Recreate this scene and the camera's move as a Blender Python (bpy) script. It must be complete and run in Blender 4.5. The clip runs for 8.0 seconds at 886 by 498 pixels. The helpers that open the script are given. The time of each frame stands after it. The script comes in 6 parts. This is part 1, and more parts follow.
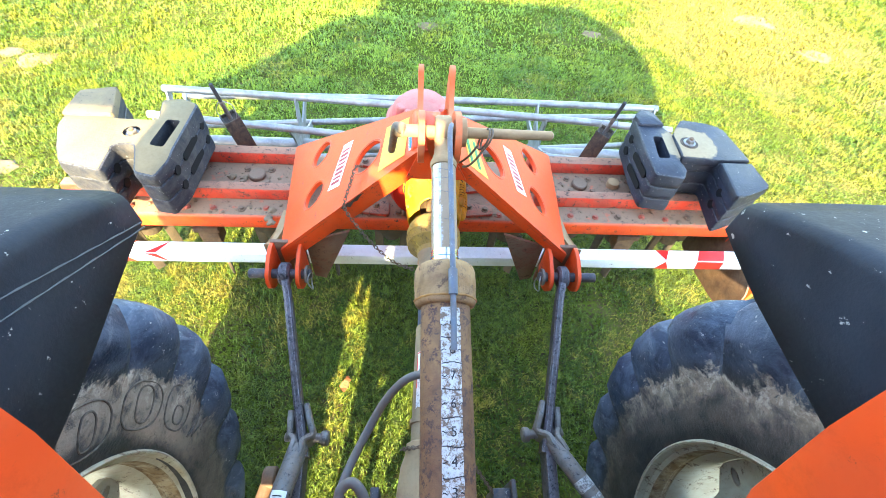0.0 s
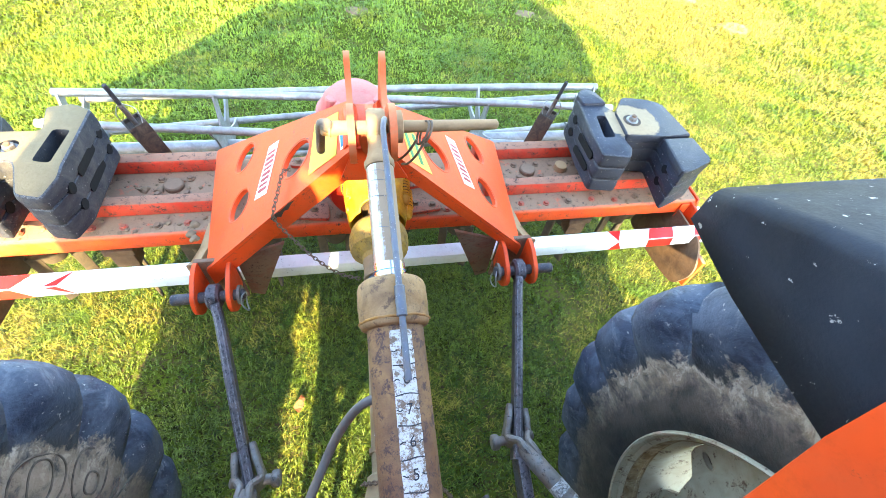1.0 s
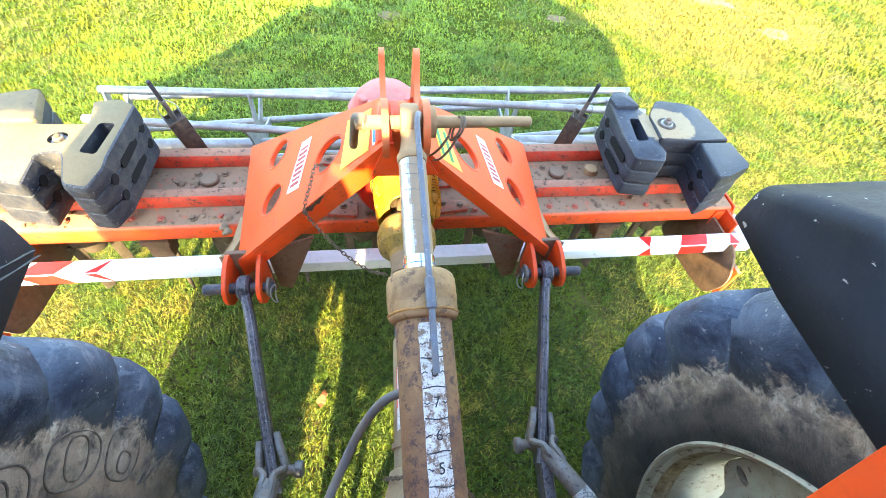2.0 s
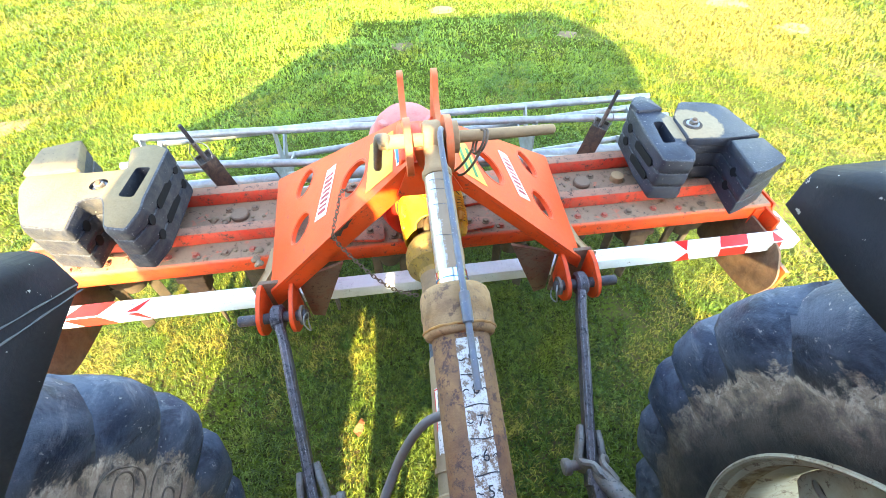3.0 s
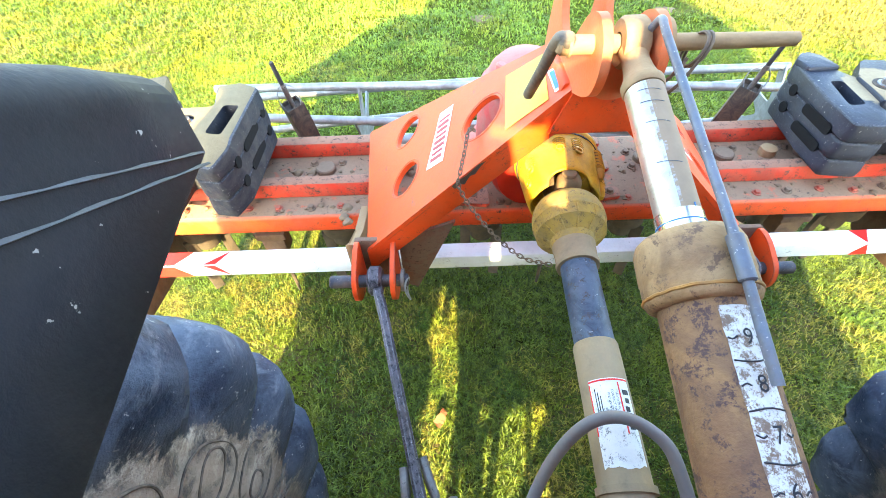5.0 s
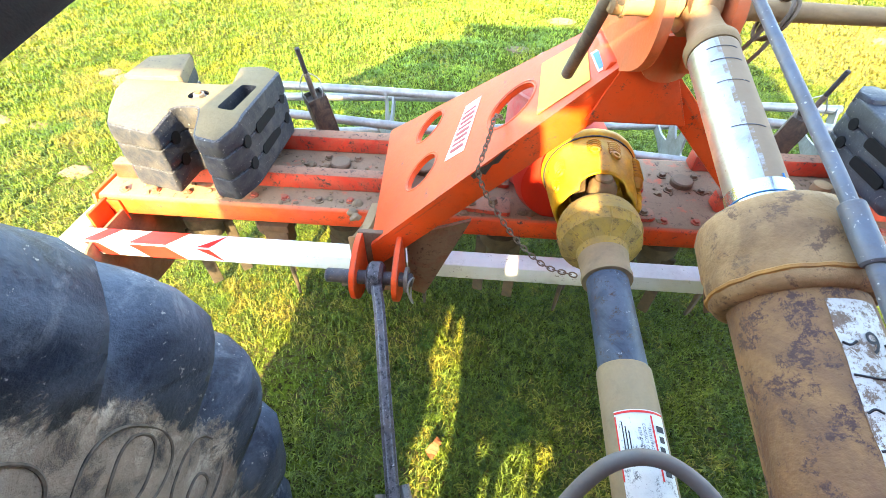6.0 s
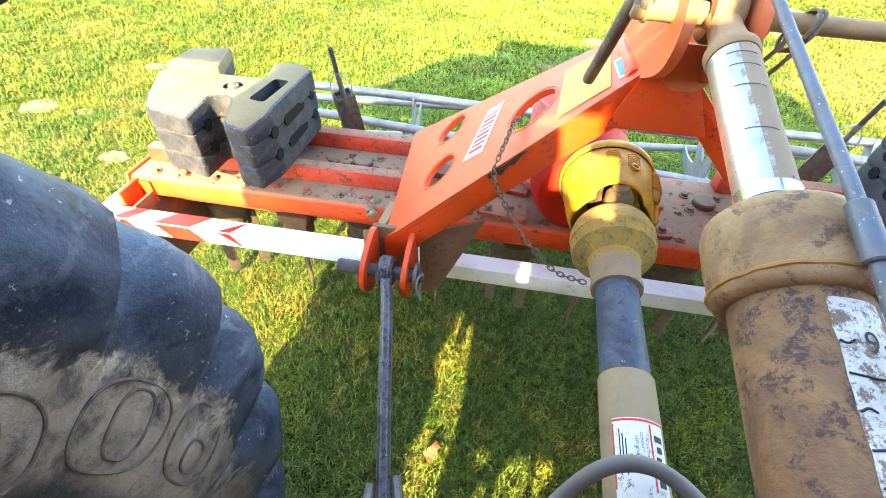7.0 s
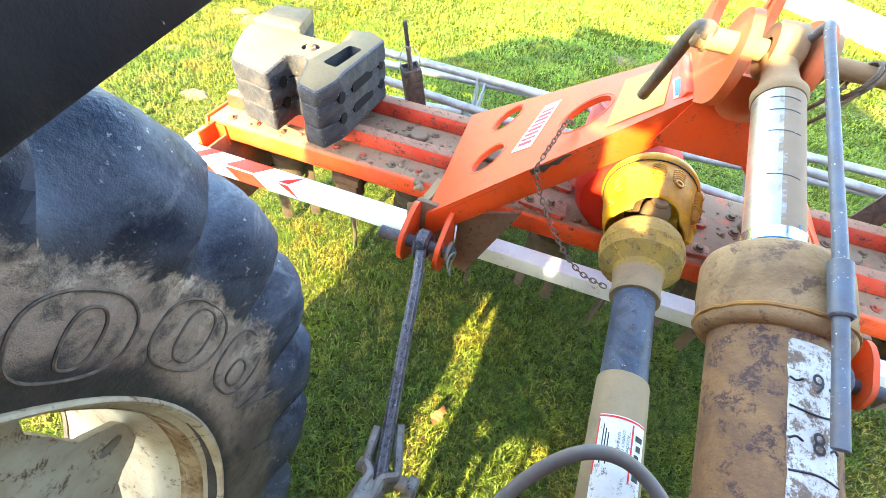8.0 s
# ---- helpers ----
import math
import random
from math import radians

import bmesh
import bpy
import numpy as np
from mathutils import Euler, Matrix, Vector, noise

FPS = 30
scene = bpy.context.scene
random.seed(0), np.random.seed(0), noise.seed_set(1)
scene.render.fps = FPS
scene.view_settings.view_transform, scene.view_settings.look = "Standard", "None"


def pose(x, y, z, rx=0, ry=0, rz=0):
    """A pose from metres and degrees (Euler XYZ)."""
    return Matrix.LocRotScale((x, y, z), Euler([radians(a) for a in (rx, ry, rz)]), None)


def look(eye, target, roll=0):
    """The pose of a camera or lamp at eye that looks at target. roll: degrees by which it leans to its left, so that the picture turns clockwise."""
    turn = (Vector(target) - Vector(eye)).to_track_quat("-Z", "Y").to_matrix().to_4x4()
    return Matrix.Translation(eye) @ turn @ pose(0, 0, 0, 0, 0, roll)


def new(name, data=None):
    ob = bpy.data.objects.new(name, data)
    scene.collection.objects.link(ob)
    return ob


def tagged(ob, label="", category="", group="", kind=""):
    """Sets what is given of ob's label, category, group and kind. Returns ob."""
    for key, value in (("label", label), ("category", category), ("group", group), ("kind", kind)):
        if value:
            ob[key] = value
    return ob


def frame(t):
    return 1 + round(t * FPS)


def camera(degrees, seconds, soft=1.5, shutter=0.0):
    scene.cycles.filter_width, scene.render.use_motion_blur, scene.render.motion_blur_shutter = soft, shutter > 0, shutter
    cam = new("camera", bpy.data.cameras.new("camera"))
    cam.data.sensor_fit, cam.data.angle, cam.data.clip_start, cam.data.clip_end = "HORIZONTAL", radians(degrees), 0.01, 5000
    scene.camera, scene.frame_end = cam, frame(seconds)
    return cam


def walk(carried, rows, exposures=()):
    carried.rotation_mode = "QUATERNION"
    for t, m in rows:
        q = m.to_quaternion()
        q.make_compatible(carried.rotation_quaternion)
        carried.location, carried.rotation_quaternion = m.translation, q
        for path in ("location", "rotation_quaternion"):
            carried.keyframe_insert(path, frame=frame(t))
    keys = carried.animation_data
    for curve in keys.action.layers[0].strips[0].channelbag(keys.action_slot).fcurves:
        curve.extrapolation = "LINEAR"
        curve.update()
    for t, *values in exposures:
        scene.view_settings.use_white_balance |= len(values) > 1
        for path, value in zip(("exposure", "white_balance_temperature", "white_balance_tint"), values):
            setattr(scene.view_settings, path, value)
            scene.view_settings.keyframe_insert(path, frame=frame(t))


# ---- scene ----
cam = camera(91.4, 8.0, soft=0.7)
PATH = [
    (0, (-0.044, -0.881, 1.686), (0.108, 0.341, 0.11), 6.6),
    (0.5, (-0.023, -0.8, 1.626), (0.295, 0.284, -0.024), 11.9),
    (1, (-0.019, -0.798, 1.638), (0.342, 0.358, 0.046), 9.6),
    (1.5, (-0.026, -0.806, 1.632), (0.255, 0.396, 0.059), 7.5),
    (2, (-0.033, -0.808, 1.623), (0.229, 0.382, 0.037), 7.4),
    (2.2, (-0.035, -0.808, 1.622), (0.138, 0.402, 0.039), 4.3),
    (3.3, (-0.047, -0.811, 1.595), (0.115, 0.488, 0.083), -1.3),
    (3.5, (-0.054, -0.809, 1.591), (0.103, 0.449, 0.045), -1.0),
    (4, (-0.114, -0.785, 1.545), (-0.027, 0.413, -0.054), -1.1),
    (4.5, (-0.205, -0.745, 1.479), (-0.14, 0.469, -0.109), -3.2),
    (4.7, (-0.236, -0.738, 1.447), (-0.227, 0.514, -0.113), -3.6),
    (5.8, (-0.238, -0.708, 1.301), (-0.31, 0.649, -0.167), -1.7),
    (6, (-0.23, -0.712, 1.278), (-0.333, 0.69, -0.145), 0.7),
    (6.5, (-0.214, -0.737, 1.25), (-0.389, 0.721, -0.108), 3.6),
    (7, (-0.211, -0.735, 1.261), (-0.409, 0.699, -0.119), 2.5),
    (7.5, (-0.205, -0.736, 1.277), (-0.428, 0.661, -0.137), 1.8),
    (8, (-0.193, -0.766, 1.311), (-0.546, 0.542, -0.16), 6.9),
]
walk(cam, [(t, look(eye, target, roll)) for t, eye, target, roll in PATH], [(0.0, 3.72, 6550, 3), (1.0, 3.76, 6800, 4), (2.0, 3.70, 6850, 4), (3.5, 3.70, 6850, 4), (4.5, 3.88, 6850, 4), (6.0, 3.68, 7150, 5), (7.0, 3.65, 7150, 5), (7.5, 3.66, 7150, 5), (8.0, 3.80, 7150, 5)])

# ---- world, sun and exposure ----
SUN_WAY = Vector((0.22, 1.70, -1.0)).normalized()
world = bpy.data.worlds.new("sky")
scene.world = world
world.use_nodes = True
sky = world.node_tree.nodes.new("ShaderNodeTexSky")
sky.sky_type = 'NISHITA'
sky.sun_disc = False
sky.sun_elevation = math.asin(-SUN_WAY.z)
sky.sun_rotation = math.atan2(-SUN_WAY.x, -SUN_WAY.y)
world.node_tree.links.new(sky.outputs[0], world.node_tree.nodes["Background"].inputs[0])
world.node_tree.nodes["Background"].inputs[1].default_value = 0.15
sun_data = bpy.data.lights.new("sun", 'SUN')
sun_data.energy, sun_data.angle, sun_data.color = 3.4, radians(0.6), (1.0, 0.79, 0.46)
sun = new("sun", sun_data)
sun.matrix_world = look((0, 0, 0), SUN_WAY)



# ---- materials ----
def ramp(nt, fac, lo, hi):
    n = nt.nodes.new("ShaderNodeMapRange")
    n.inputs["From Min"].default_value, n.inputs["From Max"].default_value = lo, hi
    nt.links.new(fac, n.inputs["Value"])
    return n.outputs[0]


def noise_tex(nt, vec, scale, detail=4.0, rough=0.6, distort=0.0):
    n = nt.nodes.new("ShaderNodeTexNoise")
    n.inputs["Scale"].default_value, n.inputs["Detail"].default_value = scale, detail
    n.inputs["Roughness"].default_value, n.inputs["Distortion"].default_value = rough, distort
    nt.links.new(vec, n.inputs["Vector"])
    return n.outputs["Fac"]


def mix(nt, fac, a, b, kind='MIX'):
    n = nt.nodes.new("ShaderNodeMix")
    n.data_type, n.blend_type = 'RGBA', kind
    for slot, v in ((0, fac), (6, a), (7, b)):
        if isinstance(v, (int, float)):
            n.inputs[slot].default_value = v
        elif isinstance(v, tuple):
            n.inputs[slot].default_value = (*v, 1)
        else:
            nt.links.new(v, n.inputs[slot])
    return n.outputs[2]


def calc(nt, op, a, b=0.0):
    n = nt.nodes.new("ShaderNodeMath")
    n.operation = op
    n.use_clamp = op in ('MULTIPLY', 'ADD')
    for slot, v in ((0, a), (1, b)):
        if isinstance(v, (int, float)):
            n.inputs[slot].default_value = v
        else:
            nt.links.new(v, n.inputs[slot])
    return n.outputs[0]


DUST = (0.275, 0.185, 0.118)


def surface(name, col, col2=None, scale=9.0, rough=0.5, metal=0.0, dust=0.0, flat_dust=0.0, dust_col=DUST,
            chips=0.0, chip_col=(0.05, 0.035, 0.03), bump=0.15, fine=160.0, spot=0.0, spot_col=(0.7, 0.68, 0.62), coat=0.0, edge=0.0, edge_col=(0.10, 0.05, 0.035), edge_r=0.006, spec=0.32, grip=(0.38, 0.66), mottle=0.35):
    """A worn surface: two tones of the base colour, blown dust (more of it on what lies flat), chips and spots."""
    m = bpy.data.materials.new(name)
    m.use_nodes = True
    nt = m.node_tree
    bsdf = nt.nodes["Principled BSDF"]
    pos = nt.nodes.new("ShaderNodeTexCoord").outputs["Object"]
    large = noise_tex(nt, pos, scale, 5.0, 0.62, 0.4)
    small = noise_tex(nt, pos, fine, 3.0, 0.7)
    stain = noise_tex(nt, pos, scale * 4.1, 9.0, 0.8)
    col2 = col2 or tuple(c * 0.72 for c in col)
    c = mix(nt, ramp(nt, large, 0.35, 0.68), col, col2)
    c = mix(nt, calc(nt, 'MULTIPLY', ramp(nt, stain, 0.52, 0.70), mottle), c, tuple(v * 0.55 for v in col2))
    r = calc(nt, 'ADD', rough - 0.08, calc(nt, 'MULTIPLY', small, 0.18))
    metal_out = metal
    if dust or flat_dust:
        geo = nt.nodes.new("ShaderNodeNewGeometry")
        sep = nt.nodes.new("ShaderNodeSeparateXYZ")
        nt.links.new(geo.outputs["Normal"], sep.inputs[0])
        up = ramp(nt, sep.outputs[2], 0.55, 0.95)
        base = calc(nt, 'MULTIPLY', ramp(nt, noise_tex(nt, pos, scale * 1.7, 6.0, 0.68, 0.8), *grip), dust)
        lying = calc(nt, 'MULTIPLY', calc(nt, 'MULTIPLY', up, flat_dust), ramp(nt, noise_tex(nt, pos, scale * 2.3, 6.0, 0.7), 0.22, 0.42))
        amount = calc(nt, 'MAXIMUM', base, lying)
        tint = mix(nt, small, dust_col, tuple(v * 0.66 for v in dust_col))
        c = mix(nt, amount, c, tint)
        r = mix(nt, amount, r, (0.92, 0.92, 0.92))
        if metal:
            metal_out = calc(nt, 'MULTIPLY', calc(nt, 'SUBTRACT', 1.0, amount), metal)
    if chips:
        mask = ramp(nt, noise_tex(nt, pos, scale * 5.5, 12.0, 0.86, 0.15), 0.71 - chips, 0.75 - chips)
        c = mix(nt, mask, c, chip_col)
    if spot:
        mask = ramp(nt, noise_tex(nt, pos, scale * 14, 4.0, 0.7), 0.78 - spot, 0.80 - spot)
        c = mix(nt, mask, c, spot_col)
    if edge:
        # paint rubbed off along the edges, unevenly
        bev = nt.nodes.new("ShaderNodeBevel")
        bev.samples = 4
        bev.inputs["Radius"].default_value = edge_r
        dot = nt.nodes.new("ShaderNodeVectorMath")
        dot.operation = 'DOT_PRODUCT'
        nt.links.new(bev.outputs[0], dot.inputs[0])
        nt.links.new(nt.nodes.new("ShaderNodeNewGeometry").outputs["Normal"], dot.inputs[1])
        rub = calc(nt, 'MULTIPLY', ramp(nt, dot.outputs["Value"], 0.985, 0.90), ramp(nt, noise_tex(nt, pos, scale * 3.0, 6.0, 0.75, 0.6), 0.60 - edge * 0.3, 0.66 - edge * 0.2))
        c = mix(nt, calc(nt, 'MULTIPLY', rub, min(1.0, edge + 0.3)), c, edge_col)
    bsdf.inputs["Specular IOR Level"].default_value = spec
    nt.links.new(c, bsdf.inputs["Base Color"])
    nt.links.new(r, bsdf.inputs["Roughness"])
    if isinstance(metal_out, float):
        bsdf.inputs["Metallic"].default_value = metal_out
    else:
        nt.links.new(metal_out, bsdf.inputs["Metallic"])
    bsdf.inputs["Coat Weight"].default_value = coat
    if bump:
        b = nt.nodes.new("ShaderNodeBump")
        b.inputs["Strength"].default_value, b.inputs["Distance"].default_value = bump, 0.004
        nt.links.new(calc(nt, 'ADD', calc(nt, 'MULTIPLY', large, 0.6), calc(nt, 'MULTIPLY', small, 0.4)), b.inputs["Height"])
        nt.links.new(b.outputs[0], bsdf.inputs["Normal"])
    return m


M_ORANGE = surface("orange paint", (0.80, 0.072, 0.007), (0.70, 0.054, 0.007), 6, 0.46, dust=0.20, flat_dust=0.1, dust_col=(0.48, 0.17, 0.085), chips=0.135, chip_col=(0.12, 0.045, 0.03), bump=0.16, edge=0.5, edge_col=(0.13, 0.05, 0.035), spec=0.3)
M_EAR = surface("orange paint under dust", (0.74, 0.13, 0.035), (0.62, 0.12, 0.04), 7, 0.55, dust=0.70, flat_dust=0.45, dust_col=(0.52, 0.24, 0.12), chips=0.05, bump=0.2)
M_POST = surface("dark brown post", (0.034, 0.029, 0.026), (0.018, 0.016, 0.015), 16, 0.75, dust=0.38, bump=0.4)
# near-black colour that stands in for shade inside recesses
M_RECESS_SHADE = surface("near-black painted recess shade", (0.003, 0.003, 0.0035), (0.002, 0.002, 0.0025), 20, 0.9, bump=0.0)
M_RED = surface("red trough paint", (0.62, 0.040, 0.014), (0.38, 0.022, 0.012), 8, 0.46, dust=0.36, flat_dust=0.84, chips=0.17, bump=0.3, edge=0.5, edge_col=(0.17, 0.09, 0.06))
M_TROUGH = surface("orange red trough front", (0.80, 0.085, 0.012), (0.62, 0.05, 0.012), 8, 0.45, dust=0.20, flat_dust=0.98, chips=0.15, bump=0.25, edge=0.3, edge_col=(0.55, 0.10, 0.03))
M_HOUSING = surface("deep red housing paint", (0.50, 0.020, 0.010), (0.38, 0.016, 0.010), 6, 0.5, dust=0.08, dust_col=(0.30, 0.10, 0.06), bump=0.1, spec=0.12)
M_GUSSET = surface("soil-caked dark red plate", (0.20, 0.055, 0.03), (0.13, 0.04, 0.025), 12, 0.85, dust=0.95, dust_col=(0.20, 0.128, 0.085), chips=0.15, chip_col=(0.05, 0.02, 0.015), bump=0.6, grip=(0.30, 0.55))
M_GEARBOX = surface("faded pink red paint", (0.55, 0.09, 0.085), (0.42, 0.05, 0.045), 9, 0.55, dust=0.7, flat_dust=0.6, dust_col=(0.42, 0.25, 0.20), bump=0.15)
M_WHITE = surface("white bar paint", (0.78, 0.79, 0.80), (0.64, 0.65, 0.66), 5, 0.36, dust=0.14, dust_col=(0.45, 0.42, 0.34), chips=0.115, chip_col=(0.12, 0.10, 0.08), bump=0.08)
M_REFLECT = surface("red reflective tape", (0.75, 0.02, 0.015), (0.62, 0.015, 0.012), 7, 0.35, dust=0.08, bump=0.02)
M_GALV = surface("galvanised roller steel", (0.37, 0.385, 0.40), (0.25, 0.255, 0.26), 10, 0.42, 0.6, dust=0.40, dust_col=(0.15, 0.115, 0.08), chips=0.06, chip_col=(0.10, 0.075, 0.055), bump=0.12)
M_RUSTY = surface("rusty steel", (0.16, 0.09, 0.05), (0.09, 0.055, 0.04), 14, 0.8, dust=0.5, bump=0.3)
M_IRON = surface("black cast iron", (0.020, 0.024, 0.036), (0.010, 0.013, 0.020), 9, 0.6, dust=0.38, flat_dust=0.70, dust_col=(0.17, 0.15, 0.125), chips=0.13, chip_col=(0.020, 0.022, 0.028), spot=0.12, spot_col=(0.20, 0.19, 0.175), bump=1.0, spec=0.2)
M_IRON_DARK = surface("bare black cast iron", (0.022, 0.028, 0.046), (0.012, 0.014, 0.022), 9, 0.50, dust=0.10, dust_col=(0.16, 0.14, 0.12), spot=0.12, spot_col=(0.34, 0.32, 0.29), bump=0.8, spec=0.35)
M_IRON_RUB = surface("rubbed cast iron edge", (0.055, 0.060, 0.078), (0.018, 0.020, 0.028), 30, 0.5, 0.1, dust=0.4, flat_dust=0.2, dust_col=(0.15, 0.145, 0.14), chips=0.19, chip_col=(0.012, 0.013, 0.017), spot=0.14, spot_col=(0.38, 0.37, 0.35), bump=1.0, spec=0.3)
M_IRON_PAD = surface("dust-covered cast iron", (0.235, 0.18, 0.10), (0.17, 0.13, 0.085), 12, 0.9, dust=0.3, dust_col=(0.10, 0.09, 0.085), chips=0.14, chip_col=(0.03, 0.03, 0.035), bump=0.6, spec=0.1)
M_LINK = surface("worn blue grey link steel", (0.070, 0.070, 0.098), (0.028, 0.027, 0.036), 14, 0.45, 0.3, dust=0.30, flat_dust=0.2, spot=0.12, spot_col=(0.34, 0.32, 0.33), chips=0.19, chip_col=(0.015, 0.014, 0.016), bump=0.5, edge=0.6, edge_col=(0.26, 0.25, 0.27))
M_JOINT = surface("greasy grey joint steel", (0.19, 0.18, 0.175), (0.095, 0.085, 0.08), 16, 0.48, 0.4, dust=0.45, chips=0.15, chip_col=(0.02, 0.018, 0.020), bump=0.5, mottle=0.7)
M_PIN = surface("dark blue pin steel", (0.050, 0.055, 0.075), (0.03, 0.032, 0.042), 20, 0.5, 0.3, dust=0.3, spot=0.13, spot_col=(0.35, 0.31, 0.27), bump=0.3)
M_HANDLE = surface("dusty dark handle", (0.10, 0.085, 0.075), (0.045, 0.042, 0.045), 18, 0.55, 0.2, dust=0.6, flat_dust=0.7, dust_col=(0.33, 0.25, 0.16), bump=0.4)
M_DUSTY_STEEL = surface("dusty brown steel", (0.32, 0.20, 0.105), (0.21, 0.135, 0.075), 10, 0.7, 0.1, dust=0.7, flat_dust=0.8, dust_col=(0.43, 0.275, 0.14), bump=0.4)
M_BARREL = surface("dirty brown cylinder barrel", (0.18, 0.090, 0.048), (0.085, 0.045, 0.037), 6.5, 0.55, 0.1, dust=0.78, dust_col=(0.36, 0.20, 0.088), chips=0.19, chip_col=(0.080, 0.046, 0.042), bump=0.6, grip=(0.36, 0.64), mottle=0.7)
M_GLAND = surface("dusty brown gland cap", (0.32, 0.17, 0.058), (0.15, 0.08, 0.042), 7, 0.6, 0.05, dust=0.85, dust_col=(0.47, 0.295, 0.145), chips=0.175, chip_col=(0.13, 0.075, 0.045), bump=0.6, edge=0.5, edge_col=(0.14, 0.085, 0.05), mottle=0.7)
M_RUST_RING = surface("rusty weld bead", (0.42, 0.20, 0.045), (0.24, 0.11, 0.03), 30, 0.7, dust=0.3, bump=0.4)
M_SLEEVE = surface("bright chrome ring", (0.86, 0.88, 0.92), (0.75, 0.78, 0.84), 14, 0.18, 1.0, dust=0.08, bump=0.01)
M_GREYROD = surface("grey indicator rod", (0.13, 0.15, 0.19), (0.085, 0.095, 0.12), 20, 0.45, 0.3, dust=0.30, spot=0.13, spot_col=(0.50, 0.49, 0.47), bump=0.25)
M_TINE = surface("muddy tine steel", (0.055, 0.042, 0.030), (0.03, 0.024, 0.018), 20, 0.8, dust=0.5, dust_col=(0.12, 0.085, 0.05), bump=0.4)
M_LABEL = surface("scuffed white label", (0.74, 0.73, 0.71), (0.66, 0.65, 0.62), 10, 0.5, dust=0.25, dust_col=(0.45, 0.36, 0.26), chips=0.16, chip_col=(0.16, 0.15, 0.15), bump=0.0)
M_PTO_TAN = surface("dusty shaft guard", (0.29, 0.205, 0.12), (0.19, 0.14, 0.085), 7, 0.7, dust=0.85, dust_col=(0.36, 0.25, 0.135), chips=0.06, bump=0.2, mottle=0.5)
M_PTO_BLUE = surface("blue black shaft tube", (0.040, 0.060, 0.100), (0.022, 0.030, 0.050), 10, 0.40, dust=0.55, dust_col=(0.13, 0.155, 0.19), spot=0.12, spot_col=(0.24, 0.25, 0.26), chips=0.17, bump=0.1, grip=(0.44, 0.62))
M_YELLOW = surface("dirty yellow plastic", (0.74, 0.42, 0.010), (0.46, 0.24, 0.012), 10, 0.36, dust=0.6, flat_dust=0.1, dust_col=(0.26, 0.155, 0.045), chips=0.13, chip_col=(0.14, 0.085, 0.02), bump=0.25)
M_YELLOW_DUSTY = surface("dusty yellow plastic", (0.46, 0.27, 0.030), (0.28, 0.175, 0.035), 12, 0.6, dust=0.9, dust_col=(0.30, 0.205, 0.085), chips=0.17, chip_col=(0.13, 0.08, 0.03), bump=0.45)
M_HOLLOW = surface("dusty joint and soil", (0.10, 0.065, 0.028), (0.05, 0.032, 0.016), 20, 0.75, dust=0.5, bump=0.5)
M_YOKE = surface("dusty cast yoke", (0.16, 0.10, 0.045), (0.08, 0.05, 0.026), 18, 0.75, dust=0.45, dust_col=(0.25, 0.165, 0.08), bump=0.5)
M_SCUFF = surface("bare scuffed steel", (0.045, 0.032, 0.032), (0.10, 0.05, 0.035), 60, 0.6, 0.3, dust=0.2, bump=0.3)
M_HOSE = surface("grey rubber hose", (0.17, 0.15, 0.14), (0.12, 0.11, 0.105), 10, 0.65, dust=0.4, bump=0.06)
M_TYRE, M_TYRE_RIGHT = (surface(name, (0.019, 0.030, 0.060), (0.008, 0.012, 0.024), 7, 0.5, dust=0.58, dust_col=(0.140, 0.172, 0.235), chips=0.10, chip_col=(0.006, 0.007, 0.010), spot=0.13, spot_col=(0.24, 0.24, 0.245), bump=1.0, grip=(0.41, 0.64), mottle=0.75) for name in ("blue black tyre rubber", "blue black tyre rubber with thin soil"))
M_RIM = surface("cream rim paint", (0.41, 0.395, 0.32), (0.35, 0.325, 0.25), 5, 0.5, dust=0.45, dust_col=(0.21, 0.135, 0.06), chips=0.16, chip_col=(0.10, 0.06, 0.04), bump=0.15, edge=0.5, edge_col=(0.15, 0.08, 0.045))
M_RIM_RUST = surface("rust-stained cream rim paint", (0.33, 0.29, 0.20), (0.22, 0.15, 0.075), 11, 0.6, dust=0.8, dust_col=(0.15, 0.082, 0.030), chips=0.17, chip_col=(0.07, 0.04, 0.025), bump=0.3, grip=(0.42, 0.60))
M_FENDER = surface("black fender plastic", (0.020, 0.025, 0.038), (0.012, 0.013, 0.018), 4, 0.56, dust=0.5, dust_col=(0.044, 0.043, 0.047), spot=0.122, spot_col=(0.30, 0.295, 0.29), bump=0.35, edge=0.6, edge_col=(0.12, 0.125, 0.14), spec=0.12, grip=(0.40, 0.70))
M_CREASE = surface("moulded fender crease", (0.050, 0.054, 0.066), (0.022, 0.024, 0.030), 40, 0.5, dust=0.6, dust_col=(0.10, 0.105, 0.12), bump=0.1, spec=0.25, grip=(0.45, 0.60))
M_CAB_RED = surface("red cab fender paint", (0.70, 0.075, 0.014), (0.60, 0.058, 0.012), 4, 0.35, dust=0.10, chips=0.10, bump=0.04, coat=0.2)
M_CAB = surface("dark unseen tractor panels", (0.06, 0.06, 0.065), (0.04, 0.04, 0.045), 4, 0.6, dust=0.2)
M_DECAL = surface("white decal", (0.80, 0.79, 0.78), (0.74, 0.73, 0.72), 6, 0.45, dust=0.08, bump=0.0)
M_DECAL_RED = surface("dark red print", (0.34, 0.03, 0.035), (0.28, 0.025, 0.03), 10, 0.5, bump=0.0)
M_DECAL_YELLOW = surface("yellow decal", (0.70, 0.50, 0.06), (0.62, 0.44, 0.06), 6, 0.6, dust=0.10, bump=0.0)
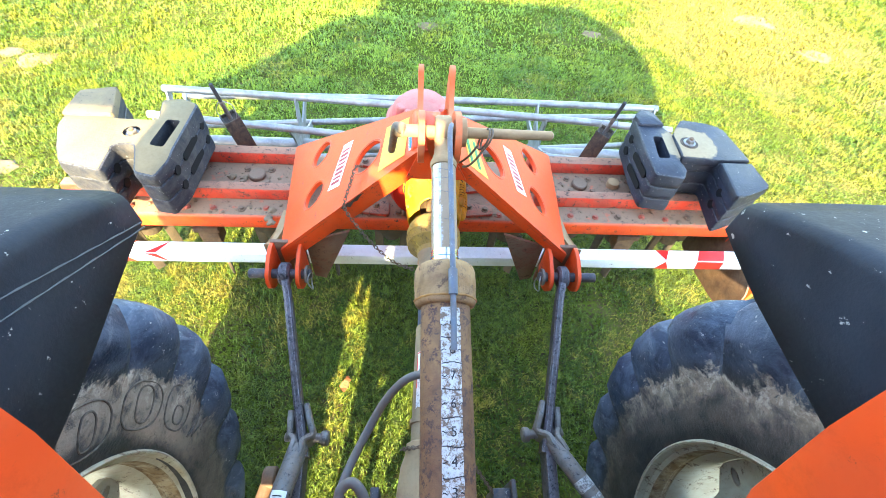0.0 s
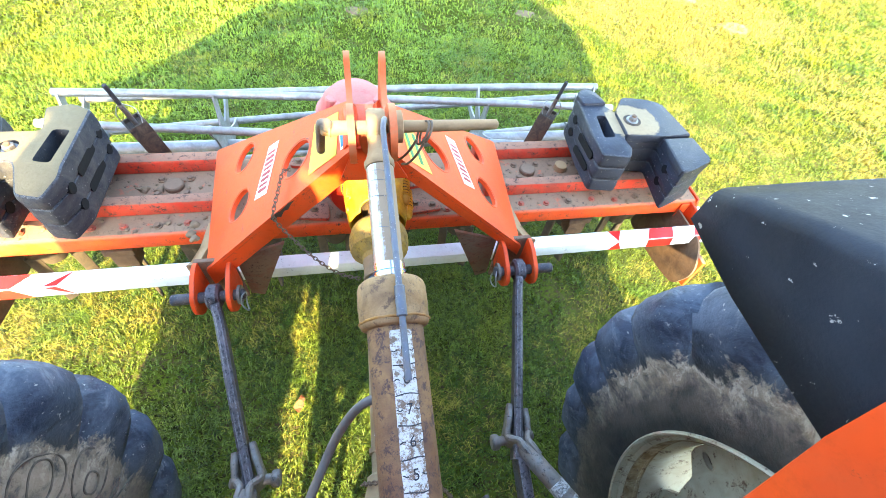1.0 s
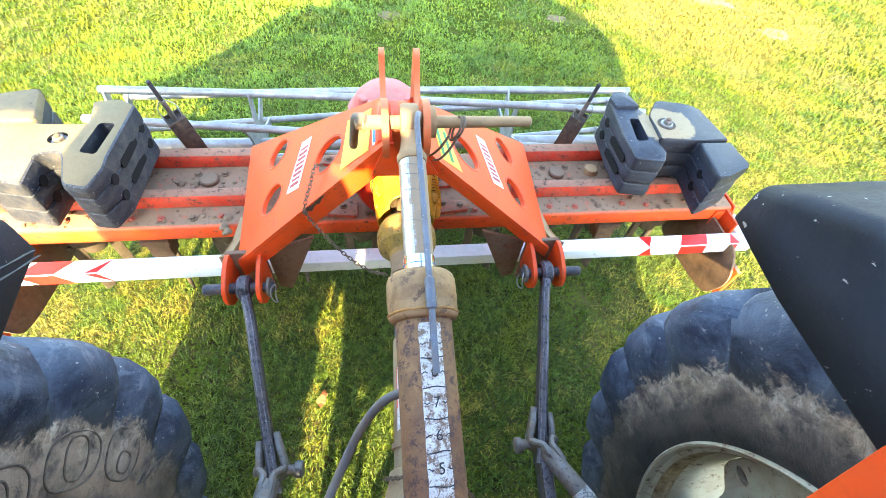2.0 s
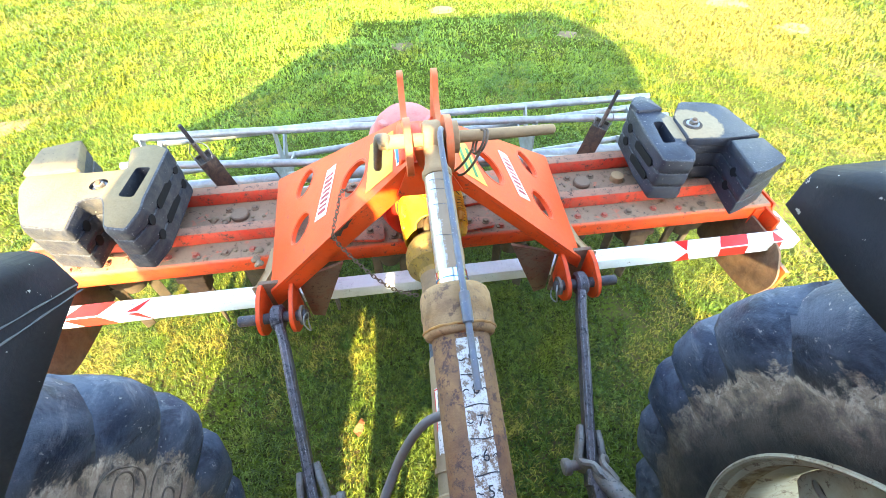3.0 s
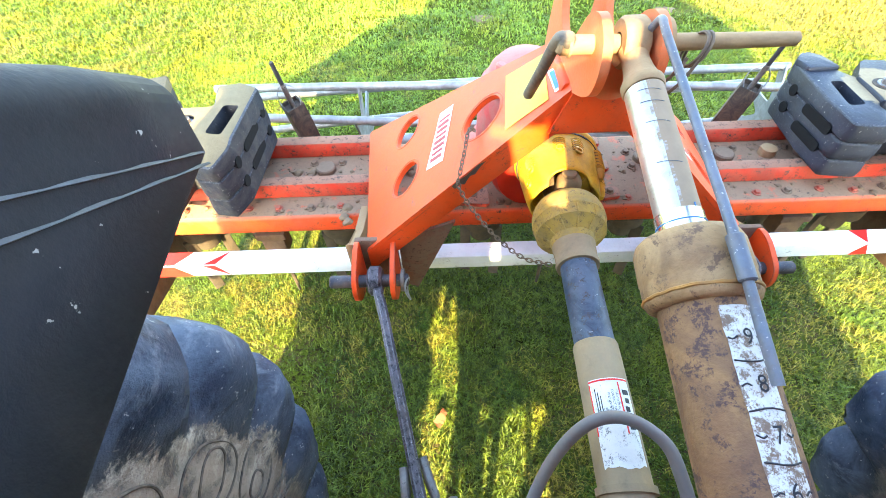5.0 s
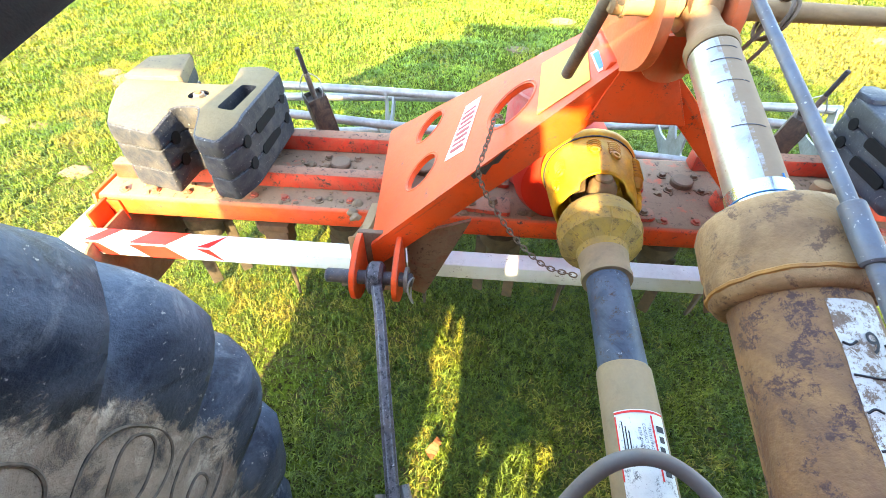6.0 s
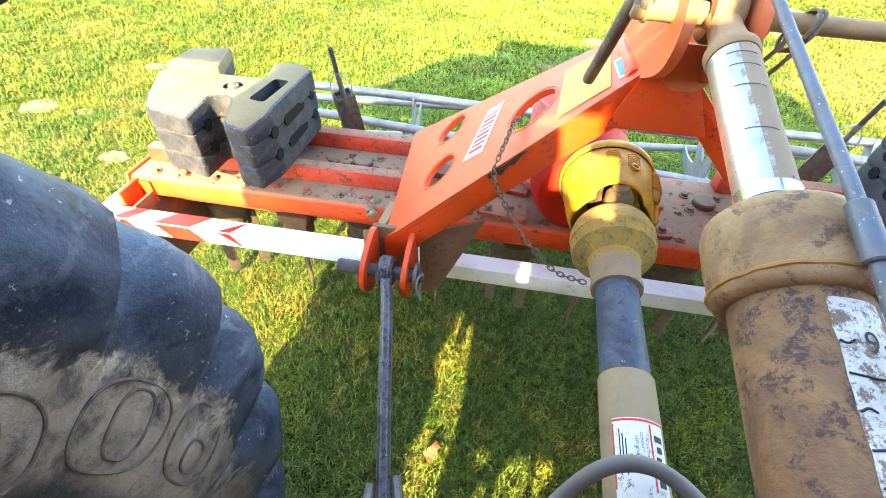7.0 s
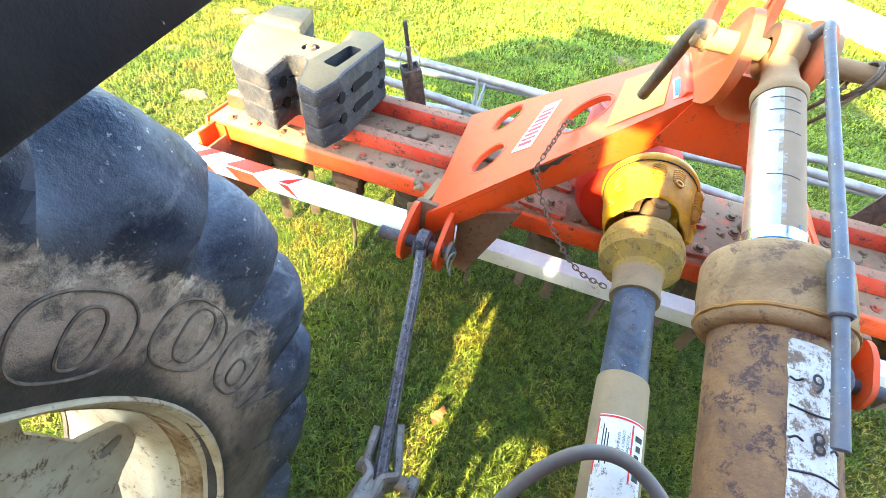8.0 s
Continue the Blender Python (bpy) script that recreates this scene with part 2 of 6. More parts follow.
M_DECAL_BLUE = surface("blue print", (0.02, 0.16, 0.36), (0.02, 0.12, 0.3), 10, 0.5, bump=0.0)
M_DECAL_GREEN = surface("green print", (0.03, 0.20, 0.08), (0.03, 0.15, 0.06), 10, 0.5, bump=0.0)
M_INK = surface("black ink", (0.02, 0.02, 0.025), (0.03, 0.03, 0.035), 60, 0.6, bump=0.0)
M_SCALE = surface("flaking white paint", (0.68, 0.67, 0.64), (0.56, 0.54, 0.51), 16, 0.6, dust=0.25, chips=0.215, chip_col=(0.19, 0.125, 0.085), bump=0.3)
M_WORN_WHITE = surface("worn white paint", (0.55, 0.54, 0.52), (0.40, 0.38, 0.36), 30, 0.6, dust=0.5, dust_col=(0.20, 0.18, 0.165), chips=0.22, chip_col=(0.12, 0.11, 0.105), bump=0.3)
M_CHAIN = surface("rusty chain", (0.17, 0.12, 0.085), (0.10, 0.075, 0.06), 60, 0.6, 0.5, dust=0.4, bump=0.2)
M_BOLT = surface("painted bolt head", (0.45, 0.05, 0.03), (0.22, 0.06, 0.04), 25, 0.6, dust=0.55, flat_dust=0.45, bump=0.2)
M_BOLT_DARK = surface("dusty bolt head", (0.15, 0.10, 0.068), (0.09, 0.065, 0.05), 25, 0.75, 0.1, dust=0.6, flat_dust=0.6, bump=0.2)
M_CLOD = surface("dry soil clod", (0.225, 0.155, 0.095), (0.145, 0.10, 0.064), 40, 0.95, bump=0.7)
M_STONE = surface("bare dry soil", (0.19, 0.135, 0.078), (0.12, 0.085, 0.05), 12, 0.95, dust=0.3, dust_col=(0.25, 0.18, 0.11), bump=0.8)
M_LEAF = surface("dry brown leaf", (0.185, 0.062, 0.022), (0.11, 0.040, 0.016), 60, 0.7, bump=0.4)
M_PAVING = surface("pale concrete paving", (0.36, 0.26, 0.24), (0.28, 0.195, 0.18), 1.4, 0.9, dust=0.2, dust_col=(0.40, 0.27, 0.24), bump=0.3)


def caked_chrome():
    """A chromed rod: bright on one flank, caked with brown dust on the other, the edge ragged."""
    m = surface("chromed rod", (0.60, 0.61, 0.64), (0.46, 0.45, 0.44), 14, 0.36, 1.0, dust=0.35, spot=0.12, spot_col=(0.30, 0.22, 0.15), bump=0.06)
    nt = m.node_tree
    bsdf = nt.nodes["Principled BSDF"]
    pos = nt.nodes.new("ShaderNodeTexCoord").outputs["Object"]
    sep = nt.nodes.new("ShaderNodeSeparateXYZ")
    nt.links.new(nt.nodes.new("ShaderNodeNewGeometry").outputs["True Normal"], sep.inputs[0])
    n = nt.nodes.new("ShaderNodeMath")
    n.operation = 'MULTIPLY_ADD'
    nt.links.new(noise_tex(nt, pos, 42, 6.0, 0.75, 0.4), n.inputs[0])
    n.inputs[1].default_value = 1.1
    nt.links.new(sep.outputs[0], n.inputs[2])
    mask = ramp(nt, n.outputs[0], 0.17, 0.30)
    tone = mix(nt, noise_tex(nt, pos, 60, 3.0), (0.33, 0.235, 0.155), (0.25, 0.175, 0.115))
    nt.links.new(mix(nt, mask, bsdf.inputs["Base Color"].links[0].from_socket, tone), bsdf.inputs["Base Color"])
    nt.links.new(mix(nt, mask, bsdf.inputs["Roughness"].links[0].from_socket, (0.9, 0.9, 0.9)), bsdf.inputs["Roughness"])
    nt.links.new(calc(nt, 'MULTIPLY', calc(nt, 'SUBTRACT', 1.0, mask), 0.9), bsdf.inputs["Metallic"])
    return m


def dusty_web(m, reach, tone):
    """Dust that lies on the sunk web round the bolt, at the thing's own origin."""
    nt = m.node_tree
    bsdf = nt.nodes["Principled BSDF"]
    pos = nt.nodes.new("ShaderNodeTexCoord").outputs["Object"]
    sep = nt.nodes.new("ShaderNodeSeparateXYZ")
    nt.links.new(pos, sep.inputs[0])
    flat = nt.nodes.new("ShaderNodeCombineXYZ")
    nt.links.new(sep.outputs[0], flat.inputs[0])
    nt.links.new(sep.outputs[1], flat.inputs[1])
    ln = nt.nodes.new("ShaderNodeVectorMath")
    ln.operation = 'LENGTH'
    nt.links.new(flat.outputs[0], ln.inputs[0])
    wob = nt.nodes.new("ShaderNodeMath")
    wob.operation = 'MULTIPLY_ADD'
    nt.links.new(noise_tex(nt, pos, 16, 6.0, 0.7, 0.4), wob.inputs[0])
    wob.inputs[1].default_value = 0.10
    nt.links.new(ln.outputs["Value"], wob.inputs[2])
    up = nt.nodes.new("ShaderNodeSeparateXYZ")
    nt.links.new(nt.nodes.new("ShaderNodeNewGeometry").outputs["Normal"], up.inputs[0])
    mask = calc(nt, 'MULTIPLY', ramp(nt, wob.outputs[0], reach + 0.05, reach + 0.038), ramp(nt, up.outputs[2], 0.7, 0.95))
    tint = mix(nt, noise_tex(nt, pos, 90, 3.0), tone, tuple(v * 0.7 for v in tone))
    nt.links.new(mix(nt, calc(nt, 'MULTIPLY', mask, 0.93), bsdf.inputs["Base Color"].links[0].from_socket, tint), bsdf.inputs["Base Color"])
    nt.links.new(mix(nt, mask, bsdf.inputs["Roughness"].links[0].from_socket, (0.95, 0.95, 0.95)), bsdf.inputs["Roughness"])


dusty_web(M_IRON_DARK, 0.100, (0.36, 0.275, 0.165))
dusty_web(M_IRON, 0.225, (0.235, 0.18, 0.10))
M_CHROME = caked_chrome()
M_MARK = surface("soil-rubbed tyre moulding", (0.15, 0.118, 0.092), (0.045, 0.038, 0.034), 60, 0.8, bump=0.3)


def rubber_soil_tyre(m, whole):
    """Tyre rubber: pale streaks that run out along the radius, and a crust of dried soil in a ragged ring on the sidewall."""
    nt = m.node_tree
    bsdf = nt.nodes["Principled BSDF"]
    pos = nt.nodes.new("ShaderNodeTexCoord").outputs["Object"]
    sep = nt.nodes.new("ShaderNodeSeparateXYZ")
    nt.links.new(pos, sep.inputs[0])
    flat = nt.nodes.new("ShaderNodeCombineXYZ")
    nt.links.new(sep.outputs[1], flat.inputs[1])
    nt.links.new(sep.outputs[2], flat.inputs[2])
    ln = nt.nodes.new("ShaderNodeVectorMath")
    ln.operation = 'LENGTH'
    nt.links.new(flat.outputs[0], ln.inputs[0])
    r = ln.outputs["Value"]
    ang = nt.nodes.new("ShaderNodeMath")
    ang.operation = 'ARCTAN2'
    nt.links.new(sep.outputs[2], ang.inputs[0])
    nt.links.new(sep.outputs[1], ang.inputs[1])
    polar = nt.nodes.new("ShaderNodeCombineXYZ")
    for slot, v, k in ((0, ang.outputs[0], 0.62), (1, r, 0.55), (2, sep.outputs[0], 0.55)):
        n = nt.nodes.new("ShaderNodeMath")
        n.operation = 'MULTIPLY'
        nt.links.new(v, n.inputs[0])
        n.inputs[1].default_value = k
        nt.links.new(n.outputs[0], polar.inputs[slot])
    streak = noise_tex(nt, polar.outputs[0], 26, 10.0, 0.74, 0.5)
    old = bsdf.inputs["Base Color"].links[0].from_socket
    high = ramp(nt, r, 0.56, 0.63)
    c = mix(nt, calc(nt, 'MULTIPLY', calc(nt, 'MULTIPLY', ramp(nt, streak, 0.55, 0.68), high), 0.5), old, (0.20, 0.22, 0.26))
    # lower sidewall: bare dull rubber
    c = mix(nt, ramp(nt, r, 0.59, 0.55), c, mix(nt, ramp(nt, noise_tex(nt, pos, 9, 6.0, 0.7), 0.4, 0.65), (0.020, 0.022, 0.027), (0.050, 0.046, 0.044)))

    def wavy(amount, tex):
        n = nt.nodes.new("ShaderNodeMath")
        n.operation = 'MULTIPLY_ADD'
        nt.links.new(tex, n.inputs[0])
        n.inputs[1].default_value = amount
        nt.links.new(r, n.inputs[2])
        return n.outputs[0]
    teeth = calc(nt, 'ADD', calc(nt, 'MULTIPLY', noise_tex(nt, pos, 15, 10.0, 0.72, 0.3), 0.78), calc(nt, 'MULTIPLY', noise_tex(nt, polar.outputs[0], 30, 8.0, 0.72, 0.3), 0.22))
    edge = wavy(0.26, teeth)
    facing = nt.nodes.new("ShaderNodeSeparateXYZ")
    nt.links.new(nt.nodes.new("ShaderNodeNewGeometry").outputs["Normal"], facing.inputs[0])
    side = ramp(nt, calc(nt, 'ABSOLUTE', facing.outputs[0]), 0.35, 0.6)
    outer = ramp(nt, edge, 0.700, 0.684)
    inner = ramp(nt, wavy(0.10, noise_tex(nt, pos, 7, 5.0, 0.7)), 0.498, 0.522)
    crust = noise_tex(nt, pos, 30, 10.0, 0.78, 0.4)
    thin = calc(nt, 'MULTIPLY', ramp(nt, crust, 0.34, 0.50), 0.9)
    mask = calc(nt, 'MULTIPLY', calc(nt, 'MULTIPLY', calc(nt, 'MULTIPLY', outer, inner), side), thin)
    mask = calc(nt, 'MULTIPLY', mask, calc(nt, 'ADD', 0.25, calc(nt, 'MULTIPLY', ramp(nt, ang.outputs[0], -0.35, -0.02), 0.75)))
    # away from its outer rim the crust may be rubbed thin
    mask = calc(nt, 'MULTIPLY', mask, calc(nt, 'ADD', whole, calc(nt, 'MULTIPLY', ramp(nt, edge, 0.625, 0.675), 1.0 - whole)))
    tone = mix(nt, noise_tex(nt, pos, 30, 7.0, 0.78), (0.125, 0.098, 0.080), (0.37, 0.285, 0.22))
    # thicker pale cake along the outer rim of the crust
    cake = calc(nt, 'MULTIPLY', ramp(nt, edge, 0.640, 0.685), ramp(nt, noise_tex(nt, pos, 26, 9.0, 0.8, 0.5), 0.47, 0.54))
    tone = mix(nt, cake, tone, mix(nt, noise_tex(nt, pos, 90, 3.0), (0.30, 0.25, 0.20), (0.52, 0.44, 0.355)))
    nt.links.new(mix(nt, mask, c, tone), bsdf.inputs["Base Color"])
    nt.links.new(mix(nt, mask, bsdf.inputs["Roughness"].links[0].from_socket, (0.95, 0.95, 0.95)), bsdf.inputs["Roughness"])
    bump = bsdf.inputs["Normal"].links[0].from_node
    second = nt.nodes.new("ShaderNodeBump")
    second.inputs["Strength"].default_value, second.inputs["Distance"].default_value = 0.7, 0.004
    nt.links.new(calc(nt, 'MULTIPLY', mask, crust), second.inputs["Height"])
    nt.links.new(bump.outputs[0], second.inputs["Normal"])
    nt.links.new(second.outputs[0], bsdf.inputs["Normal"])


rubber_soil_tyre(M_TYRE, 1.0)
rubber_soil_tyre(M_TYRE_RIGHT, 0.20)


def lawn_material(name, blades):
    m = bpy.data.materials.new(name)
    m.use_nodes = True
    nt = m.node_tree
    bsdf = nt.nodes["Principled BSDF"]
    geo = nt.nodes.new("ShaderNodeNewGeometry")
    pos = geo.outputs["Position"]
    patch = noise_tex(nt, pos, 1.7, 6.0, 0.7, 0.6)
    fine = noise_tex(nt, pos, 8.0, 5.0, 0.7)
    sep = nt.nodes.new("ShaderNodeSeparateXYZ")
    nt.links.new(pos, sep.inputs[0])
    # the lawn is drier where it runs off to both sides
    side = calc(nt, 'ADD', calc(nt, 'MULTIPLY', ramp(nt, sep.outputs[0], 0.9, 2.4), 0.09), calc(nt, 'MULTIPLY', ramp(nt, sep.outputs[0], -0.9, -2.2), 0.06))
    # a wide worn place out to one side
    off = nt.nodes.new("ShaderNodeVectorMath")
    off.operation = 'DISTANCE'
    nt.links.new(pos, off.inputs[0])
    off.inputs[1].default_value = (3.0, 3.0, 0.0)
    side = calc(nt, 'ADD', side, calc(nt, 'MULTIPLY', ramp(nt, off.outputs["Value"], 1.3, 0.4), 0.16))
    side = calc(nt, 'ADD', side, calc(nt, 'MULTIPLY', ramp(nt, sep.outputs[1], 0.9, 0.1), 0.05))
    dry = calc(nt, 'ADD', calc(nt, 'MULTIPLY', patch, 0.55), calc(nt, 'MULTIPLY', fine, 0.45))
    dry = ramp(nt, calc(nt, 'ADD', dry, side), 0.50, 0.70)
    if blades:
        isl = geo.outputs["Random Per Island"]
        # tone of a tuft and of a single blade in it
        tone = calc(nt, 'ADD', calc(nt, 'MULTIPLY', ramp(nt, noise_tex(nt, pos, 38.0, 7.0, 0.8, 0.6), 0.40, 0.61), 0.55), calc(nt, 'MULTIPLY', isl, 0.45))
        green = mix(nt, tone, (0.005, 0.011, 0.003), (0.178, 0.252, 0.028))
        # greens raised with distance to brighten the shaded lawn behind the harrow
        far_lift = ramp(nt, sep.outputs[1], 0.6, 1.8)
        green = mix(nt, far_lift, green, mix(nt, tone, (0.020, 0.046, 0.004), (0.180, 0.250, 0.009)))
        # extra brightness painted into the middle, where the tractor's shade lies
        mid = calc(nt, 'MULTIPLY', ramp(nt, calc(nt, 'ABSOLUTE', sep.outputs[0]), 2.0, 0.9), far_lift)
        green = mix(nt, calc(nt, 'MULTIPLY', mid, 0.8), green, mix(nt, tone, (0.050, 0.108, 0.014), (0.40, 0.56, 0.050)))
        # broad patches: darker green, yellow kept thinner in the near shade, straw
        band = ramp(nt, noise_tex(nt, pos, 1.6, 6.0, 0.66, 0.8), 0.45, 0.60)
        green = mix(nt, calc(nt, 'MULTIPLY', band, 0.62), green, mix(nt, tone, (0.012, 0.034, 0.004), (0.085, 0.185, 0.012)))
        gold = ramp(nt, noise_tex(nt, pos, 3.1, 6.0, 0.7, 0.5), 0.50, 0.64)
        green = mix(nt, calc(nt, 'MULTIPLY', gold, calc(nt, 'ADD', 0.36, calc(nt, 'MULTIPLY', far_lift, 0.34))), green, mix(nt, tone, (0.078, 0.076, 0.003), (0.38, 0.37, 0.009)))
        straw = mix(nt, tone, (0.075, 0.052, 0.012), (0.46, 0.385, 0.055))
        pick = ramp(nt, calc(nt, 'ADD', dry, calc(nt, 'MULTIPLY', isl, 0.45)), 0.60, 1.05)
        c = mix(nt, calc(nt, 'MULTIPLY', pick, 0.9), green, straw)
        bsdf.inputs["Roughness"].default_value = 0.60
        bsdf.inputs["Specular IOR Level"].default_value = 0.30
        trans = nt.nodes.new("ShaderNodeBsdfTranslucent")
        nt.links.new(c, trans.inputs[0])
        add = nt.nodes.new("ShaderNodeMixShader")
        add.inputs[0].default_value = 0.20
        nt.links.new(bsdf.outputs[0], add.inputs[1])
        nt.links.new(trans.outputs[0], add.inputs[2])
        nt.links.new(add.outputs[0], nt.nodes["Material Output"].inputs[0])
    else:
        # ground darkened to paint in the shade between the blades
        shaded_turf = mix(nt, fine, (0.010, 0.0095, 0.005), (0.046, 0.036, 0.018))
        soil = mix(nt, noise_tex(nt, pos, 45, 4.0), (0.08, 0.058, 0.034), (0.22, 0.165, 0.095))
        c = mix(nt, dry, shaded_turf, soil)
        far = noise_tex(nt, pos, 60, 4.0, 0.8)
        c = mix(nt, calc(nt, 'MULTIPLY', ramp(nt, far, 0.40, 0.55), 0.7), c, (0.10, 0.15, 0.014))
        bsdf.inputs["Roughness"].default_value = 0.95
        bsdf.inputs["Specular IOR Level"].default_value = 0.0
        b = nt.nodes.new("ShaderNodeBump")
        b.inputs["Strength"].default_value, b.inputs["Distance"].default_value = 0.6, 0.02
        nt.links.new(far, b.inputs["Height"])
        nt.links.new(b.outputs[0], bsdf.inputs["Normal"])
    nt.links.new(c, bsdf.inputs["Base Color"])
    return m


M_GROUND = lawn_material("lawn ground", False)
M_GRASS = lawn_material("grass blades", True)

# ---- mesh helpers ----
ORIGIN = {}


def finish(name, bm, material, angle=35.0):
    bmesh.ops.recalc_face_normals(bm, faces=bm.faces)
    me = bpy.data.meshes.new(name)
    bm.to_mesh(me)
    bm.free()
    me.polygons.foreach_set("use_smooth", [True] * len(me.polygons))
    me.set_sharp_from_angle(angle=radians(angle))
    me.materials.append(material)
    return me


def thing(name, base, label, category, group=""):
    ob = new(name)
    ob.empty_display_size = 0.1
    ob.location = base
    ORIGIN[ob.name] = Vector(base)
    return tagged(ob, label, category, group)


def solid(name, bm, material, base, label, category, group="", kind="", angle=35.0):
    bm.transform(Matrix.Translation(-Vector(base)))
    ob = new(name, finish(name, bm, material, angle))
    ob.location = base
    ORIGIN[ob.name] = Vector(base)
    return tagged(ob, label, category, group, kind)


def part(name, bm, material, parent, label="", angle=35.0):
    """One mesh object under a thing or a part; the bmesh is given in world metres."""
    org = ORIGIN[parent.name]
    bm.transform(Matrix.Translation(-org))
    ob = new(name, finish(name, bm, material, angle))
    ob.parent = parent
    ORIGIN[ob.name] = org
    return tagged(ob, label)


def piece(name, me, parent, m):
    ob = new(name, me)
    ob.parent = parent
    ob.matrix_basis = Matrix.Translation(-ORIGIN[parent.name]) @ m
    ORIGIN[ob.name] = m.translation.copy()
    return ob


def box(bm, lo, hi, bev=0.0, m=None, seg=2):
    lo, hi = Vector(lo), Vector(hi)
    got = bmesh.ops.create_cube(bm, size=1.0)
    vs = got["verts"]
    bmesh.ops.scale(bm, vec=hi - lo, verts=vs)
    bmesh.ops.translate(bm, vec=(lo + hi) / 2, verts=vs)
    if bev:
        es = list({e for v in vs for e in v.link_edges})
        r = bmesh.ops.bevel(bm, geom=es, offset=bev, segments=seg, affect='EDGES', profile=0.5)
        vs = list({v for f in r["faces"] for v in f.verts})
    if m is not None:
        bmesh.ops.transform(bm, matrix=m, verts=vs)
    return bm


def prism(bm, pts, lo, hi, axis='z', bev=0.0, seg=2):
    """A polygon drawn in the two other axes, extruded from lo to hi along an axis."""
    def at(a, b, c):
        return {'z': (a, b, c), 'x': (c, a, b), 'y': (a, c, b)}[axis]
    low = [bm.verts.new(at(a, b, lo)) for a, b in pts]
    high = [bm.verts.new(at(a, b, hi)) for a, b in pts]
    n = len(pts)
    faces = [bm.faces.new(low[::-1]), bm.faces.new(high)]
    for i in range(n):
        faces.append(bm.faces.new((low[i], low[(i + 1) % n], high[(i + 1) % n], high[i])))
    if bev:
        es = list({e for f in faces for e in f.edges})
        bmesh.ops.bevel(bm, geom=es, offset=bev, segments=seg, affect='EDGES', profile=0.5)
    return bm


def frame_of(d):
    d = Vector(d).normalized()
    a = d.cross(Vector((0, 0, 1)))
    if a.length < 0.05:
        a = d.cross(Vector((0, 1, 0)))
    a.normalize()
    return d, a, a.cross(d)


def lathe(bm, prof, p0, way, n=32, a0=0.0, a1=None):
    """prof: (distance along the axis, radius) from p0 in the direction way."""
    d, a, b = frame_of(way)
    p0 = Vector(p0)
    rings = []
    for s, r in prof:
        if r < 1e-6:
            rings.append([bm.verts.new(p0 + d * s)])
        else:
            rings.append([bm.verts.new(p0 + d * s + (a * math.cos(t) + b * math.sin(t)) * r) for t in (2 * math.pi * i / n for i in range(n))])
    for u, v in zip(rings, rings[1:]):
        for i in range(n):
            j = (i + 1) % n
            if len(u) == 1 and len(v) == 1:
                continue
            if len(u) == 1:
                bm.faces.new((u[0], v[j], v[i]))
            elif len(v) == 1:
                bm.faces.new((u[i], u[j], v[0]))
            else:
                bm.faces.new((u[i], u[j], v[j], v[i]))
    return bm


def rod(bm, p0, p1, r, n=16, bev=0.0, r1=None):
    p0, p1 = Vector(p0), Vector(p1)
    length = (p1 - p0).length
    r1 = r if r1 is None else r1
    prof = [(0, 0), (0, r - bev), (bev, r), (length - bev, r1), (length, r1 - bev), (length, 0)] if bev else [(0, 0), (0, r), (length, r1), (length, 0)]
    return lathe(bm, prof, p0, p1 - p0, n)


def smooth_path(pts, steps=8):
    pts = [Vector(p) for p in pts]
    ext = [pts[0] * 2 - pts[1]] + pts + [pts[-1] * 2 - pts[-2]]
    out = []
    for i in range(1, len(ext) - 2):
        a, b, c, d = ext[i - 1:i + 3]
        for k in range(steps):
            t = k / steps
            out.append(0.5 * (2 * b + (c - a) * t + (2 * a - 5 * b + 4 * c - d) * t * t + (3 * b - a - 3 * c + d) * t ** 3))
    return out + [pts[-1]]


def tube(bm, pts, r, n=10, closed=False):
    pts = [Vector(p) for p in pts]
    m = len(pts)
    rings, side = [], None
    for i, p in enumerate(pts):
        q0 = pts[(i - 1) % m] if closed or i else p
        q1 = pts[(i + 1) % m] if closed or i < m - 1 else p
        d = (q1 - q0).normalized()
        if side is None:
            side = frame_of(d)[1]
        side = (side - d * side.dot(d)).normalized()
        up = d.cross(side)
        rings.append([bm.verts.new(p + (side * math.cos(t) + up * math.sin(t)) * r) for t in (2 * math.pi * k / n for k in range(n))])
    pairs = list(zip(rings, rings[1:])) + ([(rings[-1], rings[0])] if closed else [])
    for u, v in pairs:
        for k in range(n):
            bm.faces.new((u[k], u[(k + 1) % n], v[(k + 1) % n], v[k]))
    if not closed:
        bm.faces.new(rings[0][::-1])
        bm.faces.new(rings[-1])
    return bm


def circle(cx, cy, rx, ry, n=20, turn=0.0):
    c, s = math.cos(turn), math.sin(turn)
    return [(cx + rx * math.cos(t) * c - ry * math.sin(t) * s, cy + rx * math.cos(t) * s + ry * math.sin(t) * c)
            for t in (2 * math.pi * i / n for i in range(n))]


def rounded(pts, r, n=4):
    """A polygon with its corners rounded."""
    out = []
    m = len(pts)
    for i in range(m):
        p, a, b = Vector(pts[i]), Vector(pts[i - 1]), Vector(pts[(i + 1) % m])
        da, db = a - p, b - p
        k = min(r, da.length * 0.45, db.length * 0.45)
        s, e = p + da.normalized() * k, p + db.normalized() * k
        for j in range(n + 1):
            t = j / n
            q = s * (1 - t) ** 2 + p * 2 * t * (1 - t) + e * t * t
            out.append((q.x, q.y))
    return out


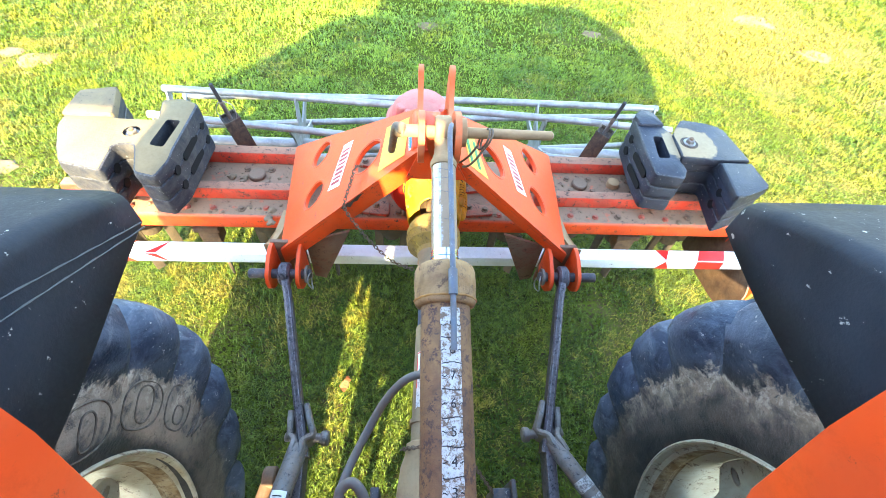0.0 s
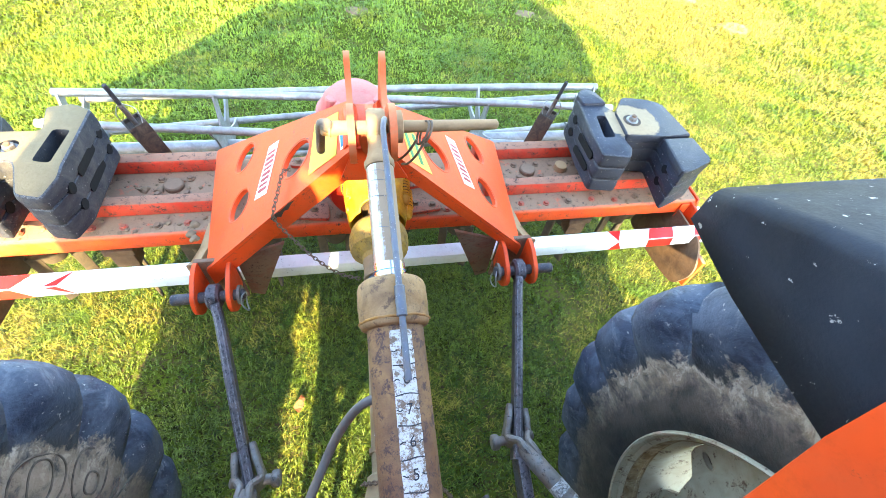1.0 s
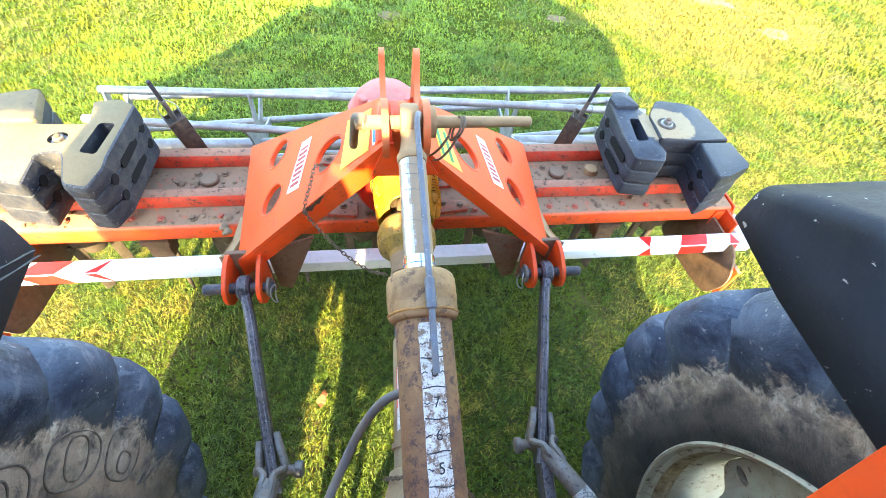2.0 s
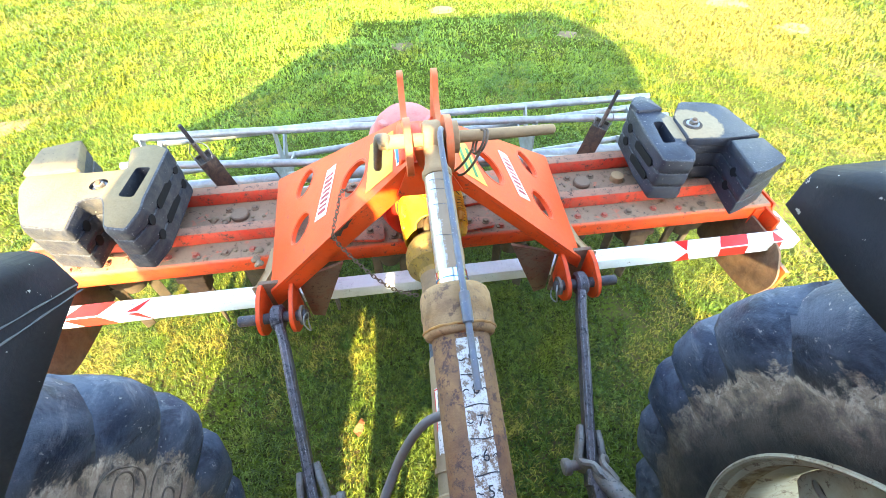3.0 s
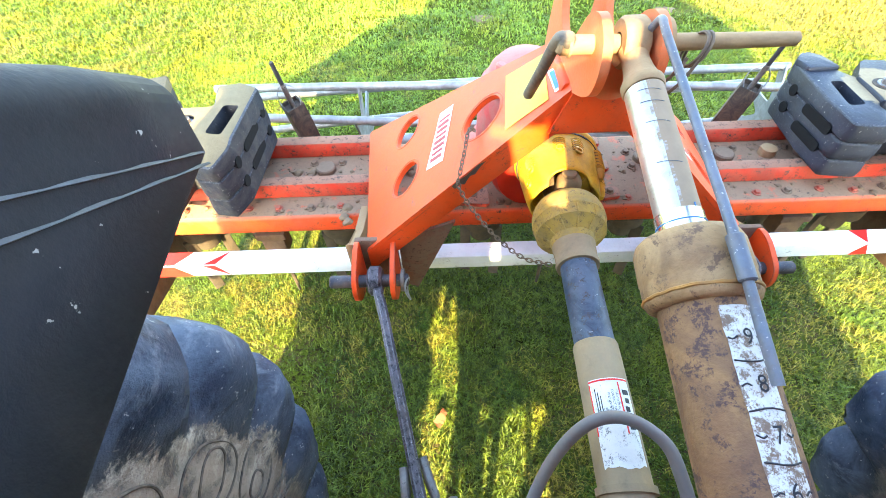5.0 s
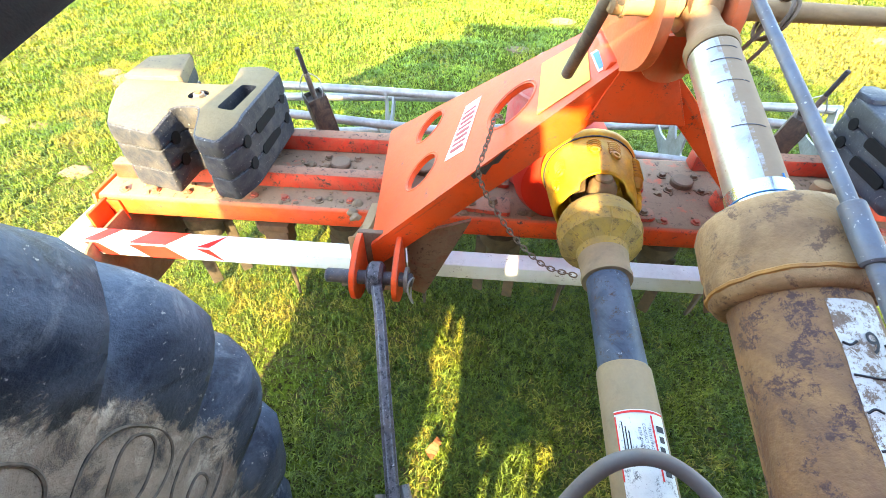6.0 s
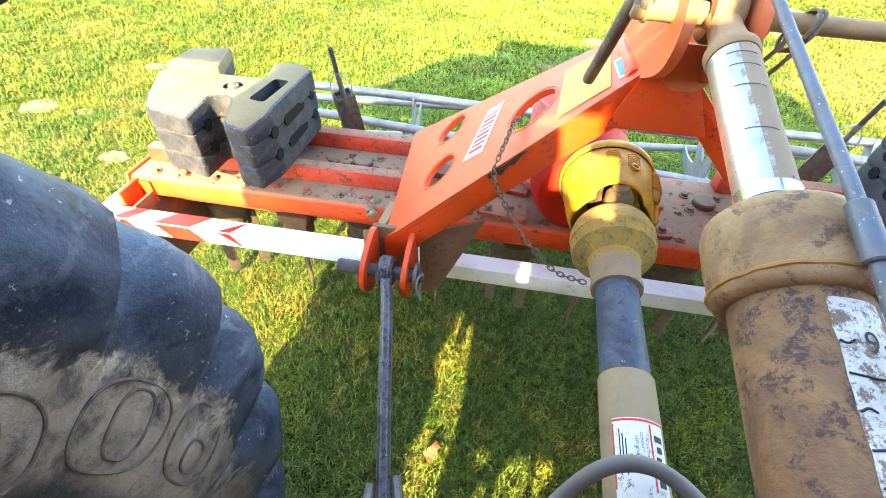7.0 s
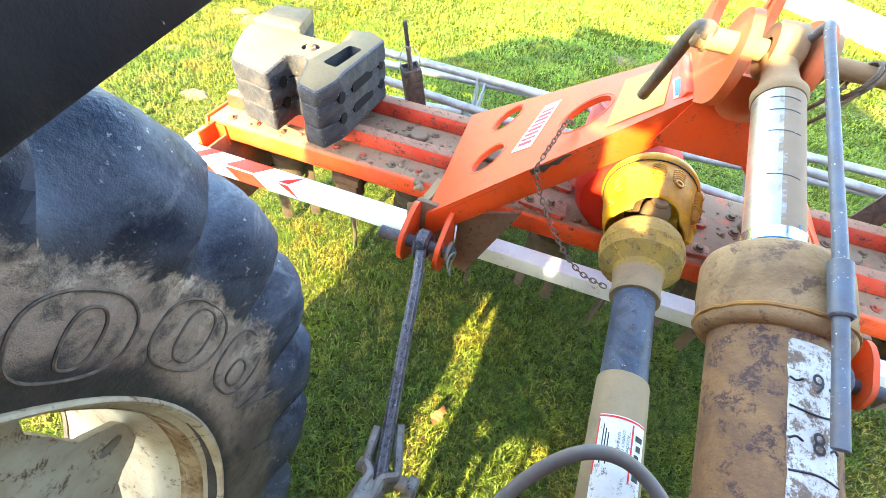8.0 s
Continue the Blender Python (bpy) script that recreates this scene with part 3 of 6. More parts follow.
def sheet(bm, outer, holes, place, thick, depth=None):
    """A plate with holes: loops in the plane are put into the world by place(u, v), then given a thickness."""
    loops = []
    edges = []
    for loop in [outer] + holes:
        vs = [bm.verts.new(place(u, v)) for u, v in loop]
        loops.append(vs)
        edges += [bm.edges.new((vs[i], vs[(i + 1) % len(vs)])) for i in range(len(vs))]
    got = bmesh.ops.triangle_fill(bm, use_beauty=True, use_dissolve=False, edges=edges)
    faces = [g for g in got["geom"] if isinstance(g, bmesh.types.BMFace)]
    ext = bmesh.ops.extrude_face_region(bm, geom=faces)
    vs = [g for g in ext["geom"] if isinstance(g, bmesh.types.BMVert)]
    bmesh.ops.translate(bm, vec=Vector(thick), verts=vs)
    return bm


def bolt_mesh(name, material, r=0.012, h=0.010, washer=True):
    bm = bmesh.new()
    if washer:
        lathe(bm, [(0, 0), (0, r * 1.45), (0.003, r * 1.4), (0.003, 0)], (0, 0, 0), (0, 0, 1), 12)
    lathe(bm, [(0.002, 0), (0.002, r), (h - 0.002, r), (h, r * 0.85), (h, 0)], (0, 0, 0), (0, 0, 1), 6)
    return finish(name, bm, material)


rng = random.Random(7)

# ---- lawn ----
bm = bmesh.new()
xs = [-300, -80, -30, -14] + [-9 + 0.3 * i for i in range(61)] + [14, 30, 80, 300]
ys = [-300, -80, -30, -10] + [-4 + 0.3 * i for i in range(51)] + [15, 30, 80, 300]
grid = [[bm.verts.new((x, y, 0.010 * (noise.noise((x * 0.9, y * 0.9, 0.3))) - 0.004 if abs(x) < 9.5 and -4.5 < y < 12 else 0.0)) for x in xs] for y in ys]
for j in range(len(ys) - 1):
    for i in range(len(xs) - 1):
        bm.faces.new((grid[j][i], grid[j][i + 1], grid[j + 1][i + 1], grid[j + 1][i]))
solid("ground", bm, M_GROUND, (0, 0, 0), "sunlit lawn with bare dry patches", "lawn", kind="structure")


BARE = [(-2.55, 1.97, 0.13), (-2.75, 2.05, 0.08), (-3.01, 1.33, 0.14), (-2.70, 1.33, 0.07), (-2.2, 0.93, 0.08), (0.07, 2.75, 0.10), (0.48, 3.43, 0.14), (1.46, 2.76, 0.10), (3.14, 3.2, 0.22), (3.4, 2.6, 0.16), (-0.36, -0.03, 0.075), (-0.45, 0.24, 0.07), (-0.46, -0.23, 0.045), (-0.50, -0.49, 0.06), (0.57, -0.16, 0.06)]


def grass_field(bands, seed):
    """Blades of grass, each a bent strip of its own, thinned with distance."""
    g = np.random.default_rng(seed)
    verts, faces = [], []
    base = 0
    for x0, x1, y0, y1, per_m2, wide, tall in bands:
        n = int((x1 - x0) * (y1 - y0) * per_m2)
        # blades stand in tufts, with some strewn between them
        per = 9
        nt_ = n // per + 1
        cx, cy = g.uniform(x0, x1, nt_), g.uniform(y0, y1, nt_)
        high = g.uniform(0.55, 1.35, nt_) ** 1.3
        own = g.integers(0, nt_, n)
        loose = g.uniform(0, 1, n) < 0.45
        spread = 0.010 * (wide / 0.0048)
        x = np.where(loose, g.uniform(x0, x1, n), np.clip(cx[own] + g.normal(0, spread, n), x0, x1))
        y = np.where(loose, g.uniform(y0, y1, n), np.clip(cy[own] + g.normal(0, spread, n), y0, y1))
        lift = np.where(loose, 0.8, high[own])
        # uneven growth: clumps and thin places
        f = np.sin(x * 5.1 + 1.3 * np.sin(y * 3.3)) * np.sin(y * 4.7 + 1.7 * np.sin(x * 2.9)) + 0.5 * np.sin(x * 13 + y * 9) * np.sin(y * 15 - x * 7)
        f = f + 0.45 * np.sin(x * 23 + 2 * np.sin(y * 17)) * np.sin(y * 27 + 2 * np.sin(x * 19))
        keep = g.uniform(-1.5, 1.3, n) < f + 0.12
        for px, py, pr in BARE:
            keep &= ~((np.hypot((x - px), (y - py) * 1.3) < pr * (0.85 + 0.3 * np.sin(x * 31 + y * 17))) & (g.uniform(0, 1, n) < 0.6))
        x, y, f, lift = x[keep], y[keep], f[keep], lift[keep]
        n = len(x)
        h = tall * g.uniform(0.6, 1.2, n) * (1 + 0.15 * f) * lift
        w = wide * g.uniform(0.7, 1.3, n)
        turn = g.uniform(0, 2 * np.pi, n)
        lean = g.uniform(0.5, 1.9, n)
        dx, dy = np.cos(turn), np.sin(turn)
        sx, sy = -dy * w / 2, dx * w / 2
        z0 = np.full(n, -0.004)
        mx, my, mz = x + dx * h * lean * 0.35, y + dy * h * lean * 0.35, h * 0.62
        curl = g.uniform(-0.55, 0.55, n) * h * lean
        tx, ty, tz = x + dx * h * lean - dy * curl, y + dy * h * lean + dx * curl, h * (1.0 - 0.30 * lean)
        v = np.empty((n, 5, 3))
        v[:, 0] = np.stack([x - sx, y - sy, z0], 1)
        v[:, 1] = np.stack([x + sx, y + sy, z0], 1)
        v[:, 2] = np.stack([mx + sx * 0.85, my + sy * 0.85, mz], 1)
        v[:, 3] = np.stack([mx - sx * 0.85, my - sy * 0.85, mz], 1)
        v[:, 4] = np.stack([tx, ty, tz], 1)
        verts.append(v.reshape(-1, 3))
        k = base + 5 * np.arange(n)
        quad = np.stack([k, k + 1, k + 2, k + 3], 1)
        tri = np.stack([k + 3, k + 2, k + 4], 1)
        faces.append((quad, tri))
        base += 5 * n
    co = np.concatenate(verts)
    quads = np.concatenate([a for a, b in faces])
    tris = np.concatenate([b for a, b in faces])
    me = bpy.data.meshes.new("grass")
    me.vertices.add(len(co))
    me.vertices.foreach_set("co", co.ravel())
    loops = np.concatenate([quads.ravel(), tris.ravel()])
    me.loops.add(len(loops))
    me.loops.foreach_set("vertex_index", loops)
    start = np.concatenate([np.arange(len(quads)) * 4, len(quads) * 4 + np.arange(len(tris)) * 3])
    me.polygons.add(len(start))
    me.polygons.foreach_set("loop_start", start)
    me.update(calc_edges=True)
    me.validate()
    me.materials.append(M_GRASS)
    return tagged(new("grass", me), "short mown lawn grass, green with yellow straw", "grass", kind="stuff")


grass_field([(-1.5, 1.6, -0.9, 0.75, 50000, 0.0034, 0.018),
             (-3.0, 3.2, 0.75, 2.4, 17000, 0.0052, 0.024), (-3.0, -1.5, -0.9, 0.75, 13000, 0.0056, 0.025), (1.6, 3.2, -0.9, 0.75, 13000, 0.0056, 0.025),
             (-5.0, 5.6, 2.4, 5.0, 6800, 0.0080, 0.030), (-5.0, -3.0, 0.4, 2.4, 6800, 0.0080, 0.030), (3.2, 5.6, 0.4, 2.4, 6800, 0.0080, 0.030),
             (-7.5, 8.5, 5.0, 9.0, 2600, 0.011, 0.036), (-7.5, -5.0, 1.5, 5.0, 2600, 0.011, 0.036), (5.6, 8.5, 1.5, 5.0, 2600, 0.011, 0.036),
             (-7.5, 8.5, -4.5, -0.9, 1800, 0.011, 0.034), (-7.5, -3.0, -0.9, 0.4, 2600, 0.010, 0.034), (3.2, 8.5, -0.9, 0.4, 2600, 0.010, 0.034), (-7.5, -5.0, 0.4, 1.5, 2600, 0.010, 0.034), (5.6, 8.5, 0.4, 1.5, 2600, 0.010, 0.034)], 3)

# concrete slab set into the lawn
bm = bmesh.new()
prism(bm, rounded([(2.28, 4.02), (2.95, 4.55), (1.55, 6.4), (0.85, 5.75)], 0.03), -0.05, 0.045, 'z', 0.006)
solid("paving", bm, M_PAVING, (1.9, 5.2, 0.0), "pale concrete slab set flush in the lawn", "paving", kind="structure")

# ---- tractor ----
WHEEL_Y, WHEEL_Z = -1.085, 0.685
TYRE_IN, TYRE_OUT = 0.535, 0.90
tractor = thing("tractor", (0, -1.6, 0), "red tractor rear with black fender extensions, standing on lawn", "tractor")


LUGS = 23


def step(lo, hi, v):
    v = min(1.0, max(0.0, (v - lo) / (hi - lo)))
    return v * v * (3 - 2 * v)


def tyre_mesh(side, phase, drop):
    """Tyre about its hub: carcass and worn lugs in one moulding. Each lug drops off steeply on one side and runs out slowly into the next."""
    half = (TYRE_OUT - TYRE_IN) / 2
    # half section from the bead to the middle of the tread: across, radius, height of the lugs
    sec = [(0.80, 0.424, 0.0), (0.88, 0.427, 0.0), (0.925, 0.434, 0.0), (0.955, 0.455, 0.0), (0.985, 0.480, 0.0), (1.0, 0.510, 0.0), (1.005, 0.540, 0.0), (1.0, 0.560, 0.004), (0.985, 0.580, 0.014),
           (0.960, 0.599, 0.026), (0.930, 0.616, 0.037), (0.890, 0.630, 0.045), (0.835, 0.642, 0.049), (0.77, 0.650, 0.047), (0.68, 0.656, 0.043), (0.55, 0.660, 0.040), (0.40, 0.662, 0.037), (0.25, 0.664, 0.034), (0.10, 0.665, 0.028)]
    full = [(-side * a, r, h, 0) for a, r, h in sec] + [(side * a, r, h, 1) for a, r, h in sec[::-1]]
    n = LUGS * 16
    pts = []
    for i, (a, r, h, out) in enumerate(full):
        ring_a, ring_b = full[max(0, i - 1)], full[min(len(full) - 1, i + 1)]
        ta, tr = (ring_b[0] - ring_a[0]) * half, ring_b[1] - ring_a[1]
        ln = math.hypot(ta, tr)
        na, nr = tr / ln, -ta / ln
        if nr * r + na * a * half < 0:
            na, nr = -na, -nr
        ring = []
        for k in range(n):
            t = 2 * math.pi * k / n
            # the lugs sweep back from the shoulder to the middle of the tread
            sweep = 0.9 * (r - 0.655) * (r < 0.655) + 0.85 * max(0.0, 0.66 - abs(a))
            phi = ((t - phase - sweep) * LUGS / (2 * math.pi) + (0.5 if out else 0.0)) % 1.0
            lug = step(0.0, 0.06, phi) * (1.0 - step(0.50, 0.97, phi))
            q = Vector((a * half, r * math.cos(t), r * math.sin(t)))
            worn = 0.0030 * noise.noise(q * 17.0) + 0.0016 * noise.noise(q * 47.0)
            up = h * (1.42 * lug - 0.42) + worn * (0.25 + min(1.0, h / 0.02))
            # the bead is lowered against the tread to fit the camera's view
            ring.append((a * half + na * up, (r + nr * up) * math.cos(t), (r + nr * up) * math.sin(t) - drop * step(0.62, 0.44, r)))
        pts.append(ring)
    bm = bmesh.new()
    rings = [[bm.verts.new(q) for q in ring] for ring in pts]
    for u, v in zip(rings, rings[1:]):
        for k in range(n):
            bm.faces.new((u[k], u[(k + 1) % n], v[(k + 1) % n], v[k]))
    return finish("tyre", bm, M_TYRE if side < 0 else M_TYRE_RIGHT, 50)


# lowering of bead and rim per side, set to match the view
DROP = {-1: 0.026, 1: 0.004}


def wheel(side):
    """Rear wheel: dished disc with a wavy edge that meets the rim at ten lugs and has an oval hole in each, rim and tyre."""
    c = Vector((side * (TYRE_IN + TYRE_OUT) / 2, WHEEL_Y, WHEEL_Z))
    inner = Vector((side * TYRE_IN, WHEEL_Y + (0.006 if side < 0 else 0.0), WHEEL_Z - DROP[side] - (0.007 if side < 0 else 0.0)))
    out = Vector((side, 0, 0))
    bm = bmesh.new()
    turn = radians(-5 if side < 0 else 2)
    edge = []
    for k in range(128):
        a = 2 * math.pi * k / 128
        near = abs((a - turn + math.pi / 10) % (math.pi / 5) - math.pi / 10)
        rr = 0.348 + 0.047 * step(0.21, 0.05, near)
        if side > 0 and (a - turn) % (2 * math.pi) < 1.2:
            rr = 0.395
        edge.append((rr * math.cos(a), rr * math.sin(a)))
    holes = [circle(0.364 * math.cos(a), 0.364 * math.sin(a), 0.018, 0.010, 16, a) for a in (turn + 0.02 + math.pi / 5 * k for k in range(10))]

    def on_disc(u, v):
        r = math.hypot(u, v)
        dish = 0.125 + 0.045 * step(0.34, 0.22, r) - 0.085 * step(0.24, 0.14, r)
        return Vector((inner.x + side * dish, inner.y + u, inner.z + v))
    sheet(bm, edge, holes + [circle(0, 0, 0.12, 0.12, 32)], on_disc, (side * 0.012, 0, 0))
    lathe(bm, [(0.07, 0.0), (0.07, 0.09), (0.085, 0.118), (0.15, 0.125), (0.20, 0.10), (0.20, 0.0)], inner, out, 48)
    disc = part("wheel", bm, M_RIM, tractor, "cream painted steel rear wheel with mud-caked tyre", 40)
    # the tyre's own origin lies at its hub
    ty = piece("tyre", tyre_mesh(side, radians(29.0 if side < 0 else 17.0), DROP[side]), disc, Matrix.Translation(c))
    tagged(ty, "worn blue-black tyre with soil on the sidewall")
    bm = bmesh.new()
    lathe(bm, [(0.020, 0.434), (0.011, 0.4325), (0.008, 0.429), (0.011, 0.425), (0.018, 0.4225), (0.026, 0.4205), (0.031, 0.415), (0.036, 0.411), (0.060, 0.409), (0.068, 0.412), (0.076, 0.409), (0.095, 0.402), (0.130, 0.398), (0.19, 0.396),
               (0.26, 0.398), (0.30, 0.410), (0.335, 0.420), (0.345, 0.434), (0.30, 0.432), (0.20, 0.408), (0.10, 0.414), (0.05, 0.424), (0.020, 0.434)], inner, out, 112)
    rim = part("rim", bm, M_RIM, disc, "cream painted rim with rust stains", 25)
    # rust that gathers in the step behind the lip
    bm = bmesh.new()
    lathe(bm, [(0.0335, 0.4122), (0.037, 0.4098), (0.060, 0.4078), (0.0675, 0.4108), (0.0745, 0.4082), (0.0735, 0.4100), (0.060, 0.4088), (0.0335, 0.4122)], inner, out, 112)
    part("rust_band", bm, M_RIM_RUST, rim, "brown rust stain in the rim's step", 25)
    # plugs added behind the oval holes so that they look dark and shaded
    for k in range(10):
        a = turn + 0.02 + math.pi / 5 * k
        bm = bmesh.new()
        prism(bm, circle(inner.y + 0.364 * math.cos(a), inner.z + 0.364 * math.sin(a), 0.021, 0.013, 14, a), inner.x + side * 0.1385, inner.x + side * 0.150, 'x')
        part("dark_hole_plug", bm, M_POST, disc)
    return disc


left_wheel = wheel(-1)
right_wheel = wheel(1)


# raised letter-like mouldings on the sidewall, plain ovals and bars
def sidewall_x(r):
    table = [(0.408, 0.80), (0.434, 0.925), (0.455, 0.955), (0.480, 0.985), (0.510, 1.0), (0.540, 1.005), (0.565, 1.0), (0.588, 0.985), (0.608, 0.965)]
    for (r0, k0), (r1, k1) in zip(table, table[1:]):
        if r <= r1:
            return 0.1825 * (k0 + (k1 - k0) * max(0.0, (r - r0) / (r1 - r0)))
    return 0.1825 * 0.96


def on_sidewall(deg, rr):
    al = radians(deg)
    return Vector((-(0.7175 - sidewall_x(rr)) + 0.0006, WHEEL_Y + math.cos(al) * rr, WHEEL_Z + math.sin(al) * rr - DROP[-1] * step(0.62, 0.44, rr)))


def moulding(loops, r=0.0019):
    for deg, rad, half_deg, half_r, slant in loops:
        bm = bmesh.new()
        pts = []
        for i in range(40):
            t = 2 * math.pi * i / 40
            c, sn = math.cos(t), math.sin(t)
            u = half_deg * math.copysign(abs(c) ** 0.8, c)
            v = half_r * math.copysign(abs(sn) ** 0.8, sn)
            pts.append(on_sidewall(deg + u + slant * v, rad + v))
        tube(bm, pts, r, 6, closed=True)
        part("raised_mark", bm, M_MARK, left_wheel, "raised oval moulding on the sidewall")


moulding([(35.4, 0.497, 6.6, 0.040, -8), (35.0, 0.495, 2.1, 0.028, -14)])
moulding([(18.8, 0.512, 6.9, 0.040, -22), (18.3, 0.514, 3.0, 0.031, -12)])
moulding([(4.0, 0.521, 5.6, 0.043, -14), (3.2, 0.509, 2.2, 0.018, -14)])
moulding([(52.0, 0.490, 6.4, 0.039, -8), (51.6, 0.490, 2.0, 0.028, -14)])
for a0, r0, a1, r1 in ((-4.7, 0.484, -8.4, 0.566), (-8.4, 0.566, -7.0, 0.492), (-7.0, 0.492, -12.6, 0.560), (-10.7, 0.521, -13.6, 0.567), (-22.0, 0.503, -24.5, 0.545), (-31.0, 0.55, -38.0, 0.60)):
    bm = bmesh.new()
    tube(bm, [on_sidewall(a0 + (a1 - a0) * k / 5, r0 + (r1 - r0) * k / 5) for k in range(6)], 0.0020, 6)
    part("raised_bar", bm, M_MARK, left_wheel)


def fender(side):
    """Black plastic fender: inner web, rounded shoulder and the top that reaches out over the tyre."""
    bm = bmesh.new()
    xin, dz, sag = (0.418, 0.0, 0.0) if side > 0 else (0.405, -0.010, 0.026)
    rows = []
    for y, top, low in ((-0.487, 1.286, 1.236), (-0.53, 1.314, 1.230), (-0.60, 1.352, 1.222), (-0.70, 1.400, 1.221), (-0.82, 1.442, 1.222), (-0.98, 1.475, 1.22), (-1.2, 1.49, 1.22)):
        top, low = top + dz, low + dz - sag * step(-0.55, -0.78, y)
        row = [(xin, low), (xin, low + (top - low) * 0.45), (xin, top - 0.020)]
        for k in range(6):
            t = math.pi / 2 * k / 5
            row.append((xin + 0.016 * (1 - math.cos(t)), top - 0.014 + 0.014 * math.sin(t)))
        row += [(0.55, top + 0.002), (0.75, top), (0.93, top - 0.008)]
        rows.append([bm.verts.new((side * x, y, z)) for x, z in row])
    for u, v in zip(rows, rows[1:]):
        for i in range(len(u) - 1):
            bm.faces.new((u[i], u[i + 1], v[i + 1], v[i]))
    # turned-down lip along the back edge
    back = rows[0]
    lip = [bm.verts.new((v.co.x, v.co.y + 0.006, v.co.z - 0.03)) for v in back[8:]]
    for i in range(len(lip) - 1):
        bm.faces.new((back[8 + i], back[9 + i], lip[i + 1], lip[i]))
    ob = part("fender_extension", bm, M_FENDER, tractor, "scratched black plastic fender extension")
    mod = ob.modifiers.new("thickness", 'SOLIDIFY')
    mod.thickness, mod.offset = 0.005, 1.0
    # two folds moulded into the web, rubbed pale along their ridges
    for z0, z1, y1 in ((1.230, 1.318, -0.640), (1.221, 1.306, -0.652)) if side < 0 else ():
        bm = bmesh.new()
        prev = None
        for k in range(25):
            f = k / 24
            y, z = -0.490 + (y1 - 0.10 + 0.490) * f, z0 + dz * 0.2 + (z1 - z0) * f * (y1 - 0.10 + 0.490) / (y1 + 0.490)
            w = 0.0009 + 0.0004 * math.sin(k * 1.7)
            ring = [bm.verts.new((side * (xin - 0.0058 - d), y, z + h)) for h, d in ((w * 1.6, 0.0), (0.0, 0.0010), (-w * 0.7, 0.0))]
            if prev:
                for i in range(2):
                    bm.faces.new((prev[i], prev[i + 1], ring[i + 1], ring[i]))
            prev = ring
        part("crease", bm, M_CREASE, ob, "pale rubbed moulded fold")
    bm = bmesh.new()
    dy = 0.0 if side > 0 else 0.005
    pts = [(-0.748, 1.345), (-0.763, 1.240), (-0.797, 1.084), (-0.90, 0.86), (-1.06, 0.80), (-1.9, 0.80), (-1.9, 1.56), (-1.2, 1.50), (-0.98, 1.485), (-0.82, 1.455), (-0.742, 1.40)]
    prism(bm, [(y + dy, z) for y, z in pts], side * (xin - 0.017), side * (xin - 0.009), 'x', 0.002)
    part("cab_fender", bm, M_CAB_RED, tractor, "glossy red painted steel cab fender")


fender(-1)
fender(1)

# added, unseen tractor panels ahead of the wheels; their gaps shape the light behind
# low plates are unseen; the gaps are set for the sun strips on the grass
bm = bmesh.new()
for lo, hi in (((-0.385, 0.25), (-0.358, 1.26)), ((-0.095, 0.25), (0.36, 1.26)), ((-0.36, 0.715), (-0.09, 1.26)), ((-0.58, 0.25), (-0.512, 1.26)), ((0.355, 0.25), (0.58, 1.26)), ((-0.515, 0.99), (-0.38, 1.26))):
    box(bm, (lo[0], -1.43, lo[1]), (hi[0], -1.37, hi[1]), 0.004)
box(bm, (-0.11, -3.2, 0.30), (0.24, -1.42, 0.57), 0.03)
part("low_shade_plates", bm, M_CAB, tractor, "unseen dark plates with gaps for sun strips on the ground")
# unseen rods added across the gap to break up the sun patch
bm = bmesh.new()
for p, q, r in (((-0.36, -1.40, 0.60), (-0.20, -1.40, 0.73), 0.016), ((-0.30, -1.38, 0.30), (-0.24, -1.38, 0.72), 0.012), ((-0.21, -1.40, 0.48), (-0.09, -1.40, 0.66), 0.020), ((-0.36, -1.39, 0.42), (-0.10, -1.39, 0.47), 0.007), ((-0.17, -1.40, 0.30), (-0.15, -1.40, 0.72), 0.008)):
    rod(bm, p, q, r, 10)
part("dapple_rods", bm, M_CAB, tractor, "unseen dark rods added to dapple the sun patch")
# unseen wall of boxes; slits between them let sun patches onto the headstock
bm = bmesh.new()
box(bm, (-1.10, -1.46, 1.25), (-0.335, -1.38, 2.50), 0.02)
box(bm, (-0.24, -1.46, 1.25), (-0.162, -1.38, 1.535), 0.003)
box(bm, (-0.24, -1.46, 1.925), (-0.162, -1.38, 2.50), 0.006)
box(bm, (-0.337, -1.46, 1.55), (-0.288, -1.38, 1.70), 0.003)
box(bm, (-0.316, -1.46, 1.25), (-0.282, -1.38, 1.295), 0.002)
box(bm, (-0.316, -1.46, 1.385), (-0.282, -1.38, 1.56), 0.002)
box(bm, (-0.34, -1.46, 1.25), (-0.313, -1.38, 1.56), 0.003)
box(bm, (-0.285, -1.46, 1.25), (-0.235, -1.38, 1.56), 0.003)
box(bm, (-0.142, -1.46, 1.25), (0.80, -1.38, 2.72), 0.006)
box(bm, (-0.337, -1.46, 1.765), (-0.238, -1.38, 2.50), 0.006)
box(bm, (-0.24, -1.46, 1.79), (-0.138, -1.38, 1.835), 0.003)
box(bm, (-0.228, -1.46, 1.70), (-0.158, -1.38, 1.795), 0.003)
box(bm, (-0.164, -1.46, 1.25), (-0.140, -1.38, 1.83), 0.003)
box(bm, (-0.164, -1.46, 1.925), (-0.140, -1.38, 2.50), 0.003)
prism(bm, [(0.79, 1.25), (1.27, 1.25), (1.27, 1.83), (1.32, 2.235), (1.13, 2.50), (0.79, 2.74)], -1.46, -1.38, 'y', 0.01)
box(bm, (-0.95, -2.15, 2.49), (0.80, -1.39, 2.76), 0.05)
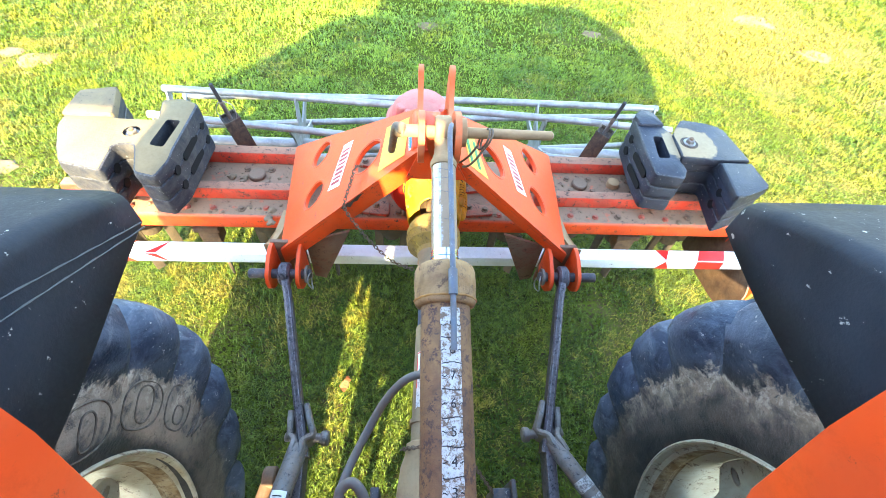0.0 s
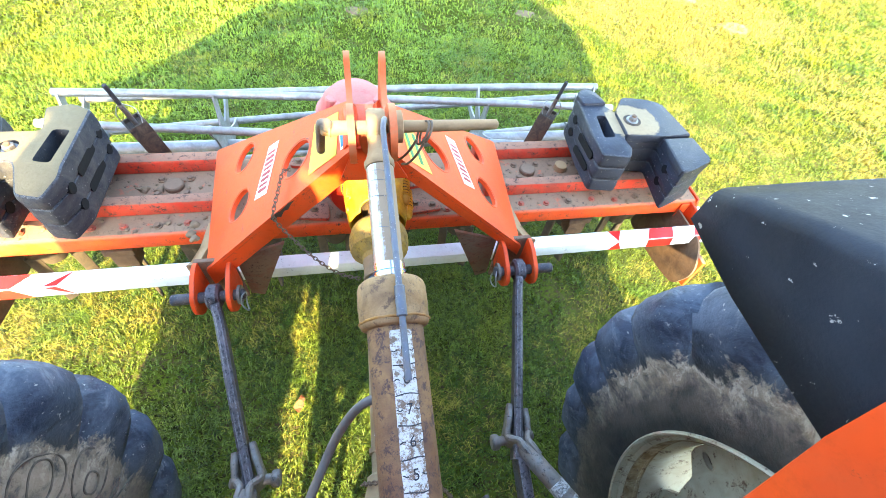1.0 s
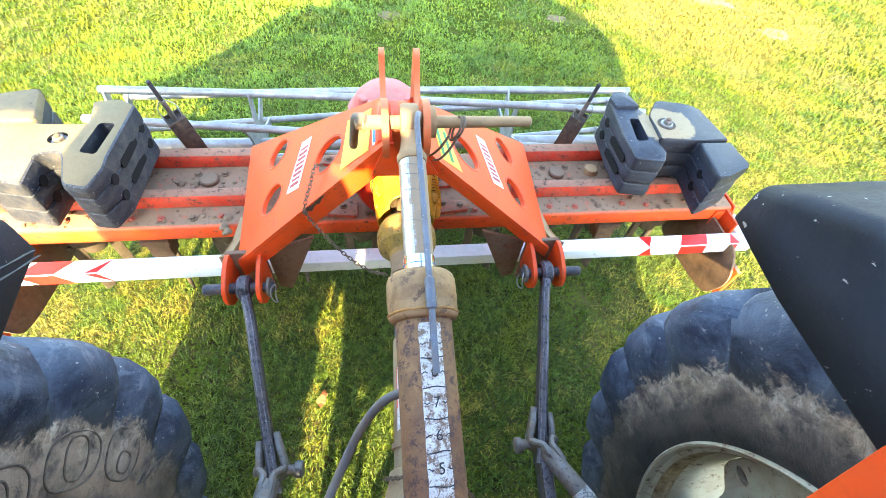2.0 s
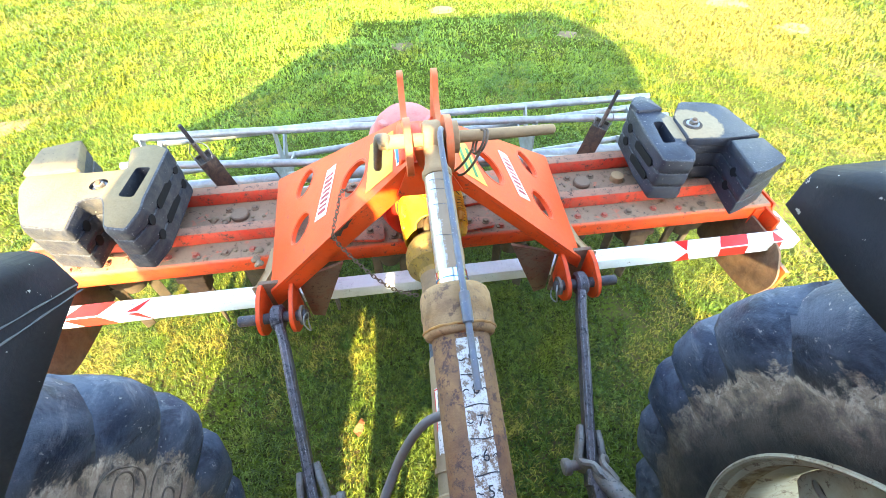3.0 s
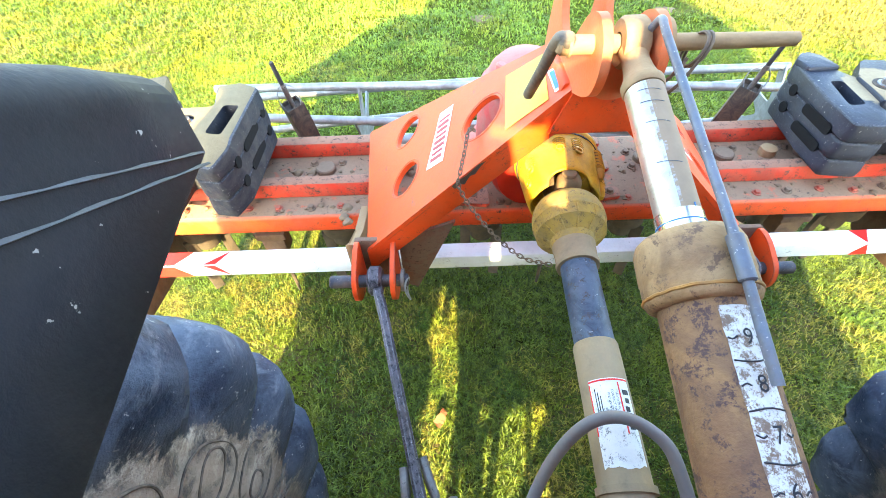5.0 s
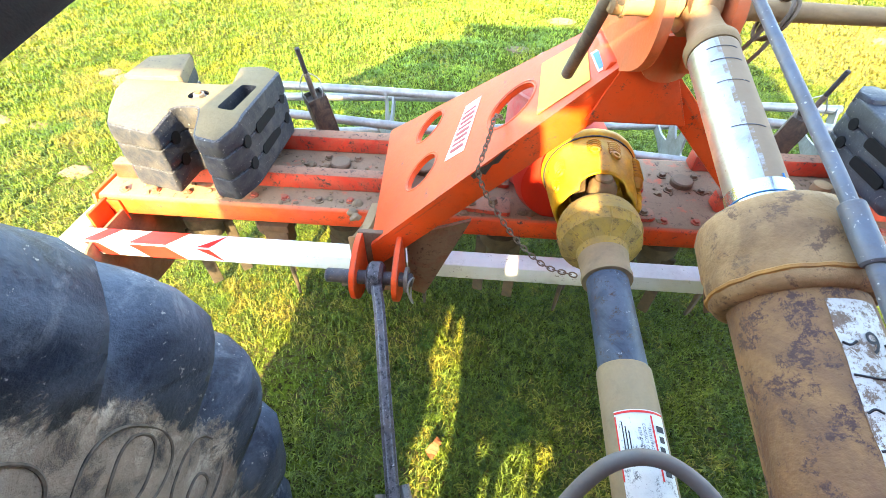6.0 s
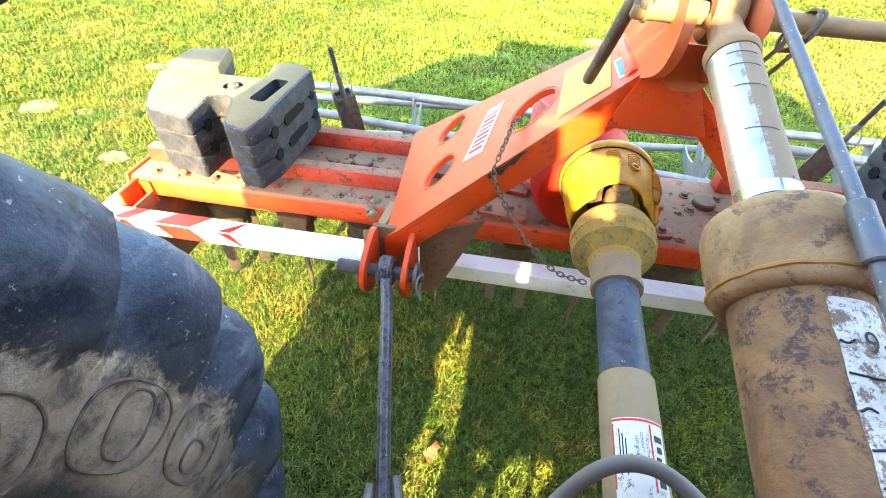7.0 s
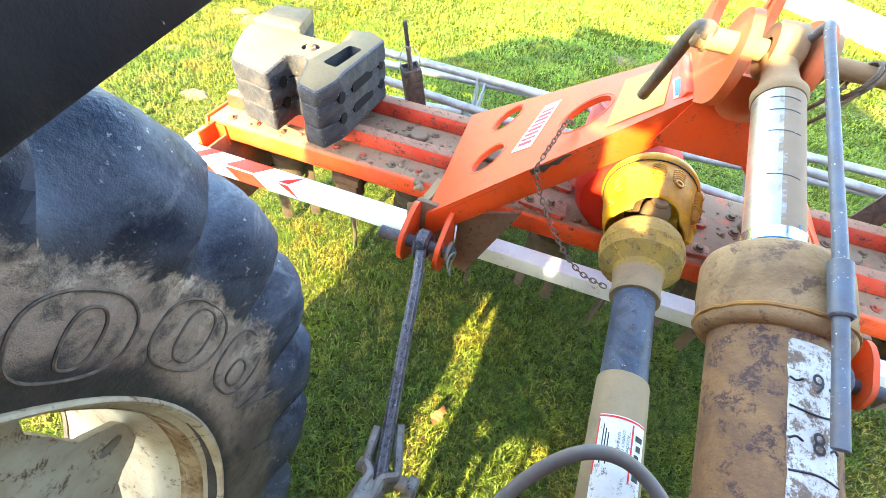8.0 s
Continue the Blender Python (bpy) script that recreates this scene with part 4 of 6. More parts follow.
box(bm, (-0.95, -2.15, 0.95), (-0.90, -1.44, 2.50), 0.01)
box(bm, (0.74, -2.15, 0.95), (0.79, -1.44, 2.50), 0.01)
part("unseen_cab", bm, M_CAB, tractor, "unseen dark cab panels with roof, slits shaped for sun patches")
# unseen flat panel, outlined so that its shadow gives the lawn's left shade edge
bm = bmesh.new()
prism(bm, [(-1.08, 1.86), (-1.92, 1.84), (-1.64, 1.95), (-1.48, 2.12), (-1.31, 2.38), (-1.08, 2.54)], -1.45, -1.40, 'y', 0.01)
part("shade_flap", bm, M_CAB, tractor, "unseen dark panel cut to shape the shadow on the lawn")

# bracket that holds the chain of the shaft guard
bm = bmesh.new()
box(bm, (0.150, -0.82, 0.50), (0.200, -0.715, 0.595), 0.004)
box(bm, (0.192, -0.82, 0.50), (0.203, -0.700, 0.610), 0.003)
box(bm, (-0.10, -0.84, 0.56), (0.15, -0.80, 0.575), 0.003)
box(bm, (-0.116, -0.83, 0.565), (-0.098, -0.722, 0.69), 0.003)
part("chain_bracket", bm, M_PIN, tractor, "dark grey bracket for the guard chain")

# ---- lower links ----

def hx(x):
    """The headstock sits a little off the harrow's middle."""
    return 0.008 + 0.976 * x


JOINT = bolt_mesh("joint_pin", M_JOINT, 0.016, 0.03)


def ribbon(bm, pts, across, wide, thick):
    """A bent flat strap: pts along its middle, across the direction of its width."""
    prev, first = None, None
    pts = [Vector(q) for q in pts]
    for i, q in enumerate(pts):
        d = (pts[min(i + 1, len(pts) - 1)] - pts[max(i - 1, 0)]).normalized()
        a = (across - d * across.dot(d)).normalized()
        b = d.cross(a)
        f = i / (len(pts) - 1)
        w = wide * (0.62 + 0.38 * step(0.0, 0.18, f)) / 2
        t = thick / 2
        ring = [bm.verts.new(q + a * x + b * y) for x, y in ((-w, -t * 0.5), (-w * 0.8, -t), (w * 0.8, -t), (w, -t * 0.5), (w, t * 0.5), (w * 0.8, t), (-w * 0.8, t), (-w, t * 0.5))]
        if prev:
            for k in range(8):
                bm.faces.new((prev[k], prev[(k + 1) % 8], ring[(k + 1) % 8], ring[k]))
        else:
            bm.faces.new(ring[::-1])
        prev = ring
    bm.faces.new(prev)


def lower_link(side):
    ball = Vector((hx(side * 0.425), -0.150, 0.612))
    knee = Vector((-0.300, -0.585, 0.540)) if side < 0 else Vector((0.312, -0.585, 0.545))
    foot = Vector((side * 0.275, -1.22, 0.46))
    link = thing("lower_link", (knee.x, knee.y, knee.z - 0.05), "worn blue-grey steel lower hitch link with greasy joint", "hitch link", "lower hitch links")
    bm = bmesh.new()
    lathe(bm, [(-0.016, 0.014), (-0.016, 0.027), (-0.010, 0.034), (0.010, 0.034), (0.016, 0.027), (0.016, 0.014)], ball, (1, 0, 0), 24)
    part("ball_end", bm, M_LINK, link)
    # blade: a flat bar standing on edge, cranked behind the ball
    bm = bmesh.new()
    up = Vector((0, 0.16, 1))
    way = (knee - ball).normalized()
    pts = smooth_path([ball + way * 0.022, ball + way * 0.05, ball + way * 0.10 + Vector((side * -0.002, 0, 0)), ball.lerp(knee, 0.6), knee + way * 0.05], 5)
    ribbon(bm, pts, up, 0.056, 0.021)
    part("blade", bm, M_LINK, link)
    # forged fork: two prongs that close in a socket
    to = Vector((-0.05, -1.0, 0.05)).normalized() if side < 0 else Vector((0.52, -0.85, 0.02)).normalized()
    perp = Vector((1, 0, 0))
    close = Vector((-0.303, -0.622, 0.558)) if side < 0 else Vector((0.324, -0.620, 0.565))
    for k in (-1, 1):
        bm = bmesh.new()
        tip = 0.078 if k * side < 0 else 0.062
        pts = smooth_path([knee - way * tip + perp * k * 0.0185, knee - way * tip * 0.5 + perp * k * 0.0225, knee + perp * k * 0.0255, (knee + perp * k * 0.0235).lerp(close, 0.55) + Vector((0, 0, 0.004)), close + perp * k * 0.011, close + to * 0.022 + perp * k * 0.008], 5)
        ribbon(bm, pts, Vector((0, 0.1, 1)), 0.050, 0.0150)
        part("clevis", bm, M_JOINT, link, "pitted grey forged prong")
    bm = bmesh.new()
    rod(bm, knee + Vector((-side * 0.062, -0.004, -0.002)), knee + Vector((side * 0.042, 0, 0)), 0.0115, 14, 0.003)
    lathe(bm, [(0, 0), (0, 0.016), (0.004, 0.0185), (0.014, 0.0185), (0.018, 0.015), (0.018, 0)], knee + Vector((-side * 0.046, -0.004, -0.002)), (-side, 0, 0), 14)
    part("joint_pin", bm, M_JOINT, link)
    bm = bmesh.new()
    way2 = foot - knee
    m = Matrix.Translation((foot + knee) / 2) @ way2.to_track_quat('Y', 'Z').to_matrix().to_4x4()
    box(bm, (-0.013, -way2.length / 2 + 0.035, -0.034), (0.013, way2.length / 2, 0.028), 0.006, m)
    part("arm", bm, M_LINK, link)
    return link


lower_link(-1)
lower_link(1)

# adjustable stays that run from the forks to the axle
stay = thing("stabiliser", (0.40, -0.78, 0.5), "grey tubular stabiliser with worn paint on the lower link", "stabiliser", "stabilisers")
bm = bmesh.new()
tube(bm, smooth_path([(0.318, -0.612, 0.562), (0.334, -0.650, 0.575), (0.372, -0.720, 0.585), (0.50, -0.935, 0.585)], 6), 0.0205, 16)
part("tube", bm, M_JOINT, stay)
for y0, y1 in ((-0.700, -0.722), (-0.735, -0.742)):
    bm = bmesh.new()
    d = Vector((0.128, -0.215, 0.0)).normalized()
    q0 = Vector((0.372, -0.720, 0.585)) + d * (-0.720 - y0) / 0.86
    lathe(bm, [(0, 0.0200), (0, 0.0211), ((y0 - y1) / 0.86, 0.0211), ((y0 - y1) / 0.86, 0.0200)], q0, d, 16)
    part("band", bm, M_WORN_WHITE, stay, "worn white paint band")
stay2 = thing("lift_rod", (-0.315, -0.72, 0.45), "grey lift rod end with white sticker on the lower link", "lift rod")
bm = bmesh.new()
tube(bm, smooth_path([(-0.303, -0.615, 0.556), (-0.308, -0.66, 0.572), (-0.316, -0.71, 0.585), (-0.325, -0.80, 0.60)], 6), 0.0230, 16)
part("body", bm, M_JOINT, stay2)


def stay_wrap(s0, s1, t0, t1, r):
    bm = bmesh.new()
    d, a, b = frame_of(Vector((-0.009, -0.09, 0.015)))
    up = math.atan2(b.z, a.z)
    rows = [[bm.verts.new(Vector((-0.3165, -0.715, 0.5858)) + d * s + (a * math.cos(up + t) + b * math.sin(up + t)) * r) for t in (t0 + (t1 - t0) * i / 8 for i in range(9))] for s in (s0, (s0 + s1) / 2, s1)]
    for u, v in zip(rows, rows[1:]):
        for i in range(8):
            bm.faces.new((u[i], u[i + 1], v[i + 1], v[i]))
    return bm


sticker = part("sticker", stay_wrap(0.0, 0.036, -0.75, 0.75, 0.0240), M_DECAL, stay2, "small white sticker")
for k in range(2):
    part("print_bar", stay_wrap(0.010 + 0.012 * k, 0.0125 + 0.012 * k, -0.5, 0.35, 0.0245), M_INK, sticker)
bm = bmesh.new()
rod(bm, (-0.372, -0.675, 0.545), (-0.342, -0.675, 0.545), 0.024, 18, 0.004)
tube(bm, smooth_path([(-0.357, -0.67, 0.545), (-0.367, -0.71, 0.542), (-0.377, -0.78, 0.540)], 6), 0.015, 12)
part("swivel", bm, M_RUSTY, stay2)

# ---- power harrow ----
END = 1.235
harrow = thing("power_harrow", (0, 0.30, 0.0), "orange power harrow with dusty trough, resting behind the tractor", "power harrow")
# trough: folded pan with a front lip
bm = bmesh.new()
pts = [(0.135, 0.480), (0.145, 0.476), (0.150, 0.526), (0.205, 0.526), (0.215, 0.405), (0.24, 0.39), (0.42, 0.39), (0.455, 0.41), (0.462, 0.535), (0.450, 0.540), (0.143, 0.540), (0.135, 0.532)]
prism(bm, pts, -END, END, 'x', 0.003)
trough = part("trough", bm, M_TROUGH, harrow, "orange trough covered with brown dust")
for y0, y1, z1, nm in ((0.213, 0.262, 0.586, "front_rail"), (0.400, 0.455, 0.588, "rear_rail")):
    for s in (-1, 1):
        bm = bmesh.new()
        prism(bm, [(y0, 0.5405), (y1, 0.5405), (y1 - 0.005, z1), (y0 + 0.006, z1)], *sorted((s * 0.415, s * (END - 0.012))), 'x', 0.005)
        part(nm, bm, M_RED, harrow, "dusty red channel rail")
for s in (-1, 1):
    bm = bmesh.new()
    prism(bm, [(0.10, 0.45), (0.135, 0.545), (0.47, 0.545), (0.49, 0.50), (0.49, 0.30), (0.20, 0.27), (0.12, 0.33)], s * (END + 0.002), s * (END + 0.012), 'x', 0.002)
    end_plate = part("end_plate", bm, M_ORANGE, harrow)
    # bracket that carries the marker bar
    bm = bmesh.new()
    box(bm, (s * (END - 0.02) - 0.005, 0.06, 0.44), (s * (END - 0.02) + 0.005, 0.136, 0.535), 0.002)
    box(bm, (s * (END - 0.03) - 0.03, 0.128, 0.46), (s * (END - 0.03) + 0.03, 0.134, 0.53), 0.002)
    part("bracket", bm, M_ORANGE, harrow)
    # side deflector hanging beside the tines
    bm = bmesh.new()
    sp = [(0.30, 0.50), (0.30, 0.235), (0.15, 0.237), (0.016, 0.252), (-0.062, 0.272), (-0.094, 0.37), (-0.088, 0.42), (-0.030, 0.50)]
    prism(bm, rounded(sp, 0.03), s * (END - 0.055) - 0.004, s * (END - 0.055) + 0.004, 'x', 0.001)
    part("side_deflector", bm, M_RUSTY, harrow, "rusty brown side deflector plate")
    bm = bmesh.new()
    box(bm, (s * (END - 0.03) - 0.008, -0.086, 0.29), (s * (END - 0.03) + 0.008, 0.06, 0.44), 0.003, Matrix.Translation((0, 0.0, 0)))
    part("deflector_edge", bm, M_TROUGH, harrow)

# rotor hubs with tines under the trough
hub = bmesh.new()
lathe(hub, [(0, 0), (0, 0.04), (0.05, 0.042), (0.06, 0.065), (0.10, 0.065), (0.11, 0.05), (0.14, 0.05)], (0, 0, 0.255), (0, 0, 1), 20)
hub_me = finish("rotor_hub", hub, M_TINE)
tn = bmesh.new()
prism(tn, [(-0.005, 0.03), (0.005, 0.03), (0.008, 0.30), (-0.008, 0.30)], -0.016, 0.020, 'y', 0.003)
tine_me = finish("tine", tn, M_TINE)
for k in range(10):
    x = -1.10 + 2.2 * k / 9
    h = piece("rotor_hub", hub_me, harrow, Matrix.Translation((x, 0.31, 0)))
    for s in (-1, 1):
        a = 40 + 77 * k
        piece("tine", tine_me, h, pose(x + s * 0.055 * math.cos(radians(a)), 0.31 + s * 0.055 * math.sin(radians(a)), 0.0, 0, 0, a + 90))
for x in (-0.78, 0.80):
    bm = bmesh.new()
    box(bm, (x - 0.045, 0.15, 0.425), (x + 0.045, 0.21, 0.450), 0.004)
    box(bm, (x - 0.035, 0.155, 0.36), (x + 0.035, 0.21, 0.426), 0.004)
    part("rotor_guard", bm, M_RUSTY, harrow, "rusty guard lug under the front lip")

# caps, bolt rows and dried soil on the trough
cap_bm = bmesh.new()
lathe(cap_bm, [(0, 0), (0, 0.030), (0.012, 0.030), (0.016, 0.026), (0.016, 0)], (0, 0, 0), (0, 0, 1), 24)
cap_me = finish("bearing_cap", cap_bm, M_BOLT_DARK)
plug_bm = bmesh.new()
lathe(plug_bm, [(0, 0), (0, 0.024), (0.022, 0.023), (0.025, 0.018), (0.025, 0)], (0, 0, 0), (0, 0, 1), 20)
plug_me = finish("filler_plug", plug_bm, M_DUSTY_STEEL)
BOLT = bolt_mesh("bolt", M_BOLT, 0.0085, 0.009)
BOLT_D = bolt_mesh("bolt", M_BOLT_DARK, 0.0095, 0.011)
for k in range(10):
    x = -1.10 + 2.2 * k / 9
    piece("bearing_cap", cap_me, trough, Matrix.Translation((x, 0.333, 0.5405)))
    for j in range(4):
        a = math.pi / 4 + j * math.pi / 2
        piece("bolt", BOLT_D, trough, pose(x + 0.062 * math.cos(a), 0.333 + 0.048 * math.sin(a), 0.5403, 0, 0, 31 * k + 17 * j))
piece("filler_plug", plug_me, trough, Matrix.Translation((0.745, 0.338, 0.5403)))
for k in range(27):
    x = -1.17 + 2.34 * k / 26 + rng.uniform(-0.006, 0.006)
    piece("bolt", BOLT if k % 3 else BOLT_D, trough, pose(x, 0.168 + rng.uniform(-0.006, 0.006), 0.5403, 0, 0, rng.uniform(0, 60)))


def clod_mesh(r, seed):
    bm = bmesh.new()
    bmesh.ops.create_icosphere(bm, subdivisions=2, radius=r)
    for v in bm.verts:
        k = 1 + 0.75 * noise.noise(v.co * (1.3 / r) + Vector((seed, 0, 0)))
        v.co *= k
        v.co.z *= 0.55
    return finish("soil_clod", bm, M_CLOD, 60)


CLODS = [clod_mesh(0.010, 1), clod_mesh(0.007, 5), clod_mesh(0.0045, 9), clod_mesh(0.014, 12)]
for k in range(240):
    x = rng.uniform(-1.2, 1.2)
    y = rng.choice((rng.uniform(0.275, 0.392), rng.uniform(0.275, 0.392), rng.uniform(0.145, 0.208)))
    me = CLODS[rng.choices((0, 1, 2, 3), (2, 5, 9, 0.5))[0]]
    piece("soil_clod", me, trough, pose(x, y, 0.541, 0, 0, rng.uniform(0, 360)))
for x, y in ((-0.695, 0.325), (-0.655, 0.318), (-0.525, 0.165), (-0.53, 0.125), (-0.515, 0.105)):
    piece("soil_clod", CLODS[3], trough, pose(x, y, 0.544, 0, 0, rng.uniform(0, 360)))

# ---- headstock ----
SL, SY, Z0 = 0.955, 0.03, 0.657


def on_plate(side, lift=0.0):
    def place(u, v):
        z = Z0 + SL * (u + 0.428) + SY * (v + 0.073)
        n = Vector((-SL, -SY, 1.0)).normalized()
        p = Vector((u, v, z)) + n * lift
        return Vector((hx(side * -p.x if side > 0 else p.x), p.y, p.z))
    return place


NP = Vector((-SL, -SY, 1.0)).normalized()
for side in (-1, 1):
    bm = bmesh.new()
    outer = rounded([(-0.447, -0.085), (-0.493, 0.425), (-0.028, 0.070), (-0.022, -0.085)], 0.018, 4)
    holes = [circle(-0.352, 0.235, 0.030, 0.046, 24, -0.15), circle(-0.352, 0.055, 0.030, 0.046, 24, -0.15), circle(-0.176, 0.040, 0.037, 0.048, 24, -0.15)]
    thick = -0.012 * NP
    sheet(bm, outer, holes, on_plate(side), Vector((thick.x * -side, thick.y, thick.z)))
    plate = part("headstock_plate", bm, M_ORANGE, harrow, "bright orange sloping headstock plate with holes", 50)
    # folded front flange
    bm = bmesh.new()
    f0, f1 = on_plate(side)(-0.447, -0.085), on_plate(side)(-0.022, -0.085)
    deep = Vector((0, 0.005, -0.078 if side < 0 else -0.052))
    quad = [f0, f1, f1 + deep, f0 + deep]
    vs = [bm.verts.new(q) for q in quad] + [bm.verts.new(q + Vector((0, 0.011, 0))) for q in quad]
    for f in ((0, 1, 2, 3), (7, 6, 5, 4), (0, 4, 5, 1), (1, 5, 6, 2), (2, 6, 7, 3), (3, 7, 4, 0)):
        bm.faces.new([vs[i] for i in f])
    bmesh.ops.bevel(bm, geom=list(bm.edges), offset=0.003, segments=2, affect='EDGES', profile=0.5)
    part("front_flange", bm, M_ORANGE, harrow)
    if side < 0:
        bm = bmesh.new()
        pts = [(-0.243, -0.004), (-0.226, -0.002), (-0.214, -0.006), (-0.190, -0.002), (-0.176, -0.008), (-0.188, -0.012), (-0.196, -0.020), (-0.206, -0.014), (-0.217, -0.026), (-0.224, -0.016), (-0.236, -0.018)]

        def on_flange(u, dz):
            return Vector((hx(u), -0.0858 - 0.064 * dz, Z0 + SL * (u + 0.428) + SY * -0.012 + dz))
        sheet(bm, pts, [], on_flange, (0, -0.0006, 0))
        part("scuff", bm, M_SCUFF, plate, "bare dark scuff where the chain rubs")
    # rings round the holes, pressed up a little
    for u, v, ru, rv in ((-0.352, 0.235, 0.034, 0.051), (-0.352, 0.055, 0.034, 0.051), (-0.176, 0.040, 0.041, 0.053)):
        bm = bmesh.new()
        tube(bm, [on_plate(side, -0.001)(a, b) for a, b in circle(u, v, ru, rv, 32, -0.15)], 0.0025, 8, closed=True)
        part("pressed_rim", bm, M_ORANGE, plate)

    # decal with unreadable maker's lettering, as bars
    def decal(loop, mat, name, lift, label=""):
        bm = bmesh.new()
        t = 0.0006 * NP
        sheet(bm, loop, [], on_plate(side, lift), Vector((t.x * -side, t.y, t.z)))
        return part(name, bm, mat, plate, label)

    dcl = [(-0.297, 0.019), (-0.259, 0.007), (-0.230, 0.168), (-0.262, 0.179)]
    white = decal(dcl, M_DECAL, "decal", 0.0008, "white decal with dark red bars")
    for k in range(8):
        t = 0.11 + 0.10 * k
        cu, cv = -0.278 + 0.032 * (t + 0.02), 0.013 + 0.160 * (t + 0.02)
        w, h = 0.0130, (0.0066, 0.0050, 0.0062)[k % 3]
        bar = [(cu - w, cv - h + 0.003), (cu + w, cv - h - 0.003), (cu + w, cv + h - 0.005), (cu - w, cv + h + 0.001)]
        bm = bmesh.new()
        tt = 0.0005 * NP
        sheet(bm, bar, [], on_plate(side, 0.0017), Vector((tt.x * -side, tt.y, tt.z)))
        part("print_bar", bm, M_DECAL_RED, white)
    if side < 0:
        decal([(-0.139, -0.055), (-0.070, -0.066), (-0.060, 0.066), (-0.122, 0.098)], M_DECAL_YELLOW, "warning_decal", 0.0008, "faded yellow warning decal")
        blue = decal([(-0.060, -0.062), (-0.046, -0.065), (-0.045, 0.000), (-0.061, 0.006)], M_DECAL, "decal", 0.0008, "small blue and white decal")
        bm = bmesh.new()
        tt = 0.0005 * NP
        sheet(bm, [(-0.058, -0.056), (-0.048, -0.058), (-0.047, -0.006), (-0.059, -0.002)], [], on_plate(side, 0.0017), Vector((tt.x, tt.y, tt.z)))
        part("print_bar", bm, M_DECAL_BLUE, blue)
    else:
        lab = decal([(-0.150, -0.060), (-0.095, -0.068), (-0.080, 0.05), (-0.115, 0.06)], M_DECAL_YELLOW, "warning_decal", 0.0008, "faded yellow and green warning decal")
        for k in range(2):
            bm = bmesh.new()
            tt = 0.0005 * NP
            u = -0.128 + 0.022 * k
            sheet(bm, [(u, -0.05), (u + 0.008, -0.052), (u + 0.02, 0.04), (u + 0.012, 0.042)], [], on_plate(side, 0.0017), Vector((-tt.x, tt.y, tt.z)))
            part("print_bar", bm, M_DECAL_GREEN, lab)

    # clevis with two cheeks, back plate and gusset
    cx = hx(side * 0.425)
    for k, w in ((-1, 0.011), (1, 0.011)):
        bm = bmesh.new()
        x = cx + k * 0.042
        prism(bm, rounded([(-0.060, 0.560), (-0.070, 0.668), (-0.115, 0.668), (-0.178, 0.640), (-0.192, 0.600), (-0.170, 0.560), (-0.12, 0.535)], 0.028, 5), x - w / 2, x + w / 2, 'x', 0.002)
        part("clevis_cheek", bm, M_ORANGE, harrow, "dirty orange red clevis cheek")
    bm = bmesh.new()
    box(bm, (cx - 0.048, -0.075, 0.48), (cx + 0.048, -0.063, 0.665), 0.002)
    part("clevis_back", bm, M_GUSSET, harrow)
    bm = bmesh.new()
    inner = cx - side * 0.050
    prism(bm, [(inner, 0.645), (inner, 0.47), (cx - side * 0.085, 0.455), (cx - side * 0.185, 0.700), (cx - side * 0.10, 0.665)][::(1 if side > 0 else -1)], -0.058, -0.049, 'y', 0.001)
    part("gusset", bm, M_GUSSET, harrow, "dirty brown red gusset plate")
    # upright that carries the plate on the trough, caked with dry soil
    bm = bmesh.new()
    prism(bm, [(-0.062, 0.49), (0.16, 0.49), (0.16, 0.552), (0.05, 0.562), (-0.03, 0.600), (-0.062, 0.640)], cx + side * 0.056, cx + side * 0.078, 'x', 0.006)
    part("side_upright", bm, M_DUSTY_STEEL, harrow, "soil-caked side upright of the headstock")

# fork for the top link: two ears
for x in (-0.031, 0.044):
    bm = bmesh.new()
    pts = rounded([(0.150, 0.975), (0.135, 1.06), (0.104, 1.142), (0.076, 1.142), (0.062, 1.090), (0.020, 1.062), (-0.040, 1.088), (-0.092, 1.148), (-0.135, 1.166), (-0.178, 1.142), (-0.184, 1.100), (-0.170, 1.066), (-0.138, 1.044), (-0.085, 1.022), (0.03, 0.985)], 0.024, 4)
    def ear(u, v, x=x):
        return Vector((x, u, v))
    sheet(bm, pts, [circle(0.093, 1.114, 0.007, 0.011, 14)], ear, (0.013, 0, 0))
    part("fork_ear", bm, M_EAR, harrow, "dusty orange fork ear with a small hole", 50)
bm = bmesh.new()
lathe(bm, [(0, 0.014), (0, 0.030), (0.011, 0.030), (0.012, 0.027), (0.012, 0.014)], (0.0575, -0.133, 1.122), (1, 0, 0), 28)
part("boss", bm, M_DUSTY_STEEL, harrow)
bm = bmesh.new()
prism(bm, [(-0.070, 0.955), (0.085, 0.955), (0.058, 1.030), (-0.040, 1.030)], -0.07, 0.075, 'y', 0.006)
part("saddle", bm, M_ORANGE, harrow)
bm = bmesh.new()
prism(bm, rounded([(-0.014, 1.075), (-0.004, 1.026), (0.014, 1.013), (0.048, 1.013), (0.060, 1.028), (0.062, 1.075)], 0.012, 4), -0.096, -0.086, 'y', 0.003)
part("saddle_tab", bm, M_EAR, harrow, "dusty rounded tab between the fork ears")
bm = bmesh.new()
prism(bm, [(-0.058, 0.944), (0.092, 0.944), (0.046, 1.034), (-0.024, 1.034)], -0.0875, -0.0805, 'y', 0.001)
part("front_plate", bm, M_ORANGE, harrow, "bright orange plate that closes the headstock under the fork")

